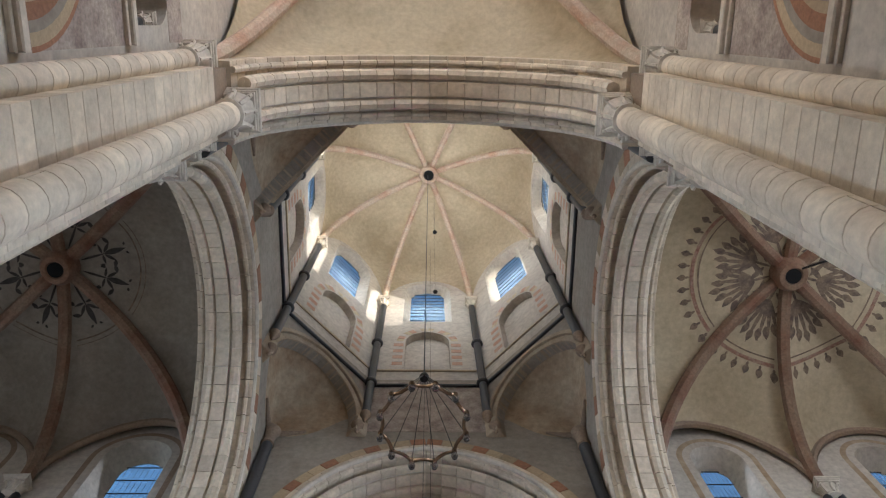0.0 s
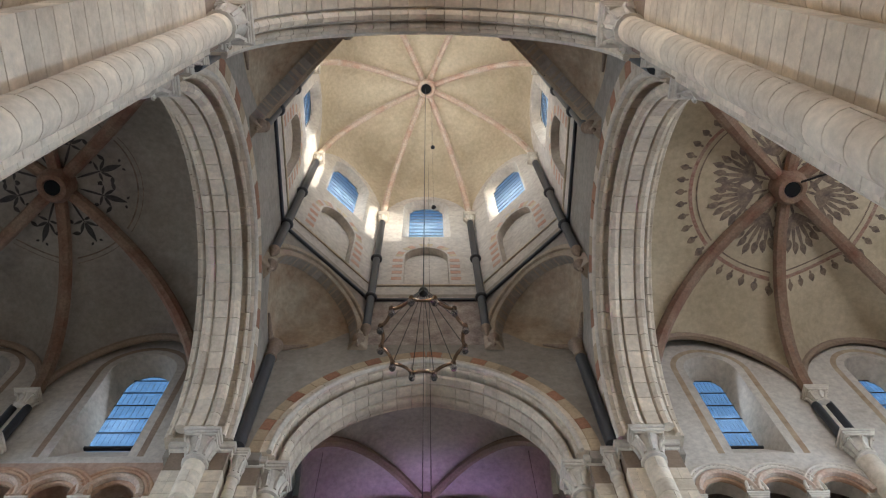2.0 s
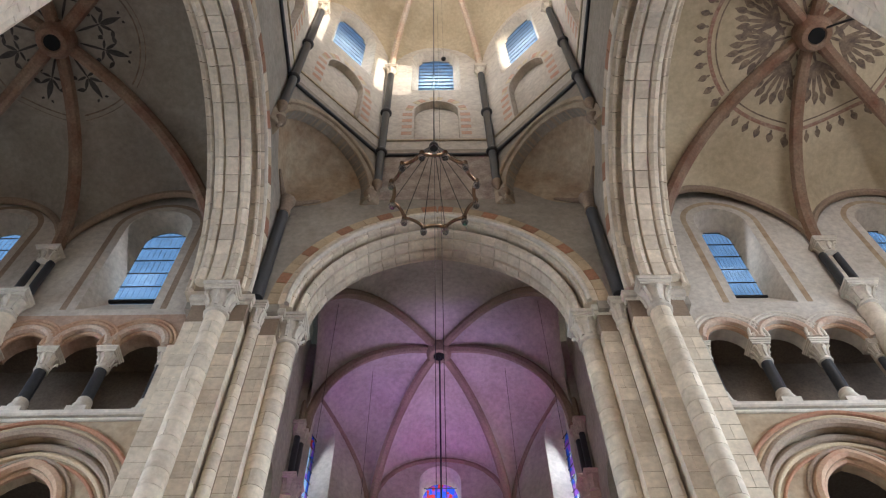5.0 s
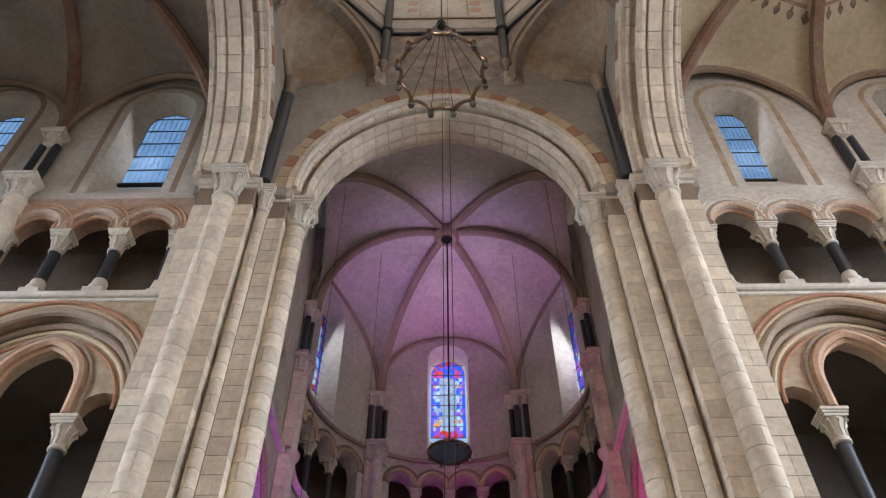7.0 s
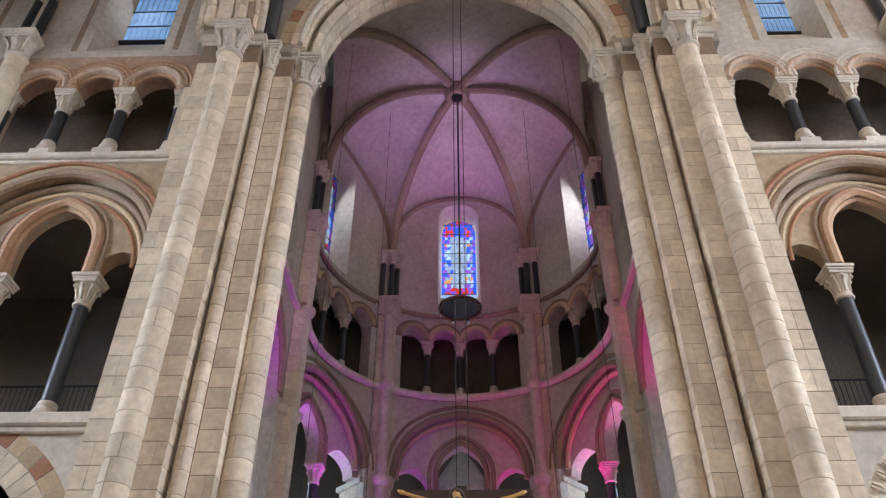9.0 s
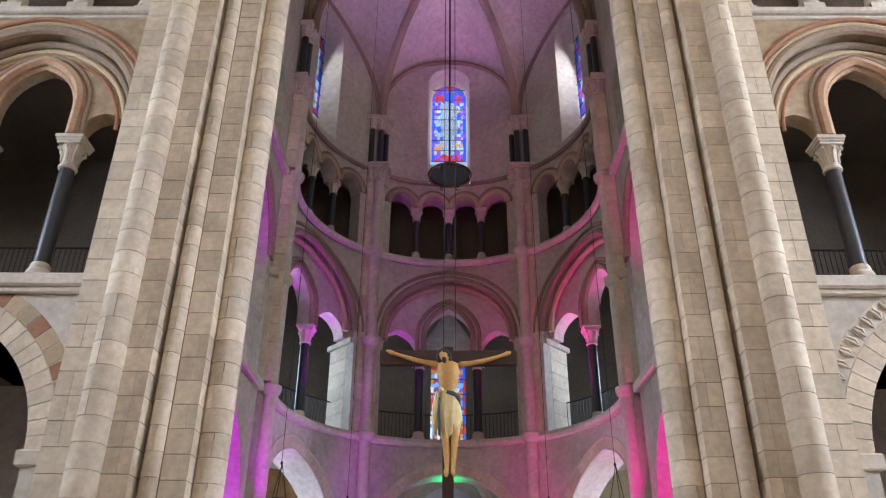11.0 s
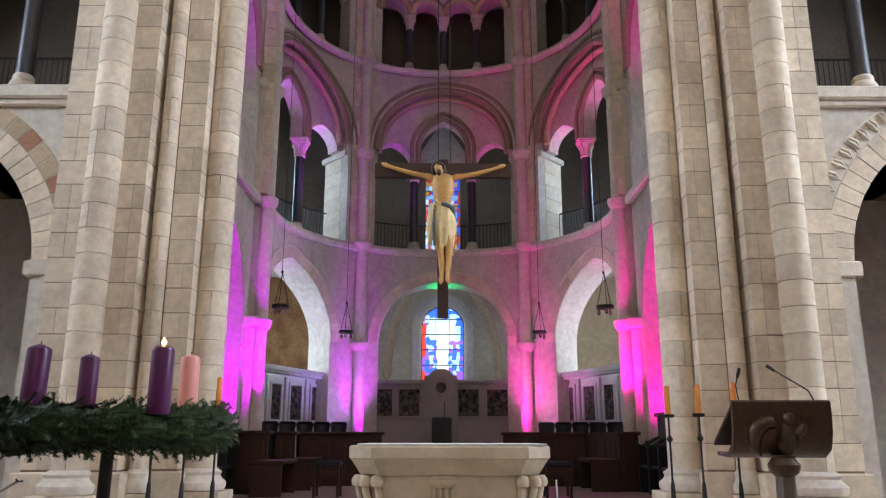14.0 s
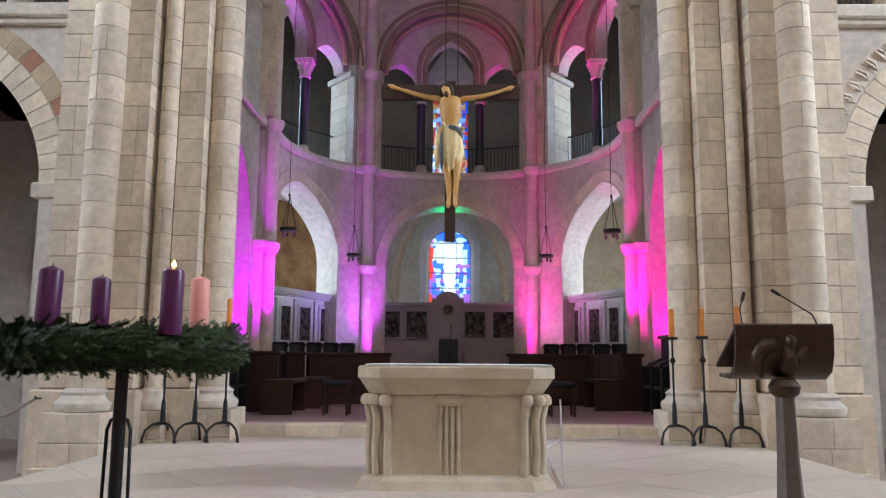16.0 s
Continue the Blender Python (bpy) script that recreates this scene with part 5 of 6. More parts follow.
# ---- altar ----


def octagon(hx, hy, cut):
    return [(-hx + cut, -hy), (hx - cut, -hy), (hx, -hy + cut), (hx, hy - cut), (hx - cut, hy), (-hx + cut, hy), (-hx, hy - cut), (-hx, -hy + cut)]


def loft(levels):
    sh = Shape()
    rows = [[(x, y, z) for x, y in octagon(hx, hy, c) + octagon(hx, hy, c)[:1]] for hx, hy, c, z in levels]
    sh.grid(rows)
    for row in (rows[0], rows[-1]):
        sh.add(row[:-1], [tuple(range(8))])
    return sh


ALTAR = shade("altar_stone", (0.56, 0.47, 0.35), 0.8, spread=0.2, stain=2.6, grain=8, bump=0.12, spec=0.2, tint=(0.46, 0.37, 0.26))
altar = thing("altar", "pale limestone altar block with fluted corner rolls and thick slab", "altar", at=T((0.06, 7.02, 0.45)))
part("mensa_slab", loft([(0.72, 0.5, 0.16, 0.76), (0.745, 0.52, 0.17, 0.77), (0.82, 0.6, 0.2, 0.89), (0.835, 0.61, 0.2, 0.90), (0.835, 0.61, 0.2, 0.985), (0.82, 0.6, 0.19, 1.0)]), ALTAR, altar)
part("block", loft([(0.84, 0.62, 0.2, 0.0), (0.80, 0.58, 0.18, 0.07), (0.72, 0.5, 0.14, 0.12), (0.70, 0.48, 0.13, 0.3), (0.70, 0.48, 0.13, 0.77)]), ALTAR, altar)
for cx, cy in [(-0.72, -0.36), (-0.66, -0.45), (-0.56, -0.5), (0.72, -0.36), (0.66, -0.45), (0.56, -0.5), (-0.72, 0.36), (0.72, 0.36), (-0.6, 0.48), (0.6, 0.48)]:
    part("corner_roll", Shape().tube([(cx, cy, 0.1), (cx * 1.02, cy * 1.02, 0.3), (cx * 1.0, cy, 0.55), (cx * 1.04, cy * 1.04, 0.68)], [0.034, 0.033, 0.036, 0.036], 10), ALTAR, altar, smooth=True)
    part("roll_head", Shape().lathe([(0.02, 0.67), (0.05, 0.68), (0.058, 0.705), (0.052, 0.74), (0.03, 0.765)], cx * 1.05, cy * 1.05, 12), ALTAR, altar, smooth=True)
for cx in (-0.13, -0.08, -0.03, 0.02):
    part("middle_roll", Shape().tube([(cx, -0.49, 0.03), (cx, -0.5, 0.4), (cx, -0.5, 0.7)], 0.022, 8), ALTAR, altar, smooth=True)
part("middle_head", Shape().soft_box(-0.17, 0.06, -0.55, -0.42, 0.67, 0.76, 0.03), ALTAR, altar)
cloth = tagged(part("altar_cloth", Shape().soft_box(-0.70, 0.86, 6.5, 7.55, 1.452, 1.466, 0.004), shade("white_linen", (0.8, 0.8, 0.8), 0.9, bump=0.1)), "thin white linen cloth laid on the altar", "altar cloth")

# ---- advent wreath on its stand ----
WAX = {"purple": shade("purple_wax", (0.085, 0.009, 0.07), 0.35, spread=0.1, bump=0.03), "pink": shade("pink_wax", (0.85, 0.36, 0.30), 0.35, spread=0.08, bump=0.03), "amber": shade("amber_wax", (0.72, 0.26, 0.04), 0.35, spread=0.1, bump=0.03)}
FIR = shade("fir_needles", (0.032, 0.058, 0.02), 0.5, spread=0.3, island=0.6, bump=0, spec=0.2)
WICK = shade("candle_wick", (0.02, 0.018, 0.015), 0.9)
WX, WY, WZ = -1.39, 3.3, 1.54
stand = thing("wreath_stand", "black iron floor stand under the wreath with bent side rods", "stand", at=T((WX, WY, 0)))
part("pole", Shape().lathe([(0.028, 0.02), (0.026, 1.47)], n=14), IRON, stand, smooth=True)
for e in (-1, 1):
    part("side_rod", Shape().tube([(e * 0.05, 0, 0.03), (e * 0.055, 0, 0.9), (e * 0.05, 0, 1.2), (e * 0.035, 0, 1.24), (0, 0, 1.255)], 0.008, 6), IRON, stand, smooth=True)
part("foot", Shape().lathe([(0.28, 0.0), (0.28, 0.02), (0.06, 0.035), (0.03, 0.06)], n=24), IRON, stand, smooth=True)
part("carrier", Shape().box(-0.45, 0.45, -0.02, 0.02, 1.46, 1.475).box(-0.02, 0.02, -0.45, 0.45, 1.46, 1.475), IRON, stand)
wreath = thing("advent_wreath", "large round advent wreath of dark green fir twigs", "wreath", at=T((WX, WY, WZ)))
part("straw_ring", Shape().tube([(0.405 * math.cos(a), 0.405 * math.sin(a), 0) for a in np.linspace(0, 2 * math.pi, 33)[:-1]], 0.065, 8, closed=True), FIR, wreath)
rnd = random.Random(3)
sh = Shape()
for k in range(4200):
    a, b = rnd.uniform(0, 2 * math.pi), rnd.uniform(0, 2 * math.pi)
    c = Vector((math.cos(a), math.sin(a), 0))
    out = c * math.cos(b) + Vector((0, 0, math.sin(b)))
    p = c * 0.405 + out * rnd.uniform(0.045, 0.085)
    along = Vector((-math.sin(a), math.cos(a), 0))
    d = (along * rnd.uniform(0.3, 1.1) + out * rnd.uniform(-0.1, 0.4) + Vector((rnd.uniform(-.35, .35), rnd.uniform(-.35, .35), rnd.uniform(-.35, .35)))).normalized()
    ln = rnd.uniform(0.04, 0.066)
    side = d.cross(out).normalized()
    nrm = side.cross(d)
    for i in range(8):
        q = p + d * ln * (i + 1) / 8
        for e in (-1, 1):
            tip = q + (side * e * 0.85 + d * 0.7 + nrm * rnd.uniform(-0.1, 0.5)).normalized() * rnd.uniform(0.013, 0.021)
            sh.add([q, q + d * 0.008, tip], [(0, 1, 2)])
fir = part("fir_greenery", sh, FIR, wreath)
tagged(fir, "dense dark green fir needles", kind="stuff")
FLAME = glow("candle_flame", (1.0, 0.5, 0.12), 7.0)


def candle(name, label, wax, r, h, at, group, lit=False):
    c = thing(name, label, "candle", group, at=at)
    part("wax", Shape().lathe([(r * 0.98, 0), (r, 0.01), (r, h - 0.012), (r * 0.93, h), (r * 0.5, h + r * 0.22), (r * 0.12, h + r * 0.35)], n=24), WAX[wax], c, smooth=True)
    part("wick", Shape().tube([(0, 0, h), (0.001, 0, h + 0.012), (0.003, 0, h + 0.018 + r * 0.2)], 0.002, 5), WICK, c)
    if lit:
        part("flame", Shape().lathe([(0.001, h + 0.012), (0.008, h + 0.018), (0.0095, h + 0.024), (0.005, h + 0.034), (0.0005, h + 0.042)], n=10), FLAME, c, "small bright flame", smooth=True)
    return c


candle("pillar_candle", "unlit deep purple pillar candle on the wreath", "purple", 0.045, 0.25, T((-1.565, 2.98, 1.59)) @ pose(0, 0, 0, 0, 1.5, 0), "advent candles")
candle("pillar_candle", "unlit deep purple pillar candle on the wreath", "purple", 0.043, 0.24, T((-1.65, 3.62, 1.63)), "advent candles")
candle("pillar_candle", "burning deep purple pillar candle on the wreath", "purple", 0.043, 0.25, T((-1.08, 2.98, 1.59)), "advent candles", True)
candle("pillar_candle", "unlit pink pillar candle on the wreath", "pink", 0.044, 0.24, T((-1.18, 3.62, 1.63)), "advent candles")

# ---- wrought iron candle stands ----


def candle_stand(at, h, label):
    c = thing("candle_stand", label, "candle stand", "wrought iron candle stands", at=at)
    for k in range(3):
        a = radians(90 + 120 * k)
        part("leg", Shape().tube([(q * math.cos(a), q * math.sin(a), z) for q, z in ((0.24, 0.0), (0.235, 0.06), (0.2, 0.16), (0.12, 0.225), (0.03, 0.24), (0, 0.25))], [0.022, 0.017, 0.015, 0.016, 0.022, 0.025], 7), IRON, c, smooth=True)
    part("rod", Shape().lathe([(0.03, 0.22), (0.034, 0.3), (0.026, 0.5), (0.014, 0.55), (0.013, h)], n=10), IRON, c, smooth=True)
    part("knot", Shape().lathe([(0.012, h - 0.32), (0.035, h - 0.29), (0.042, h - 0.27), (0.03, h - 0.25), (0.012, h - 0.22)], n=10), IRON, c, smooth=True)
    part("drip_pan", Shape().lathe([(0.02, h - 0.01), (0.075, h), (0.078, h + 0.035), (0.06, h + 0.03), (0.02, h + 0.015)], n=18), IRON, c, smooth=True)
    return c


for x, y, h in ((-3.62, 9.9, 1.42), (-3.24, 9.98, 1.43), (-2.88, 10.06, 1.43), (2.9, 10.1, 1.33), (3.26, 10.0, 1.34), (3.68, 9.9, 1.36)):
    candle_stand(T((x, y, 0.45)), h, "slender three-legged wrought iron candle stand on the platform")
    candle("amber_candle", "honey coloured candle with brass top on an iron stand", "amber", 0.036, 0.36, T((x, y, 0.45 + h + 0.03)), "honey coloured candles")

# ---- lectern ----
lect = thing("lectern", "dark bronze lectern with eagle relief on a tapering post", "lectern", at=T((1.83, 4.25, 0.45)) @ pose(0, 0, 0, 0, 0, -4))
sh = Shape()
prof = [(-0.02, 1.25), (0.0, 1.26), (0.01, 1.2), (0.02, 1.1), (0.05, 1.03), (0.12, 0.985), (0.26, 0.97), (0.34, 0.985), (0.34, 0.965), (0.12, 0.955), (0.03, 1.0), (-0.01, 1.09), (-0.02, 1.18)]
sh.grid([[(x, y, z) for y, z in prof + prof[:1]] for x in (-0.26, -0.255, 0.255, 0.26)])
for x in (-0.26, 0.26):
    sh.add([(x, y, z) for y, z in prof], [tuple(range(len(prof)))])
part("front_sheet", sh, BRONZE, lect, smooth=True)
part("book_rest", Shape().add([(-0.26, -0.02, 1.25), (0.26, -0.02, 1.25), (0.28, 0.32, 1.04), (-0.28, 0.32, 1.04), (-0.26, -0.02, 1.23), (0.26, -0.02, 1.23), (0.28, 0.32, 1.02), (-0.28, 0.32, 1.02)], [(0, 1, 2, 3), (7, 6, 5, 4), (0, 4, 5, 1), (1, 5, 6, 2), (2, 6, 7, 3), (3, 7, 4, 0)]), BRONZE, lect)
part("eagle_relief", Shape().lathe([(0.01, 0.96), (0.035, 0.985), (0.05, 1.02), (0.055, 1.06), (0.046, 1.1), (0.034, 1.125), (0.028, 1.145)], 0.02, 0.005, 14).lathe([(0.01, 1.125), (0.026, 1.14), (0.03, 1.165), (0.022, 1.188), (0.004, 1.197)], 0.03, -0.022, 14).tube([(-0.12, 0.03, 0.97), (-0.14, 0.015, 1.0), (-0.148, 0.008, 1.04), (-0.145, 0.004, 1.08), (-0.125, 0.0, 1.115), (-0.095, -0.002, 1.14), (-0.06, -0.004, 1.145), (-0.03, -0.004, 1.12)], [0.012, 0.026, 0.036, 0.042, 0.046, 0.046, 0.04, 0.02], 12).tube([(0.125, 0.01, 1.165), (0.118, 0.006, 1.14), (0.105, 0.002, 1.115), (0.085, -0.002, 1.09), (0.06, -0.006, 1.07)], [0.008, 0.018, 0.026, 0.03, 0.03], 10), BRONZE, lect, "worn bronze eagle relief", smooth=True)
part("knob", Shape().lathe([(0.05, 0.86), (0.075, 0.88), (0.085, 0.92), (0.06, 0.955), (0.07, 0.97)], 0.0, 0.03, 14), BRONZE, lect, smooth=True)
part("post", loft([(0.085, 0.085, 0.028, 0.0), (0.068, 0.068, 0.024, 0.12), (0.048, 0.048, 0.017, 0.55), (0.042, 0.042, 0.015, 0.87)]).mapped(lambda x, y, z: (x, y + 0.03, z)), shade("dull_bronze_post", (0.2, 0.17, 0.15), 0.4, 0.6, bump=0.1), lect)
for path in ([(-0.215, 0.0, 1.25), (-0.22, 0.02, 1.34), (-0.205, 0.03, 1.38)], [(0.185, 0.0, 1.25), (0.15, -0.02, 1.31), (-0.02, -0.05, 1.41)]):
    mic = part("microphone", Shape().tube(path, 0.004, 6), IRON, lect, "thin black gooseneck microphone")
    a, b = Vector(path[-2]), Vector(path[-1])
    d = (b - a).normalized()
    part("capsule", Shape().tube([b, b + d * 0.02, b + d * 0.06], [0.006, 0.01, 0.009], 8), IRON, mic)

# ---- crucifix ----
# gilt and cloth colours include the warm spotlight; no lamp shines here
SKIN = shade("gilded_wood", GILT, 0.5, spread=0.3, grain=30, bump=0.1)
LINEN = shade("painted_cloth", (0.82, 0.63, 0.30), 0.6, spread=0.25, bump=0.1)
cross = thing("hanging_crucifix", "dark wooden cross with carved gilded figure, hung on two cables", "crucifix")
part("upright", Shape().soft_box(-0.065, 0.065, 9.06, 9.13, 2.9, 4.9, 0.008), WOOD, cross)
part("crossbeam", Shape().soft_box(-0.85, 0.85, 9.055, 9.135, 4.66, 4.85, 0.008), WOOD, cross)
fy = 8.98
HAIR = shade("dark_brown_paint", (0.05, 0.03, 0.018), 0.7, spread=0.3)
BLUE = shade("grey_blue_paint", (0.10, 0.13, 0.15), 0.7, spread=0.3)
sh = Shape()
cuts = [0]
for n, flat, path, r in (
    # arms with open palms
    (10, 1.0, [(-0.765, fy + 0.05, 4.835), (-0.72, fy + 0.04, 4.81), (-0.67, fy + 0.035, 4.79), (-0.6, fy + 0.03, 4.765), (-0.42, fy + 0.01, 4.70), (-0.28, fy, 4.665), (-0.17, fy, 4.645), (-0.1, fy, 4.60)], [0.012, 0.03, 0.022, 0.021, 0.029, 0.029, 0.038, 0.046]),
    (10, 1.0, [(0.775, fy + 0.05, 4.815), (0.73, fy + 0.04, 4.795), (0.68, fy + 0.035, 4.775), (0.6, fy + 0.03, 4.745), (0.42, fy + 0.01, 4.685), (0.28, fy, 4.655), (0.17, fy, 4.64), (0.1, fy, 4.60)], [0.012, 0.03, 0.022, 0.021, 0.029, 0.029, 0.038, 0.046]),
    # trunk
    (16, 1.35, [(0.0, fy, 4.67), (0.0, fy, 4.63), (0.0, fy - 0.015, 4.54), (-0.002, fy - 0.02, 4.45), (-0.006, fy - 0.005, 4.36), (-0.01, fy, 4.28), (-0.01, fy, 4.2)], [0.05, 0.098, 0.1, 0.094, 0.078, 0.074, 0.085]),
    (10, 1.0, [(-0.005, fy - 0.01, 4.64), (-0.03, fy - 0.04, 4.72)], [0.045, 0.04]),
    # legs and feet
    (10, 1.0, [(-0.03, fy - 0.02, 3.95), (-0.03, fy - 0.05, 3.72), (-0.02, fy - 0.03, 3.62), (-0.012, fy - 0.01, 3.5), (-0.012, fy - 0.01, 3.4), (-0.018, fy - 0.06, 3.33), (-0.024, fy - 0.09, 3.285)], [0.06, 0.042, 0.04, 0.038, 0.026, 0.034, 0.018]),
    (10, 1.0, [(0.06, fy - 0.02, 3.95), (0.075, fy - 0.05, 3.75), (0.07, fy - 0.03, 3.64), (0.06, fy - 0.01, 3.5), (0.055, fy - 0.01, 3.4), (0.062, fy - 0.06, 3.33), (0.07, fy - 0.09, 3.29)], [0.06, 0.046, 0.042, 0.038, 0.026, 0.034, 0.018]),
    (12, 0.85, [(-0.05, fy - 0.075, 4.645), (-0.052, fy - 0.08, 4.675), (-0.058, fy - 0.075, 4.715), (-0.062, fy - 0.065, 4.755), (-0.062, fy - 0.05, 4.79)], [0.02, 0.042, 0.056, 0.058, 0.04]),
):
    sh.tube(path, r, n, flat=flat)
cuts.append(len(sh.f))
# hair and beard
sh.tube([(-0.062, fy - 0.05, 4.745), (-0.062, fy - 0.045, 4.785), (-0.06, fy - 0.035, 4.815)], [0.074, 0.071, 0.034], 12)
sh.tube([(0.0, fy - 0.02, 4.78), (0.01, fy - 0.03, 4.7), (0.025, fy - 0.05, 4.62)], [0.03, 0.034, 0.014], 8)
sh.tube([(-0.118, fy - 0.03, 4.79), (-0.125, fy - 0.04, 4.72), (-0.115, fy - 0.05, 4.65)], [0.026, 0.024, 0.012], 7)
sh.tube([(-0.052, fy - 0.128, 4.685), (-0.05, fy - 0.125, 4.65), (-0.046, fy - 0.11, 4.62)], [0.022, 0.03, 0.012], 8)
cuts.append(len(sh.f))
# draped cloth with slanting folds
rows = []
for j in range(15):
    t = j / 14
    z = 4.29 - 0.6 * t
    row = []
    for i in range(41):
        a = 2 * math.pi * i / 40
        fold = 0.011 * math.sin(11 * a + 5 * t) * min(1, 4 * t) + 0.006 * math.sin(17 * a - 9 * t)
        w = 0.108 + 0.04 * math.sin(math.pi * min(1, t * 1.15)) - 0.012 * t
        drop = -0.05 * math.sin(a) * t - 0.035 * math.cos(3 * a) * t
        row.append((-0.005 + 0.03 * t + (w + fold) * math.cos(a), fy + (0.085 + 0.035 * math.sin(math.pi * t) + fold) * math.sin(a), z + drop))
    rows.append(row)
sh.grid(rows)
sh.tube([(-0.13, fy - 0.06, 4.27), (-0.15, fy - 0.07, 4.1), (-0.155, fy - 0.06, 3.9), (-0.15, fy - 0.06, 3.76)], [0.022, 0.04, 0.036, 0.02], 8)
sh.tube([(-0.1, fy - 0.1, 4.27), (-0.085, fy - 0.115, 4.3), (-0.07, fy - 0.1, 4.28)], [0.02, 0.026, 0.02], 8)
cuts.append(len(sh.f))
sh.tube([(-0.02, fy - 0.098, 4.265), (0.05, fy - 0.095, 4.25), (0.115, fy - 0.06, 4.22), (0.14, fy - 0.03, 4.12)], [0.022, 0.03, 0.034, 0.016], 8)
sh.tube([(-0.105, fy - 0.085, 4.2), (-0.11, fy - 0.095, 4.0), (-0.1, fy - 0.09, 3.74)], [0.01, 0.022, 0.016], 6)
me = bpy.data.meshes.new("figure")
me.from_pydata(sh.v, [], sh.f)
for k in (SKIN, HAIR, LINEN, BLUE):
    me.materials.append(k)
for p in me.polygons:
    p.material_index = sum(1 for c in cuts[1:] if p.index >= c)
bm = bmesh.new()
bm.from_mesh(me)
bmesh.ops.remove_doubles(bm, verts=bm.verts, dist=0.0005)
bmesh.ops.recalc_face_normals(bm, faces=bm.faces)
bm.to_mesh(me)
bm.free()
me.shade_smooth()
part("figure", me, None, cross, "plain carved figure of gilded wood")
for x in (-0.06, 0.09):
    part("cable", Shape().tube([(x, 9.1, 4.84), (x, 9.1, 32.95)], 0.006, 5), IRON, cross)

# ---- chandeliers and hanging lamps ----
BULB = bpy.data.materials.new("bulb_glass")
BULB.use_nodes = True
bb = BULB.node_tree.nodes["Principled BSDF"]
bb.inputs["Base Color"].default_value, bb.inputs["Roughness"].default_value, bb.inputs["Transmission Weight"].default_value = (0.45, 0.42, 0.4, 1), 0.08, 0.9
STEEL = shade("dark_polished_bronze", (0.24, 0.155, 0.095), 0.25, 0.95, bump=0.03)
chand = thing("ring_chandelier", "large dark metal ring chandelier with twelve unlit globe bulbs", "chandelier", at=T((-0.05, 6.0, 0)))
CR, CZ, CH = 0.70, 12.35, 14.05
for k in range(12):
    a, b = radians(30 * k + 15), radians(30 * k + 45)
    am = (a + b) / 2
    P0, P1 = Vector((CR * math.cos(a), CR * math.sin(a), CZ)), Vector((CR * math.cos(b), CR * math.sin(b), CZ))
    mid = Vector((CR * 0.86 * math.cos(am), CR * 0.86 * math.sin(am), CZ + 0.02))
    part("ring_segment", Shape().tube([P0 * (1 - t) ** 2 + mid * 2 * t * (1 - t) + P1 * t * t for t in np.linspace(0, 1, 7)], 0.03, 8), STEEL, chand, smooth=True)
    sock = part("socket", Shape().lathe([(0.035, CZ - 0.07), (0.045, CZ - 0.03), (0.045, CZ + 0.04), (0.02, CZ + 0.06)], P0.x, P0.y, 10), STEEL, chand, smooth=True)
    part("bulb", Shape().lathe([(0.02, CZ - 0.05), (0.05, CZ - 0.09), (0.06, CZ - 0.13), (0.045, CZ - 0.18), (0.01, CZ - 0.195)], P0.x, P0.y, 12), BULB, sock, "clear glass globe bulb", smooth=True)
    part("suspension_rod", Shape().tube([P0, (0.05 * math.cos(a), 0.05 * math.sin(a), CH - 0.05)], 0.007, 5), IRON, chand)
part("hub", Shape().lathe([(0.02, CH - 0.14), (0.07, CH - 0.11), (0.09, CH - 0.04), (0.07, CH + 0.04), (0.03, CH + 0.12), (0.015, CH + 0.25)], n=14), IRON, chand, smooth=True)
part("cable", Shape().tube([(0, 0, CH + 0.2), (0.02, 0, CROWN - 0.1)], 0.01, 5), IRON, chand)
chand2 = thing("apse_chandelier", "round dark metal chandelier with globe bulbs in the apse", "chandelier", at=T((0.02, 16.3, 0)))
part("ring", Shape().tube([(0.52 * math.cos(a), 0.52 * math.sin(a), 12.2) for a in np.linspace(0, 2 * math.pi, 33)[:-1]], 0.04, 8, closed=True), STEEL, chand2, smooth=True)
part("disc", Shape().lathe([(0.5, 12.2), (0.5, 12.22)], n=32), SLATE, chand2)
for k in range(8):
    a = radians(45 * k + 22)
    part("bulb", Shape().lathe([(0.02, 12.19), (0.05, 12.15), (0.055, 12.1), (0.01, 12.05)], 0.54 * math.cos(a), 0.54 * math.sin(a), 10), BULB, chand2, smooth=True)
part("rod", Shape().tube([(0, 0, 12.2), (0, 0, 20.3)], 0.025, 6), IRON, chand2)


def hanging_lamp(x, y, z, top):
    c = thing("hanging_lamp", "small iron crown lamp with bulbs on a long cable", "hanging lamp", "hanging crown lamps", at=T((x, y, z)))
    part("crown", Shape().lathe([(0.14, 0.0), (0.16, 0.0), (0.16, 0.06), (0.14, 0.06), (0.14, 0.0)], n=18), IRON, c, smooth=True)
    part("plate", Shape().lathe([(0.14, 0.01), (0.14, 0.02)], n=18), IRON, c)
    for k in range(3):
        a = radians(120 * k + 30)
        part("chain", Shape().tube([(0.15 * math.cos(a), 0.15 * math.sin(a), 0.05), (0.01, 0, 0.68)], 0.007, 5), IRON, c)
        part("bulb", Shape().lathe([(0.015, 0.0), (0.03, -0.05), (0.035, -0.08), (0.005, -0.12)], 0.12 * math.cos(a), 0.12 * math.sin(a), 10), BULB, c, smooth=True)
    part("knob", Shape().lathe([(0.005, 0.64), (0.03, 0.68), (0.005, 0.72)], n=10), IRON, c, smooth=True)
    part("cable", Shape().tube([(0, 0, 0.7), (0, 0, top - z)], 0.006, 5), IRON, c)


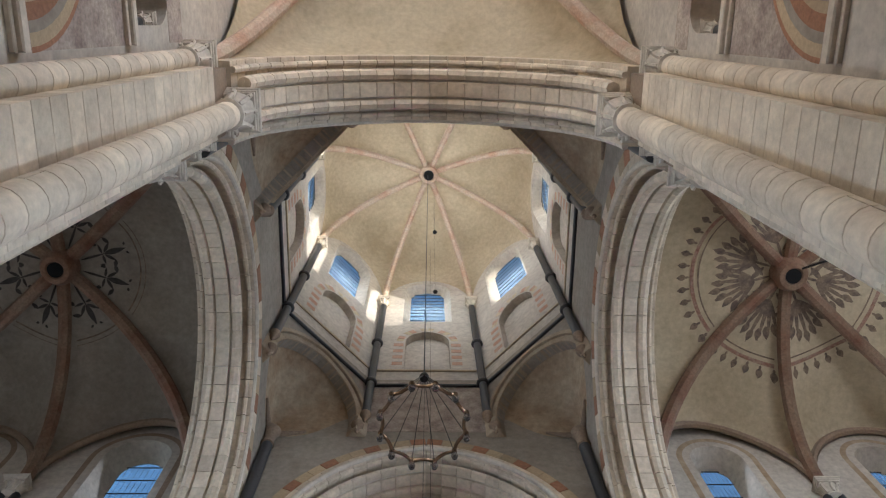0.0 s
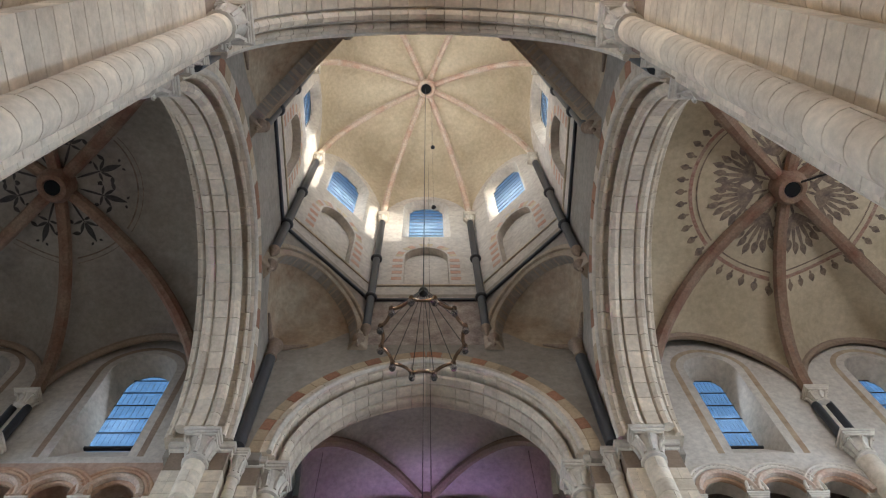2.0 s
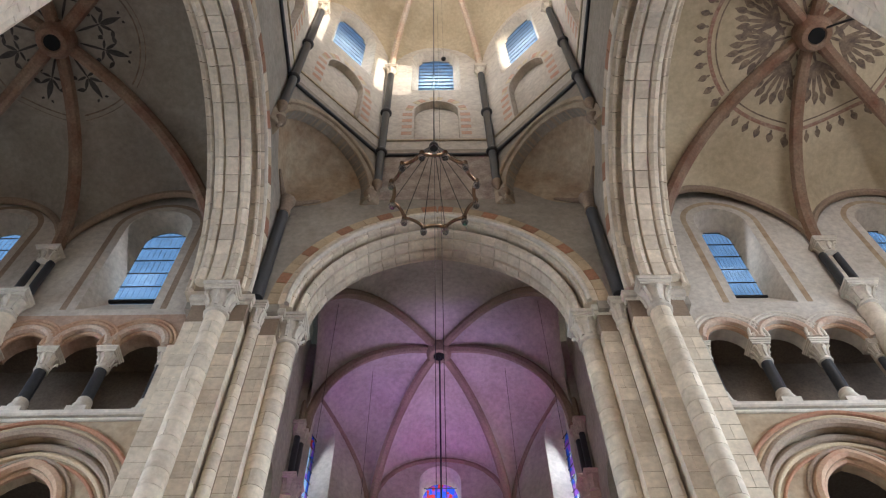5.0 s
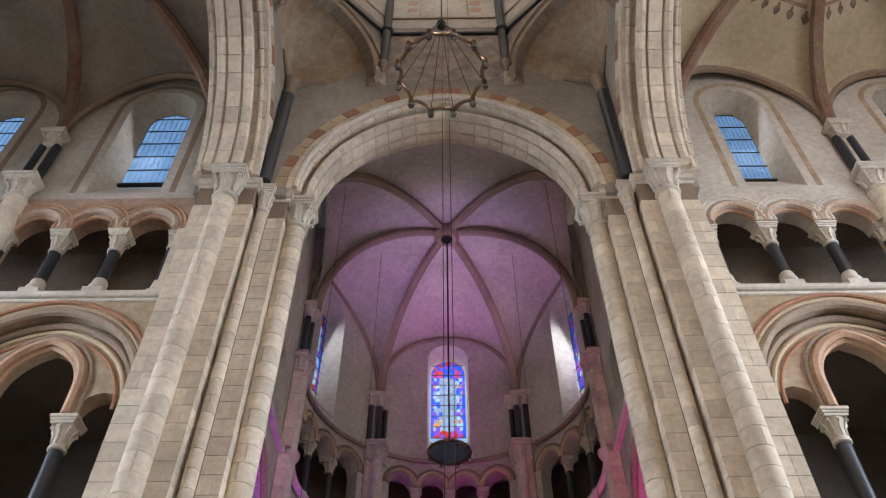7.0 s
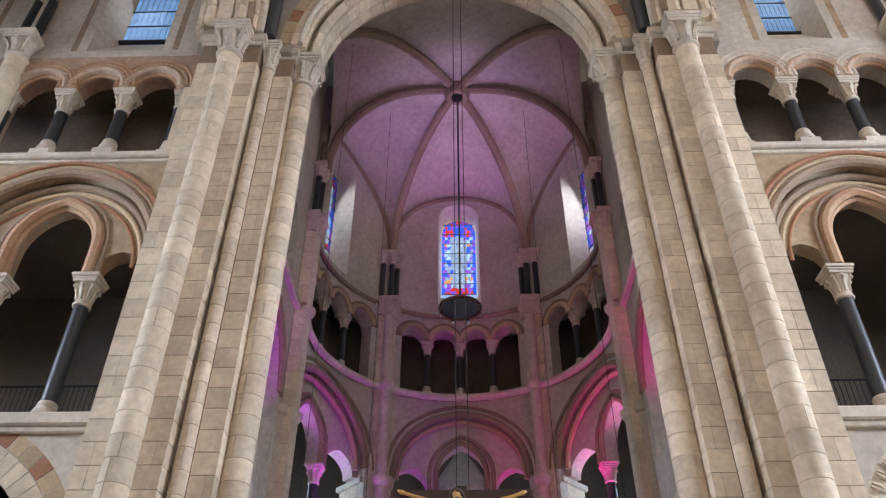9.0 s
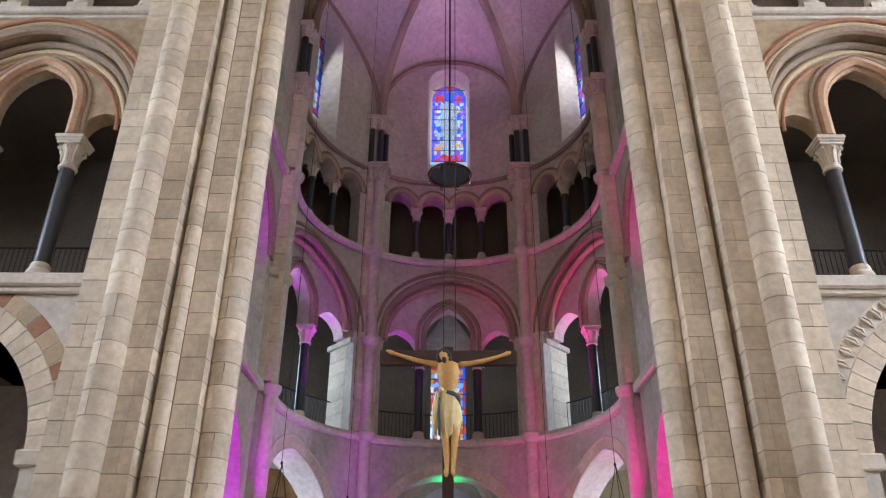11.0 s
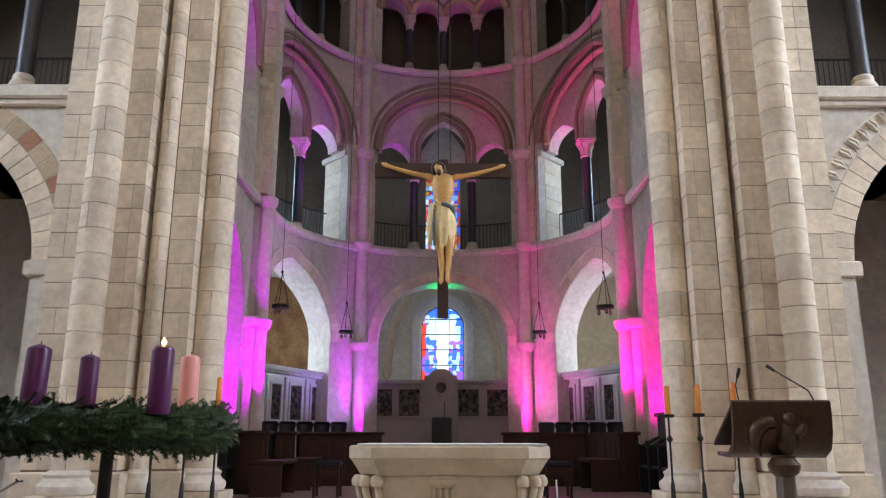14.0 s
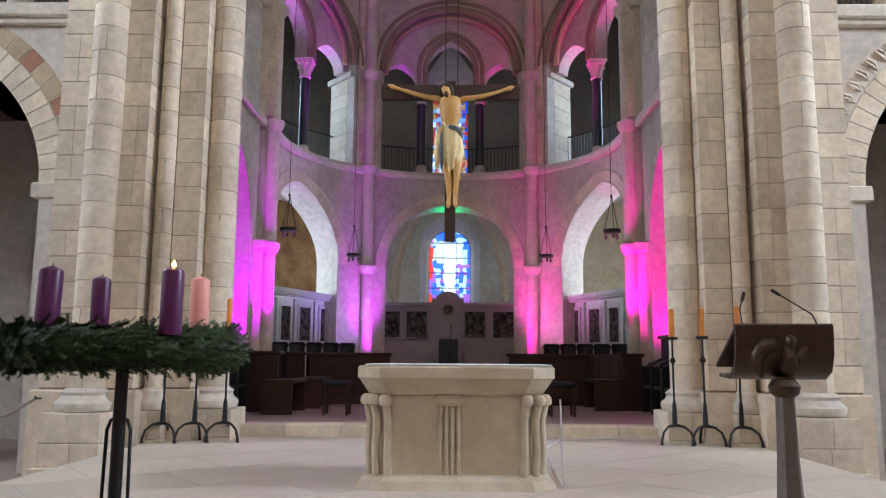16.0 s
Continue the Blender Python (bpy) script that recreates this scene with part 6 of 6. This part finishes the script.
for s in (-1, 1):
    hanging_lamp(s * 2.99, 14.0, 3.84, 21.2)
    hanging_lamp(s * 2.15, 17.0, 3.78, 21.2)
for x, y, z, top in ((0.21, 6.3, 25.2, 33.6), (0.22, 7.4, 22.6, 33.6)):
    w = thing("hanging_weight", "small black ball on a thin wire under the lantern", "weight", "balls on wires", at=T((x, y, z)))
    part("ball", Shape().lathe([(0.01, -0.07), (0.05, -0.05), (0.07, 0), (0.05, 0.05), (0.01, 0.07)], n=12), IRON, w, smooth=True)
    part("wire", Shape().tube([(0, 0, 0.06), (0, 0, top - z)], 0.003, 4), IRON, w)
wire = thing("slack_cable", "black cable slung below the transept vault", "cable")
part("strand", Shape().tube([(9.35, 6.0, 20.3), (10.2, 5.0, 18.9), (11.5, 3.6, 17.2), (12.6, 2.2, 16.0)], 0.03, 6), IRON, wire)

# ---- chancel furniture ----
PANEL = shade("dark_relief", (0.03, 0.025, 0.022), 0.9, spread=0.6, grain=14, stain=9, tint=(0.20, 0.175, 0.15), bump=0.7, spec=0.1)
WHITE = shade("white_limewash", (0.66, 0.65, 0.64), 0.85, spread=0.15, bump=0.15)
PALE_PINK = shade("pale_sandstone", (0.36, 0.31, 0.30), 0.85, spread=0.2, bump=0.2)
for s in (-1, 1):
    fn = bend(s * radians(69), 4.35)
    scr = thing("choir_screen", "white stone choir screen with dark relief panels", "screen", "choir screens")
    part("wall", wall_with(-2.1, 2.1, 0.6, 3.0, 0.0, 0.15, []).mapped(fn), WHITE, scr)
    part("coping", Shape().box(-2.1, 2.1, -0.12, 0.2, 3.0, 3.1).box(-2.1, 2.1, -0.06, 0.18, 2.94, 3.0).mapped(lambda u, n, z: fn(u, n, z)), WHITE, scr)
    for k in range(6):
        u = -1.75 + 0.7 * k
        part("pilaster", Shape().soft_box(u - 0.40, u - 0.30, -0.07, 0.0, 1.7, 2.94, 0.01).mapped(fn), WHITE, scr)
        part("relief_panel", Shape().soft_box(u - 0.17, u + 0.17, -0.03, 0.0, 1.95, 2.75, 0.01).mapped(fn), PANEL, scr, "dark carved relief panel")
        part("panel_frame", Shape().box(u - 0.24, u + 0.24, -0.045, 0.0, 2.76, 2.82).box(u - 0.24, u + 0.24, -0.045, 0.0, 1.88, 1.94).box(u - 0.24, u - 0.18, -0.045, 0.0, 1.94, 2.76).box(u + 0.18, u + 0.24, -0.045, 0.0, 1.94, 2.76).mapped(fn), WHITE, scr)
ret = thing("throne_wall", "pale sandstone throne wall with four dark pictures", "throne")
part("wall", Shape().soft_box(-1.8, 1.8, 20.0, 20.25, 0.6, 2.9, 0.01), PALE_PINK, ret)
part("coping", Shape().soft_box(-1.82, 1.82, 19.93, 20.28, 2.88, 2.98, 0.02), PALE_PINK, ret)
part("throne_back", Shape().soft_box(-0.46, 0.38, 19.85, 20.02, 0.6, 3.08, 0.02), PALE_PINK, ret)
part("throne_gable", Shape().lathe([(0.32, 0.0), (0.32, 0.17)], n=24).mapped(lambda x, y, z: (x - 0.04, 19.838 + z, 3.02 + y * 0.75)), PALE_PINK, ret, smooth=True)
part("roundel", Shape().lathe([(0.12, 0.0), (0.13, 0.01), (0.12, 0.03)], n=20).mapped(lambda x, y, z: (x - 0.04, 19.832 - z, 2.78 + y)), PANEL, ret, "dark round medallion")
for e in (-1, 1):
    part("throne_arm", Shape().soft_box(-0.04 + e * 0.42, -0.04 + e * 0.5, 19.3, 19.9, 0.6, 1.75, 0.03), PALE_PINK, ret)
for x in (-1.55, -0.85, 0.66, 1.4):
    part("picture", Shape().soft_box(x - 0.26, x + 0.26, 19.965, 20.0, 2.08, 2.74, 0.01), PANEL, ret, "dark framed picture")
    part("picture_frame", Shape().box(x - 0.31, x + 0.31, 19.96, 20.0, 2.75, 2.8).box(x - 0.31, x + 0.31, 19.96, 20.0, 2.02, 2.07).box(x - 0.31, x - 0.27, 19.96, 20.0, 2.07, 2.75).box(x + 0.27, x + 0.31, 19.96, 20.0, 2.07, 2.75), PALE_PINK, ret)
chair = thing("presider_chair", "dark upholstered chair before the throne wall", "chair", at=T((-0.02, 18.8, 0.6)))
BLACK = shade("black_leather", (0.015, 0.014, 0.015), 0.5, bump=0.15)
part("back", Shape().soft_box(-0.24, 0.24, 0.2, 0.28, 0.45, 1.42, 0.03), BLACK, chair)
part("seat", Shape().soft_box(-0.25, 0.25, -0.25, 0.25, 0.42, 0.5, 0.03), BLACK, chair)
for x in (-0.22, 0.22):
    for y in (-0.22, 0.22):
        part("leg", Shape().box(x - 0.02, x + 0.02, y - 0.02, y + 0.02, 0, 0.43), WOOD, chair)
part("microphone", Shape().tube([(0.06, -0.4, 0.0), (0.06, -0.4, 1.6), (0.06, -0.36, 1.75)], 0.01, 6), IRON, chair)


def desk(x0, x1, y, label, panels):
    """A panelled choir desk front with a moulded shelf."""
    d = thing("choir_desk", label, "choir desk", "choir desks")
    part("front", Shape().soft_box(x0, x1, y, y + 0.06, 0.6, 1.58, 0.005), WOOD, d)
    part("shelf", Shape().soft_box(x0 - 0.04, x1 + 0.04, y - 0.05, y + 0.35, 1.58, 1.64, 0.015), WOOD, d)
    part("plinth", Shape().soft_box(x0 - 0.02, x1 + 0.02, y - 0.03, y + 0.1, 0.6, 0.72, 0.01), WOOD, d)
    w = (x1 - x0) / panels
    for k in range(panels):
        part("panel", Shape().soft_box(x0 + w * k + 0.07, x0 + w * (k + 1) - 0.07, y - 0.018, y, 0.82, 1.48, 0.015), WOOD, d)
    return d


desk(-3.5, -2.98, 13.5, "short panelled dark oak desk end", 2)
desk(-3.12, -2.76, 14.8, "narrow panelled dark oak desk end", 2)
slant = desk(3.2, 3.55, 14.35, "panelled dark oak desk end beside a slanting desk side", 1)
part("side_panel", Shape().prism([(3.2, 14.4), (3.26, 14.42), (2.93, 15.86), (2.87, 15.84)], 0.6, 1.58), WOOD, slant)
part("side_shelf", Shape().prism([(3.15, 14.4), (3.5, 14.45), (3.2, 15.92), (2.84, 15.84)], 1.58, 1.635), WOOD, slant)
for k in range(3):
    y0, y1 = 14.5 + 0.44 * k, 14.86 + 0.44 * k
    x = lambda y: 3.2 - (y - 14.4) * 0.229
    part("panel", Shape().prism([(x(y0) - 0.018, y0), (x(y0) + 0.02, y0), (x(y1) + 0.02, y1), (x(y1) - 0.018, y1)], 0.82, 1.48), WOOD, slant)
for s in (-1, 1):
    desk(*sorted((s * 1.22, s * 2.87)), 15.9, "long panelled dark oak choir desk", 5)
    for k in range(5):
        x = s * (2.15 + 0.33 * k)
        st = thing("choir_stall", "dark wooden choir stall with rounded back", "choir stall", "choir stalls", at=T((x, 16.3 - 0.12 * k, 0.6)))
        part("back", Shape().lathe([(0.15, 0.45), (0.16, 1.1), (0.18, 1.2), (0.14, 1.25)], n=12, a0=0, a1=math.pi), BLACK, st, smooth=True)
        part("seat", Shape().soft_box(-0.15, 0.15, -0.15, 0.15, 0.4, 0.47, 0.02), BLACK, st)
        part("pedestal", Shape().box(-0.13, 0.13, -0.02, 0.14, 0, 0.42), WOOD, st)
    for x, y in ((-2.82, 12.85), (-2.62, 14.5)) if s < 0 else ((2.9, 14.3),):
        bx = thing("kneeling_bench", "plain dark brown wooden bench", "bench", "plain wooden benches", at=T((x, y, 0.6)))
        part("top", Shape().soft_box(-0.27, 0.27, -0.1, 1.15, 0.5, 0.56, 0.01), WOOD, bx)
        for y2 in (-0.06, 1.08):
            part("end_panel", Shape().soft_box(-0.25, 0.25, y2 - 0.03, y2 + 0.03, 0.0, 0.5, 0.006), WOOD, bx)
        part("rail", Shape().soft_box(-0.03, 0.03, -0.03, 1.05, 0.28, 0.4, 0.006), WOOD, bx)
    stl = thing("stool", "wooden stool with dark blue cushion", "stool", "cushioned stools", at=T((s * 1.85, 12.9, 0.6)))
    part("cushion", Shape().soft_box(-0.22, 0.22, -0.2, 0.2, 0.47, 0.56, 0.03), shade("navy_cushion", (0.015, 0.018, 0.03), 0.8), stl)
    for x in (-0.19, 0.19):
        for y in (-0.17, 0.17):
            part("leg", Shape().soft_box(x - 0.02, x + 0.02, y - 0.02, y + 0.02, 0, 0.47, 0.004), WOOD, stl)
    part("stretcher", Shape().box(-0.19, 0.19, -0.18, -0.16, 0.36, 0.4), WOOD, stl)

def wall_stall(at):
    """A high-backed stall with shaped arms, its back to the wall."""
    st = thing("wall_stall", "black high-backed wooden stall with curved arms", "choir stall", "stalls along the chancel wall", at=at)
    part("back", Shape().soft_box(-0.32, 0.32, 0.36, 0.42, 0.0, 1.3, 0.01), BLACK, st)
    part("cresting", Shape().soft_box(-0.33, 0.33, 0.3, 0.44, 1.3, 1.36, 0.015), BLACK, st)
    part("seat", Shape().soft_box(-0.27, 0.27, 0.0, 0.36, 0.42, 0.47, 0.01), BLACK, st)
    for x in (-0.3, 0.3):
        part("arm", Shape().tube([(x, 0.38, 0.95), (x, 0.2, 0.86), (x, 0.05, 0.78), (x, -0.04, 0.82), (x, -0.02, 0.88)], [0.03, 0.035, 0.035, 0.03, 0.02], 8), BLACK, st, smooth=True)
        part("side_board", Shape().soft_box(x - 0.02, x + 0.02, -0.02, 0.38, 0.0, 0.78, 0.01), BLACK, st)


for s in (-1, 1):
    for k in range(3):
        wall_stall(T((s * 3.5, 12.5 + 0.66 * k, 0.6)) @ Matrix.Rotation(-s * math.pi / 2, 4, "Z"))
lead = thing("floor_cable", "thin white cable running from the altar along the step", "cable")
part("strand", Shape().tube([(0.93, 6.55, 1.18), (0.935, 6.53, 0.8), (0.95, 6.55, 0.47), (1.0, 7.4, 0.458), (1.15, 9.4, 0.458), (1.5, 10.6, 0.458), (2.1, 10.66, 0.458), (2.7, 10.62, 0.458), (3.05, 10.68, 0.5), (3.12, 10.72, 0.75), (3.1, 10.85, 0.62)], 0.008, 6), WHITE, lead, smooth=True)

# iron railings of the galleries


def railing(pts, label):
    r = thing("gallery_railing", label, "railing", "gallery railings")
    part("top_rail", Shape().tube([p + Vector((0, 0, 0.95)) for p in pts], 0.02, 6), IRON, r)
    part("low_rail", Shape().tube([p + Vector((0, 0, 0.12)) for p in pts], 0.012, 6), IRON, r)
    for p, q in zip(pts, pts[1:]):
        for k in range(4):
            g = p.lerp(q, k / 4)
            part("baluster", Shape().tube([g, g + Vector((0, 0, 0.95))], 0.009, 4), IRON, r)


for k, mid in BAYS.items():
    fn = bend(mid)
    railing([fn(1.75 * i / 5, 0.72, GAL) for i in range(-5, 6)], "thin black iron railing in the apse gallery")
for s in (-1, 1):
    railing([Vector((s * (5.5 + 0.34 * i), 11.1, GAL)) for i in range(11)], "thin black iron railing in the transept gallery")

# ---- painted ornament of the transept vaults ----
DARK_PAINT = shade("dark_grey_paint", (0.075, 0.065, 0.06), 0.9, spread=0.5, stain=4)
FADED = shade("faded_brown_paint", (0.15, 0.11, 0.085), 0.9, spread=0.5, stain=5, tint=(0.34, 0.25, 0.17))
FADED_RED = shade("faded_red_paint", (0.34, 0.17, 0.12), 0.9, spread=0.5, stain=5, tint=(0.45, 0.33, 0.25))


def web_point(s, r, ang, lift=0.02):
    """A point of the transept vault at plan radius r from its boss."""
    boss = Vector((s * 9.35, YC, 20.45))
    d = Vector((math.cos(ang), math.sin(ang)))
    pts = [Vector(p) for p in ((s * 4.95, 9.9, 14.9), (s * 9.3, 10.25, 17.0), (s * 13.9, 10.2, 14.9), (s * 13.9, 1.75, 14.9), (s * 9.3, 1.72, 17.0), (s * 4.95, 2.1, 14.9))]
    for a, b in zip(pts, pts[1:] + pts[:1]):
        e = Vector((b.x - a.x, b.y - a.y))
        det = d.x * -e.y + e.x * d.y
        if abs(det) < 1e-9:
            continue
        w = Vector((a.x - boss.x, a.y - boss.y))
        t = (w.x * -e.y + e.x * w.y) / det
        u = (d.x * w.y - d.y * w.x) / det
        if t > 0 and -1e-6 <= u <= 1 + 1e-6:
            apex = 19.7 if abs(a.x - b.x) > 1 else 20.0
            z = a.z + (b.z - a.z) * u
            z += max(apex - z, 0) * math.sqrt(max(1 - (2 * u - 1) ** 2, 0))
            f = min(r / t, 1)
            return Vector((boss.x + d.x * r, boss.y + d.y * r, z + (boss.z - z) * math.sqrt(1 - f * f) - lift))
    return boss


def leaf(sh, s, r, ang, length, width, turn=0.0, n=10):
    """A pointed leaf painted on the web, its tip away from the boss."""
    c, q = math.cos(ang + turn), math.sin(ang + turn)
    bx, by_ = r * math.cos(ang), r * math.sin(ang)
    rows = []
    for i in range(n + 1):
        f = i / n
        w = width * math.sin(math.pi * f ** 0.8) * (1 if i not in (0, n) else 0) + 0.002
        row = []
        for e in (-1, 1):
            x, y = bx + c * length * f - q * w * e, by_ + q * length * f + c * w * e
            row.append(web_point(s, math.hypot(x, y), math.atan2(y, x)))
        rows.append(row)
    sh.grid(rows)


for s in (-1, 1):
    angs = [math.atan2(p[1] - YC, p[0] - s * 9.35) for p in ((s * 4.95, 9.9), (s * 9.3, 10.25), (s * 13.9, 10.2), (s * 13.9, 1.75), (s * 9.3, 1.72), (s * 4.95, 2.1))]
    angs = sorted(a % (2 * math.pi) for a in angs)
    orn = thing("vault_painting", "dark fleur-de-lis painted round the vault boss" if s < 0 else "faded brown leaf ornament and ring painted round the vault boss", "wall painting", kind="structure")
    for a, b in zip(angs, angs[1:] + [angs[0] + 2 * math.pi]):
        wide = b - a
        for f in (0.3, 0.7) if wide > 0.9 else (0.5,):
            c = a + wide * f
            sh = Shape()
            if s < 0:
                leaf(sh, s, 1.15, c, 0.6, 0.075)
                leaf(sh, s, 0.5, c, 0.75, 0.03)
                for e in (-1, 1):
                    leaf(sh, s, 1.15, c + e * 0.02, 0.34, 0.04, e * 0.75)
                    leaf(sh, s, 1.40, c + e * 0.17, 0.22, 0.05, e * 1.9)
                    leaf(sh, s, 1.1, c + e * 0.02, 0.26, 0.035, e * 1.6)
                    leaf(sh, s, 1.1, c + e * 0.25, 0.15, 0.045, e * 2.6)
                    leaf(sh, s, 1.72, c + e * 0.05, 0.1, 0.03, e * 0.9)
                part("fleur_de_lis", sh, DARK_PAINT, orn)
            else:
                for e in (-1, -0.66, -0.33, 0, 0.33, 0.66, 1):
                    leaf(sh, s, 0.85, c + e * 0.05, 1.3 - 0.42 * abs(e), 0.05, e * 0.62)
                    leaf(sh, s, 1.75 - 0.3 * abs(e), c + e * 0.27, 0.36, 0.085, e * 0.5)
                for e in (-1, 1):
                    leaf(sh, s, 0.62, c + e * 0.1, 0.55, 0.07, e * 1.0)
                    leaf(sh, s, 1.2, c + e * 0.36, 0.3, 0.07, e * 1.7)
                leaf(sh, s, 0.45, c, 0.6, 0.035)
                part("palmette", sh, FADED, orn)
        if s < 0:
            sh = Shape().grid([[web_point(s, r, a + 0.1 + (wide - 0.2) * i / 24) for i in range(25)] for r in (1.98, 2.02)])
            sh.grid([[web_point(s, r, a + 0.1 + (wide - 0.2) * i / 24) for i in range(25)] for r in (2.12, 2.14)])
            part("ring_line", sh, FADED, orn)
        else:
            for r0, r1, mat in ((2.32, 2.36, FADED), (2.46, 2.56, FADED_RED)):
                part("ring_line", Shape().grid([[web_point(s, r, a + 0.06 + (wide - 0.12) * i / 24) for i in range(25)] for r in (r0, r1)]), mat, orn)
            k = max(3, int(wide * 2.6 / 0.3))
            for i in range(k):
                c = a + wide * (i + 0.5) / k
                sh = Shape()
                leaf(sh, s, 2.58, c, 0.14, 0.03)
                leaf(sh, s, 2.66, c, 0.26, 0.08)
                part("pendant", sh, FADED, orn)

# faded painting over the east arch
paint = tagged(part("fresco_east", Shape().box(-1.55, 1.55, 10.045, 10.06, 19.25, 22.1), FRESCO), "faded greyish fresco panel above the east arch", "fresco", kind="structure")

# barrier rope beside the pier
rope = thing("barrier_rope", "tan barrier rope hung from a hook on the pier base", "rope")
part("strand", Shape().tube([(-5.1, 9.62, 1.0), (-5.4, 9.55, 0.8), (-5.9, 9.5, 0.66), (-6.5, 9.45, 0.62)], 0.018, 7), shade("hemp", (0.3, 0.24, 0.17), 0.9, grain=60), rope, smooth=True)
part("hook", Shape().tube([(-5.08, 9.7, 1.0), (-5.08, 9.6, 1.0), (-5.1, 9.58, 1.03)], 0.012, 6), IRON, rope)
post = thing("barrier_post", "dark barrier post holding the rope", "post", at=T((-6.5, 9.45, 0)))
part("pole", Shape().lathe([(0.14, 0.0), (0.14, 0.02), (0.025, 0.04), (0.022, 0.66), (0.03, 0.7), (0.005, 0.72)], n=14), IRON, post, smooth=True)
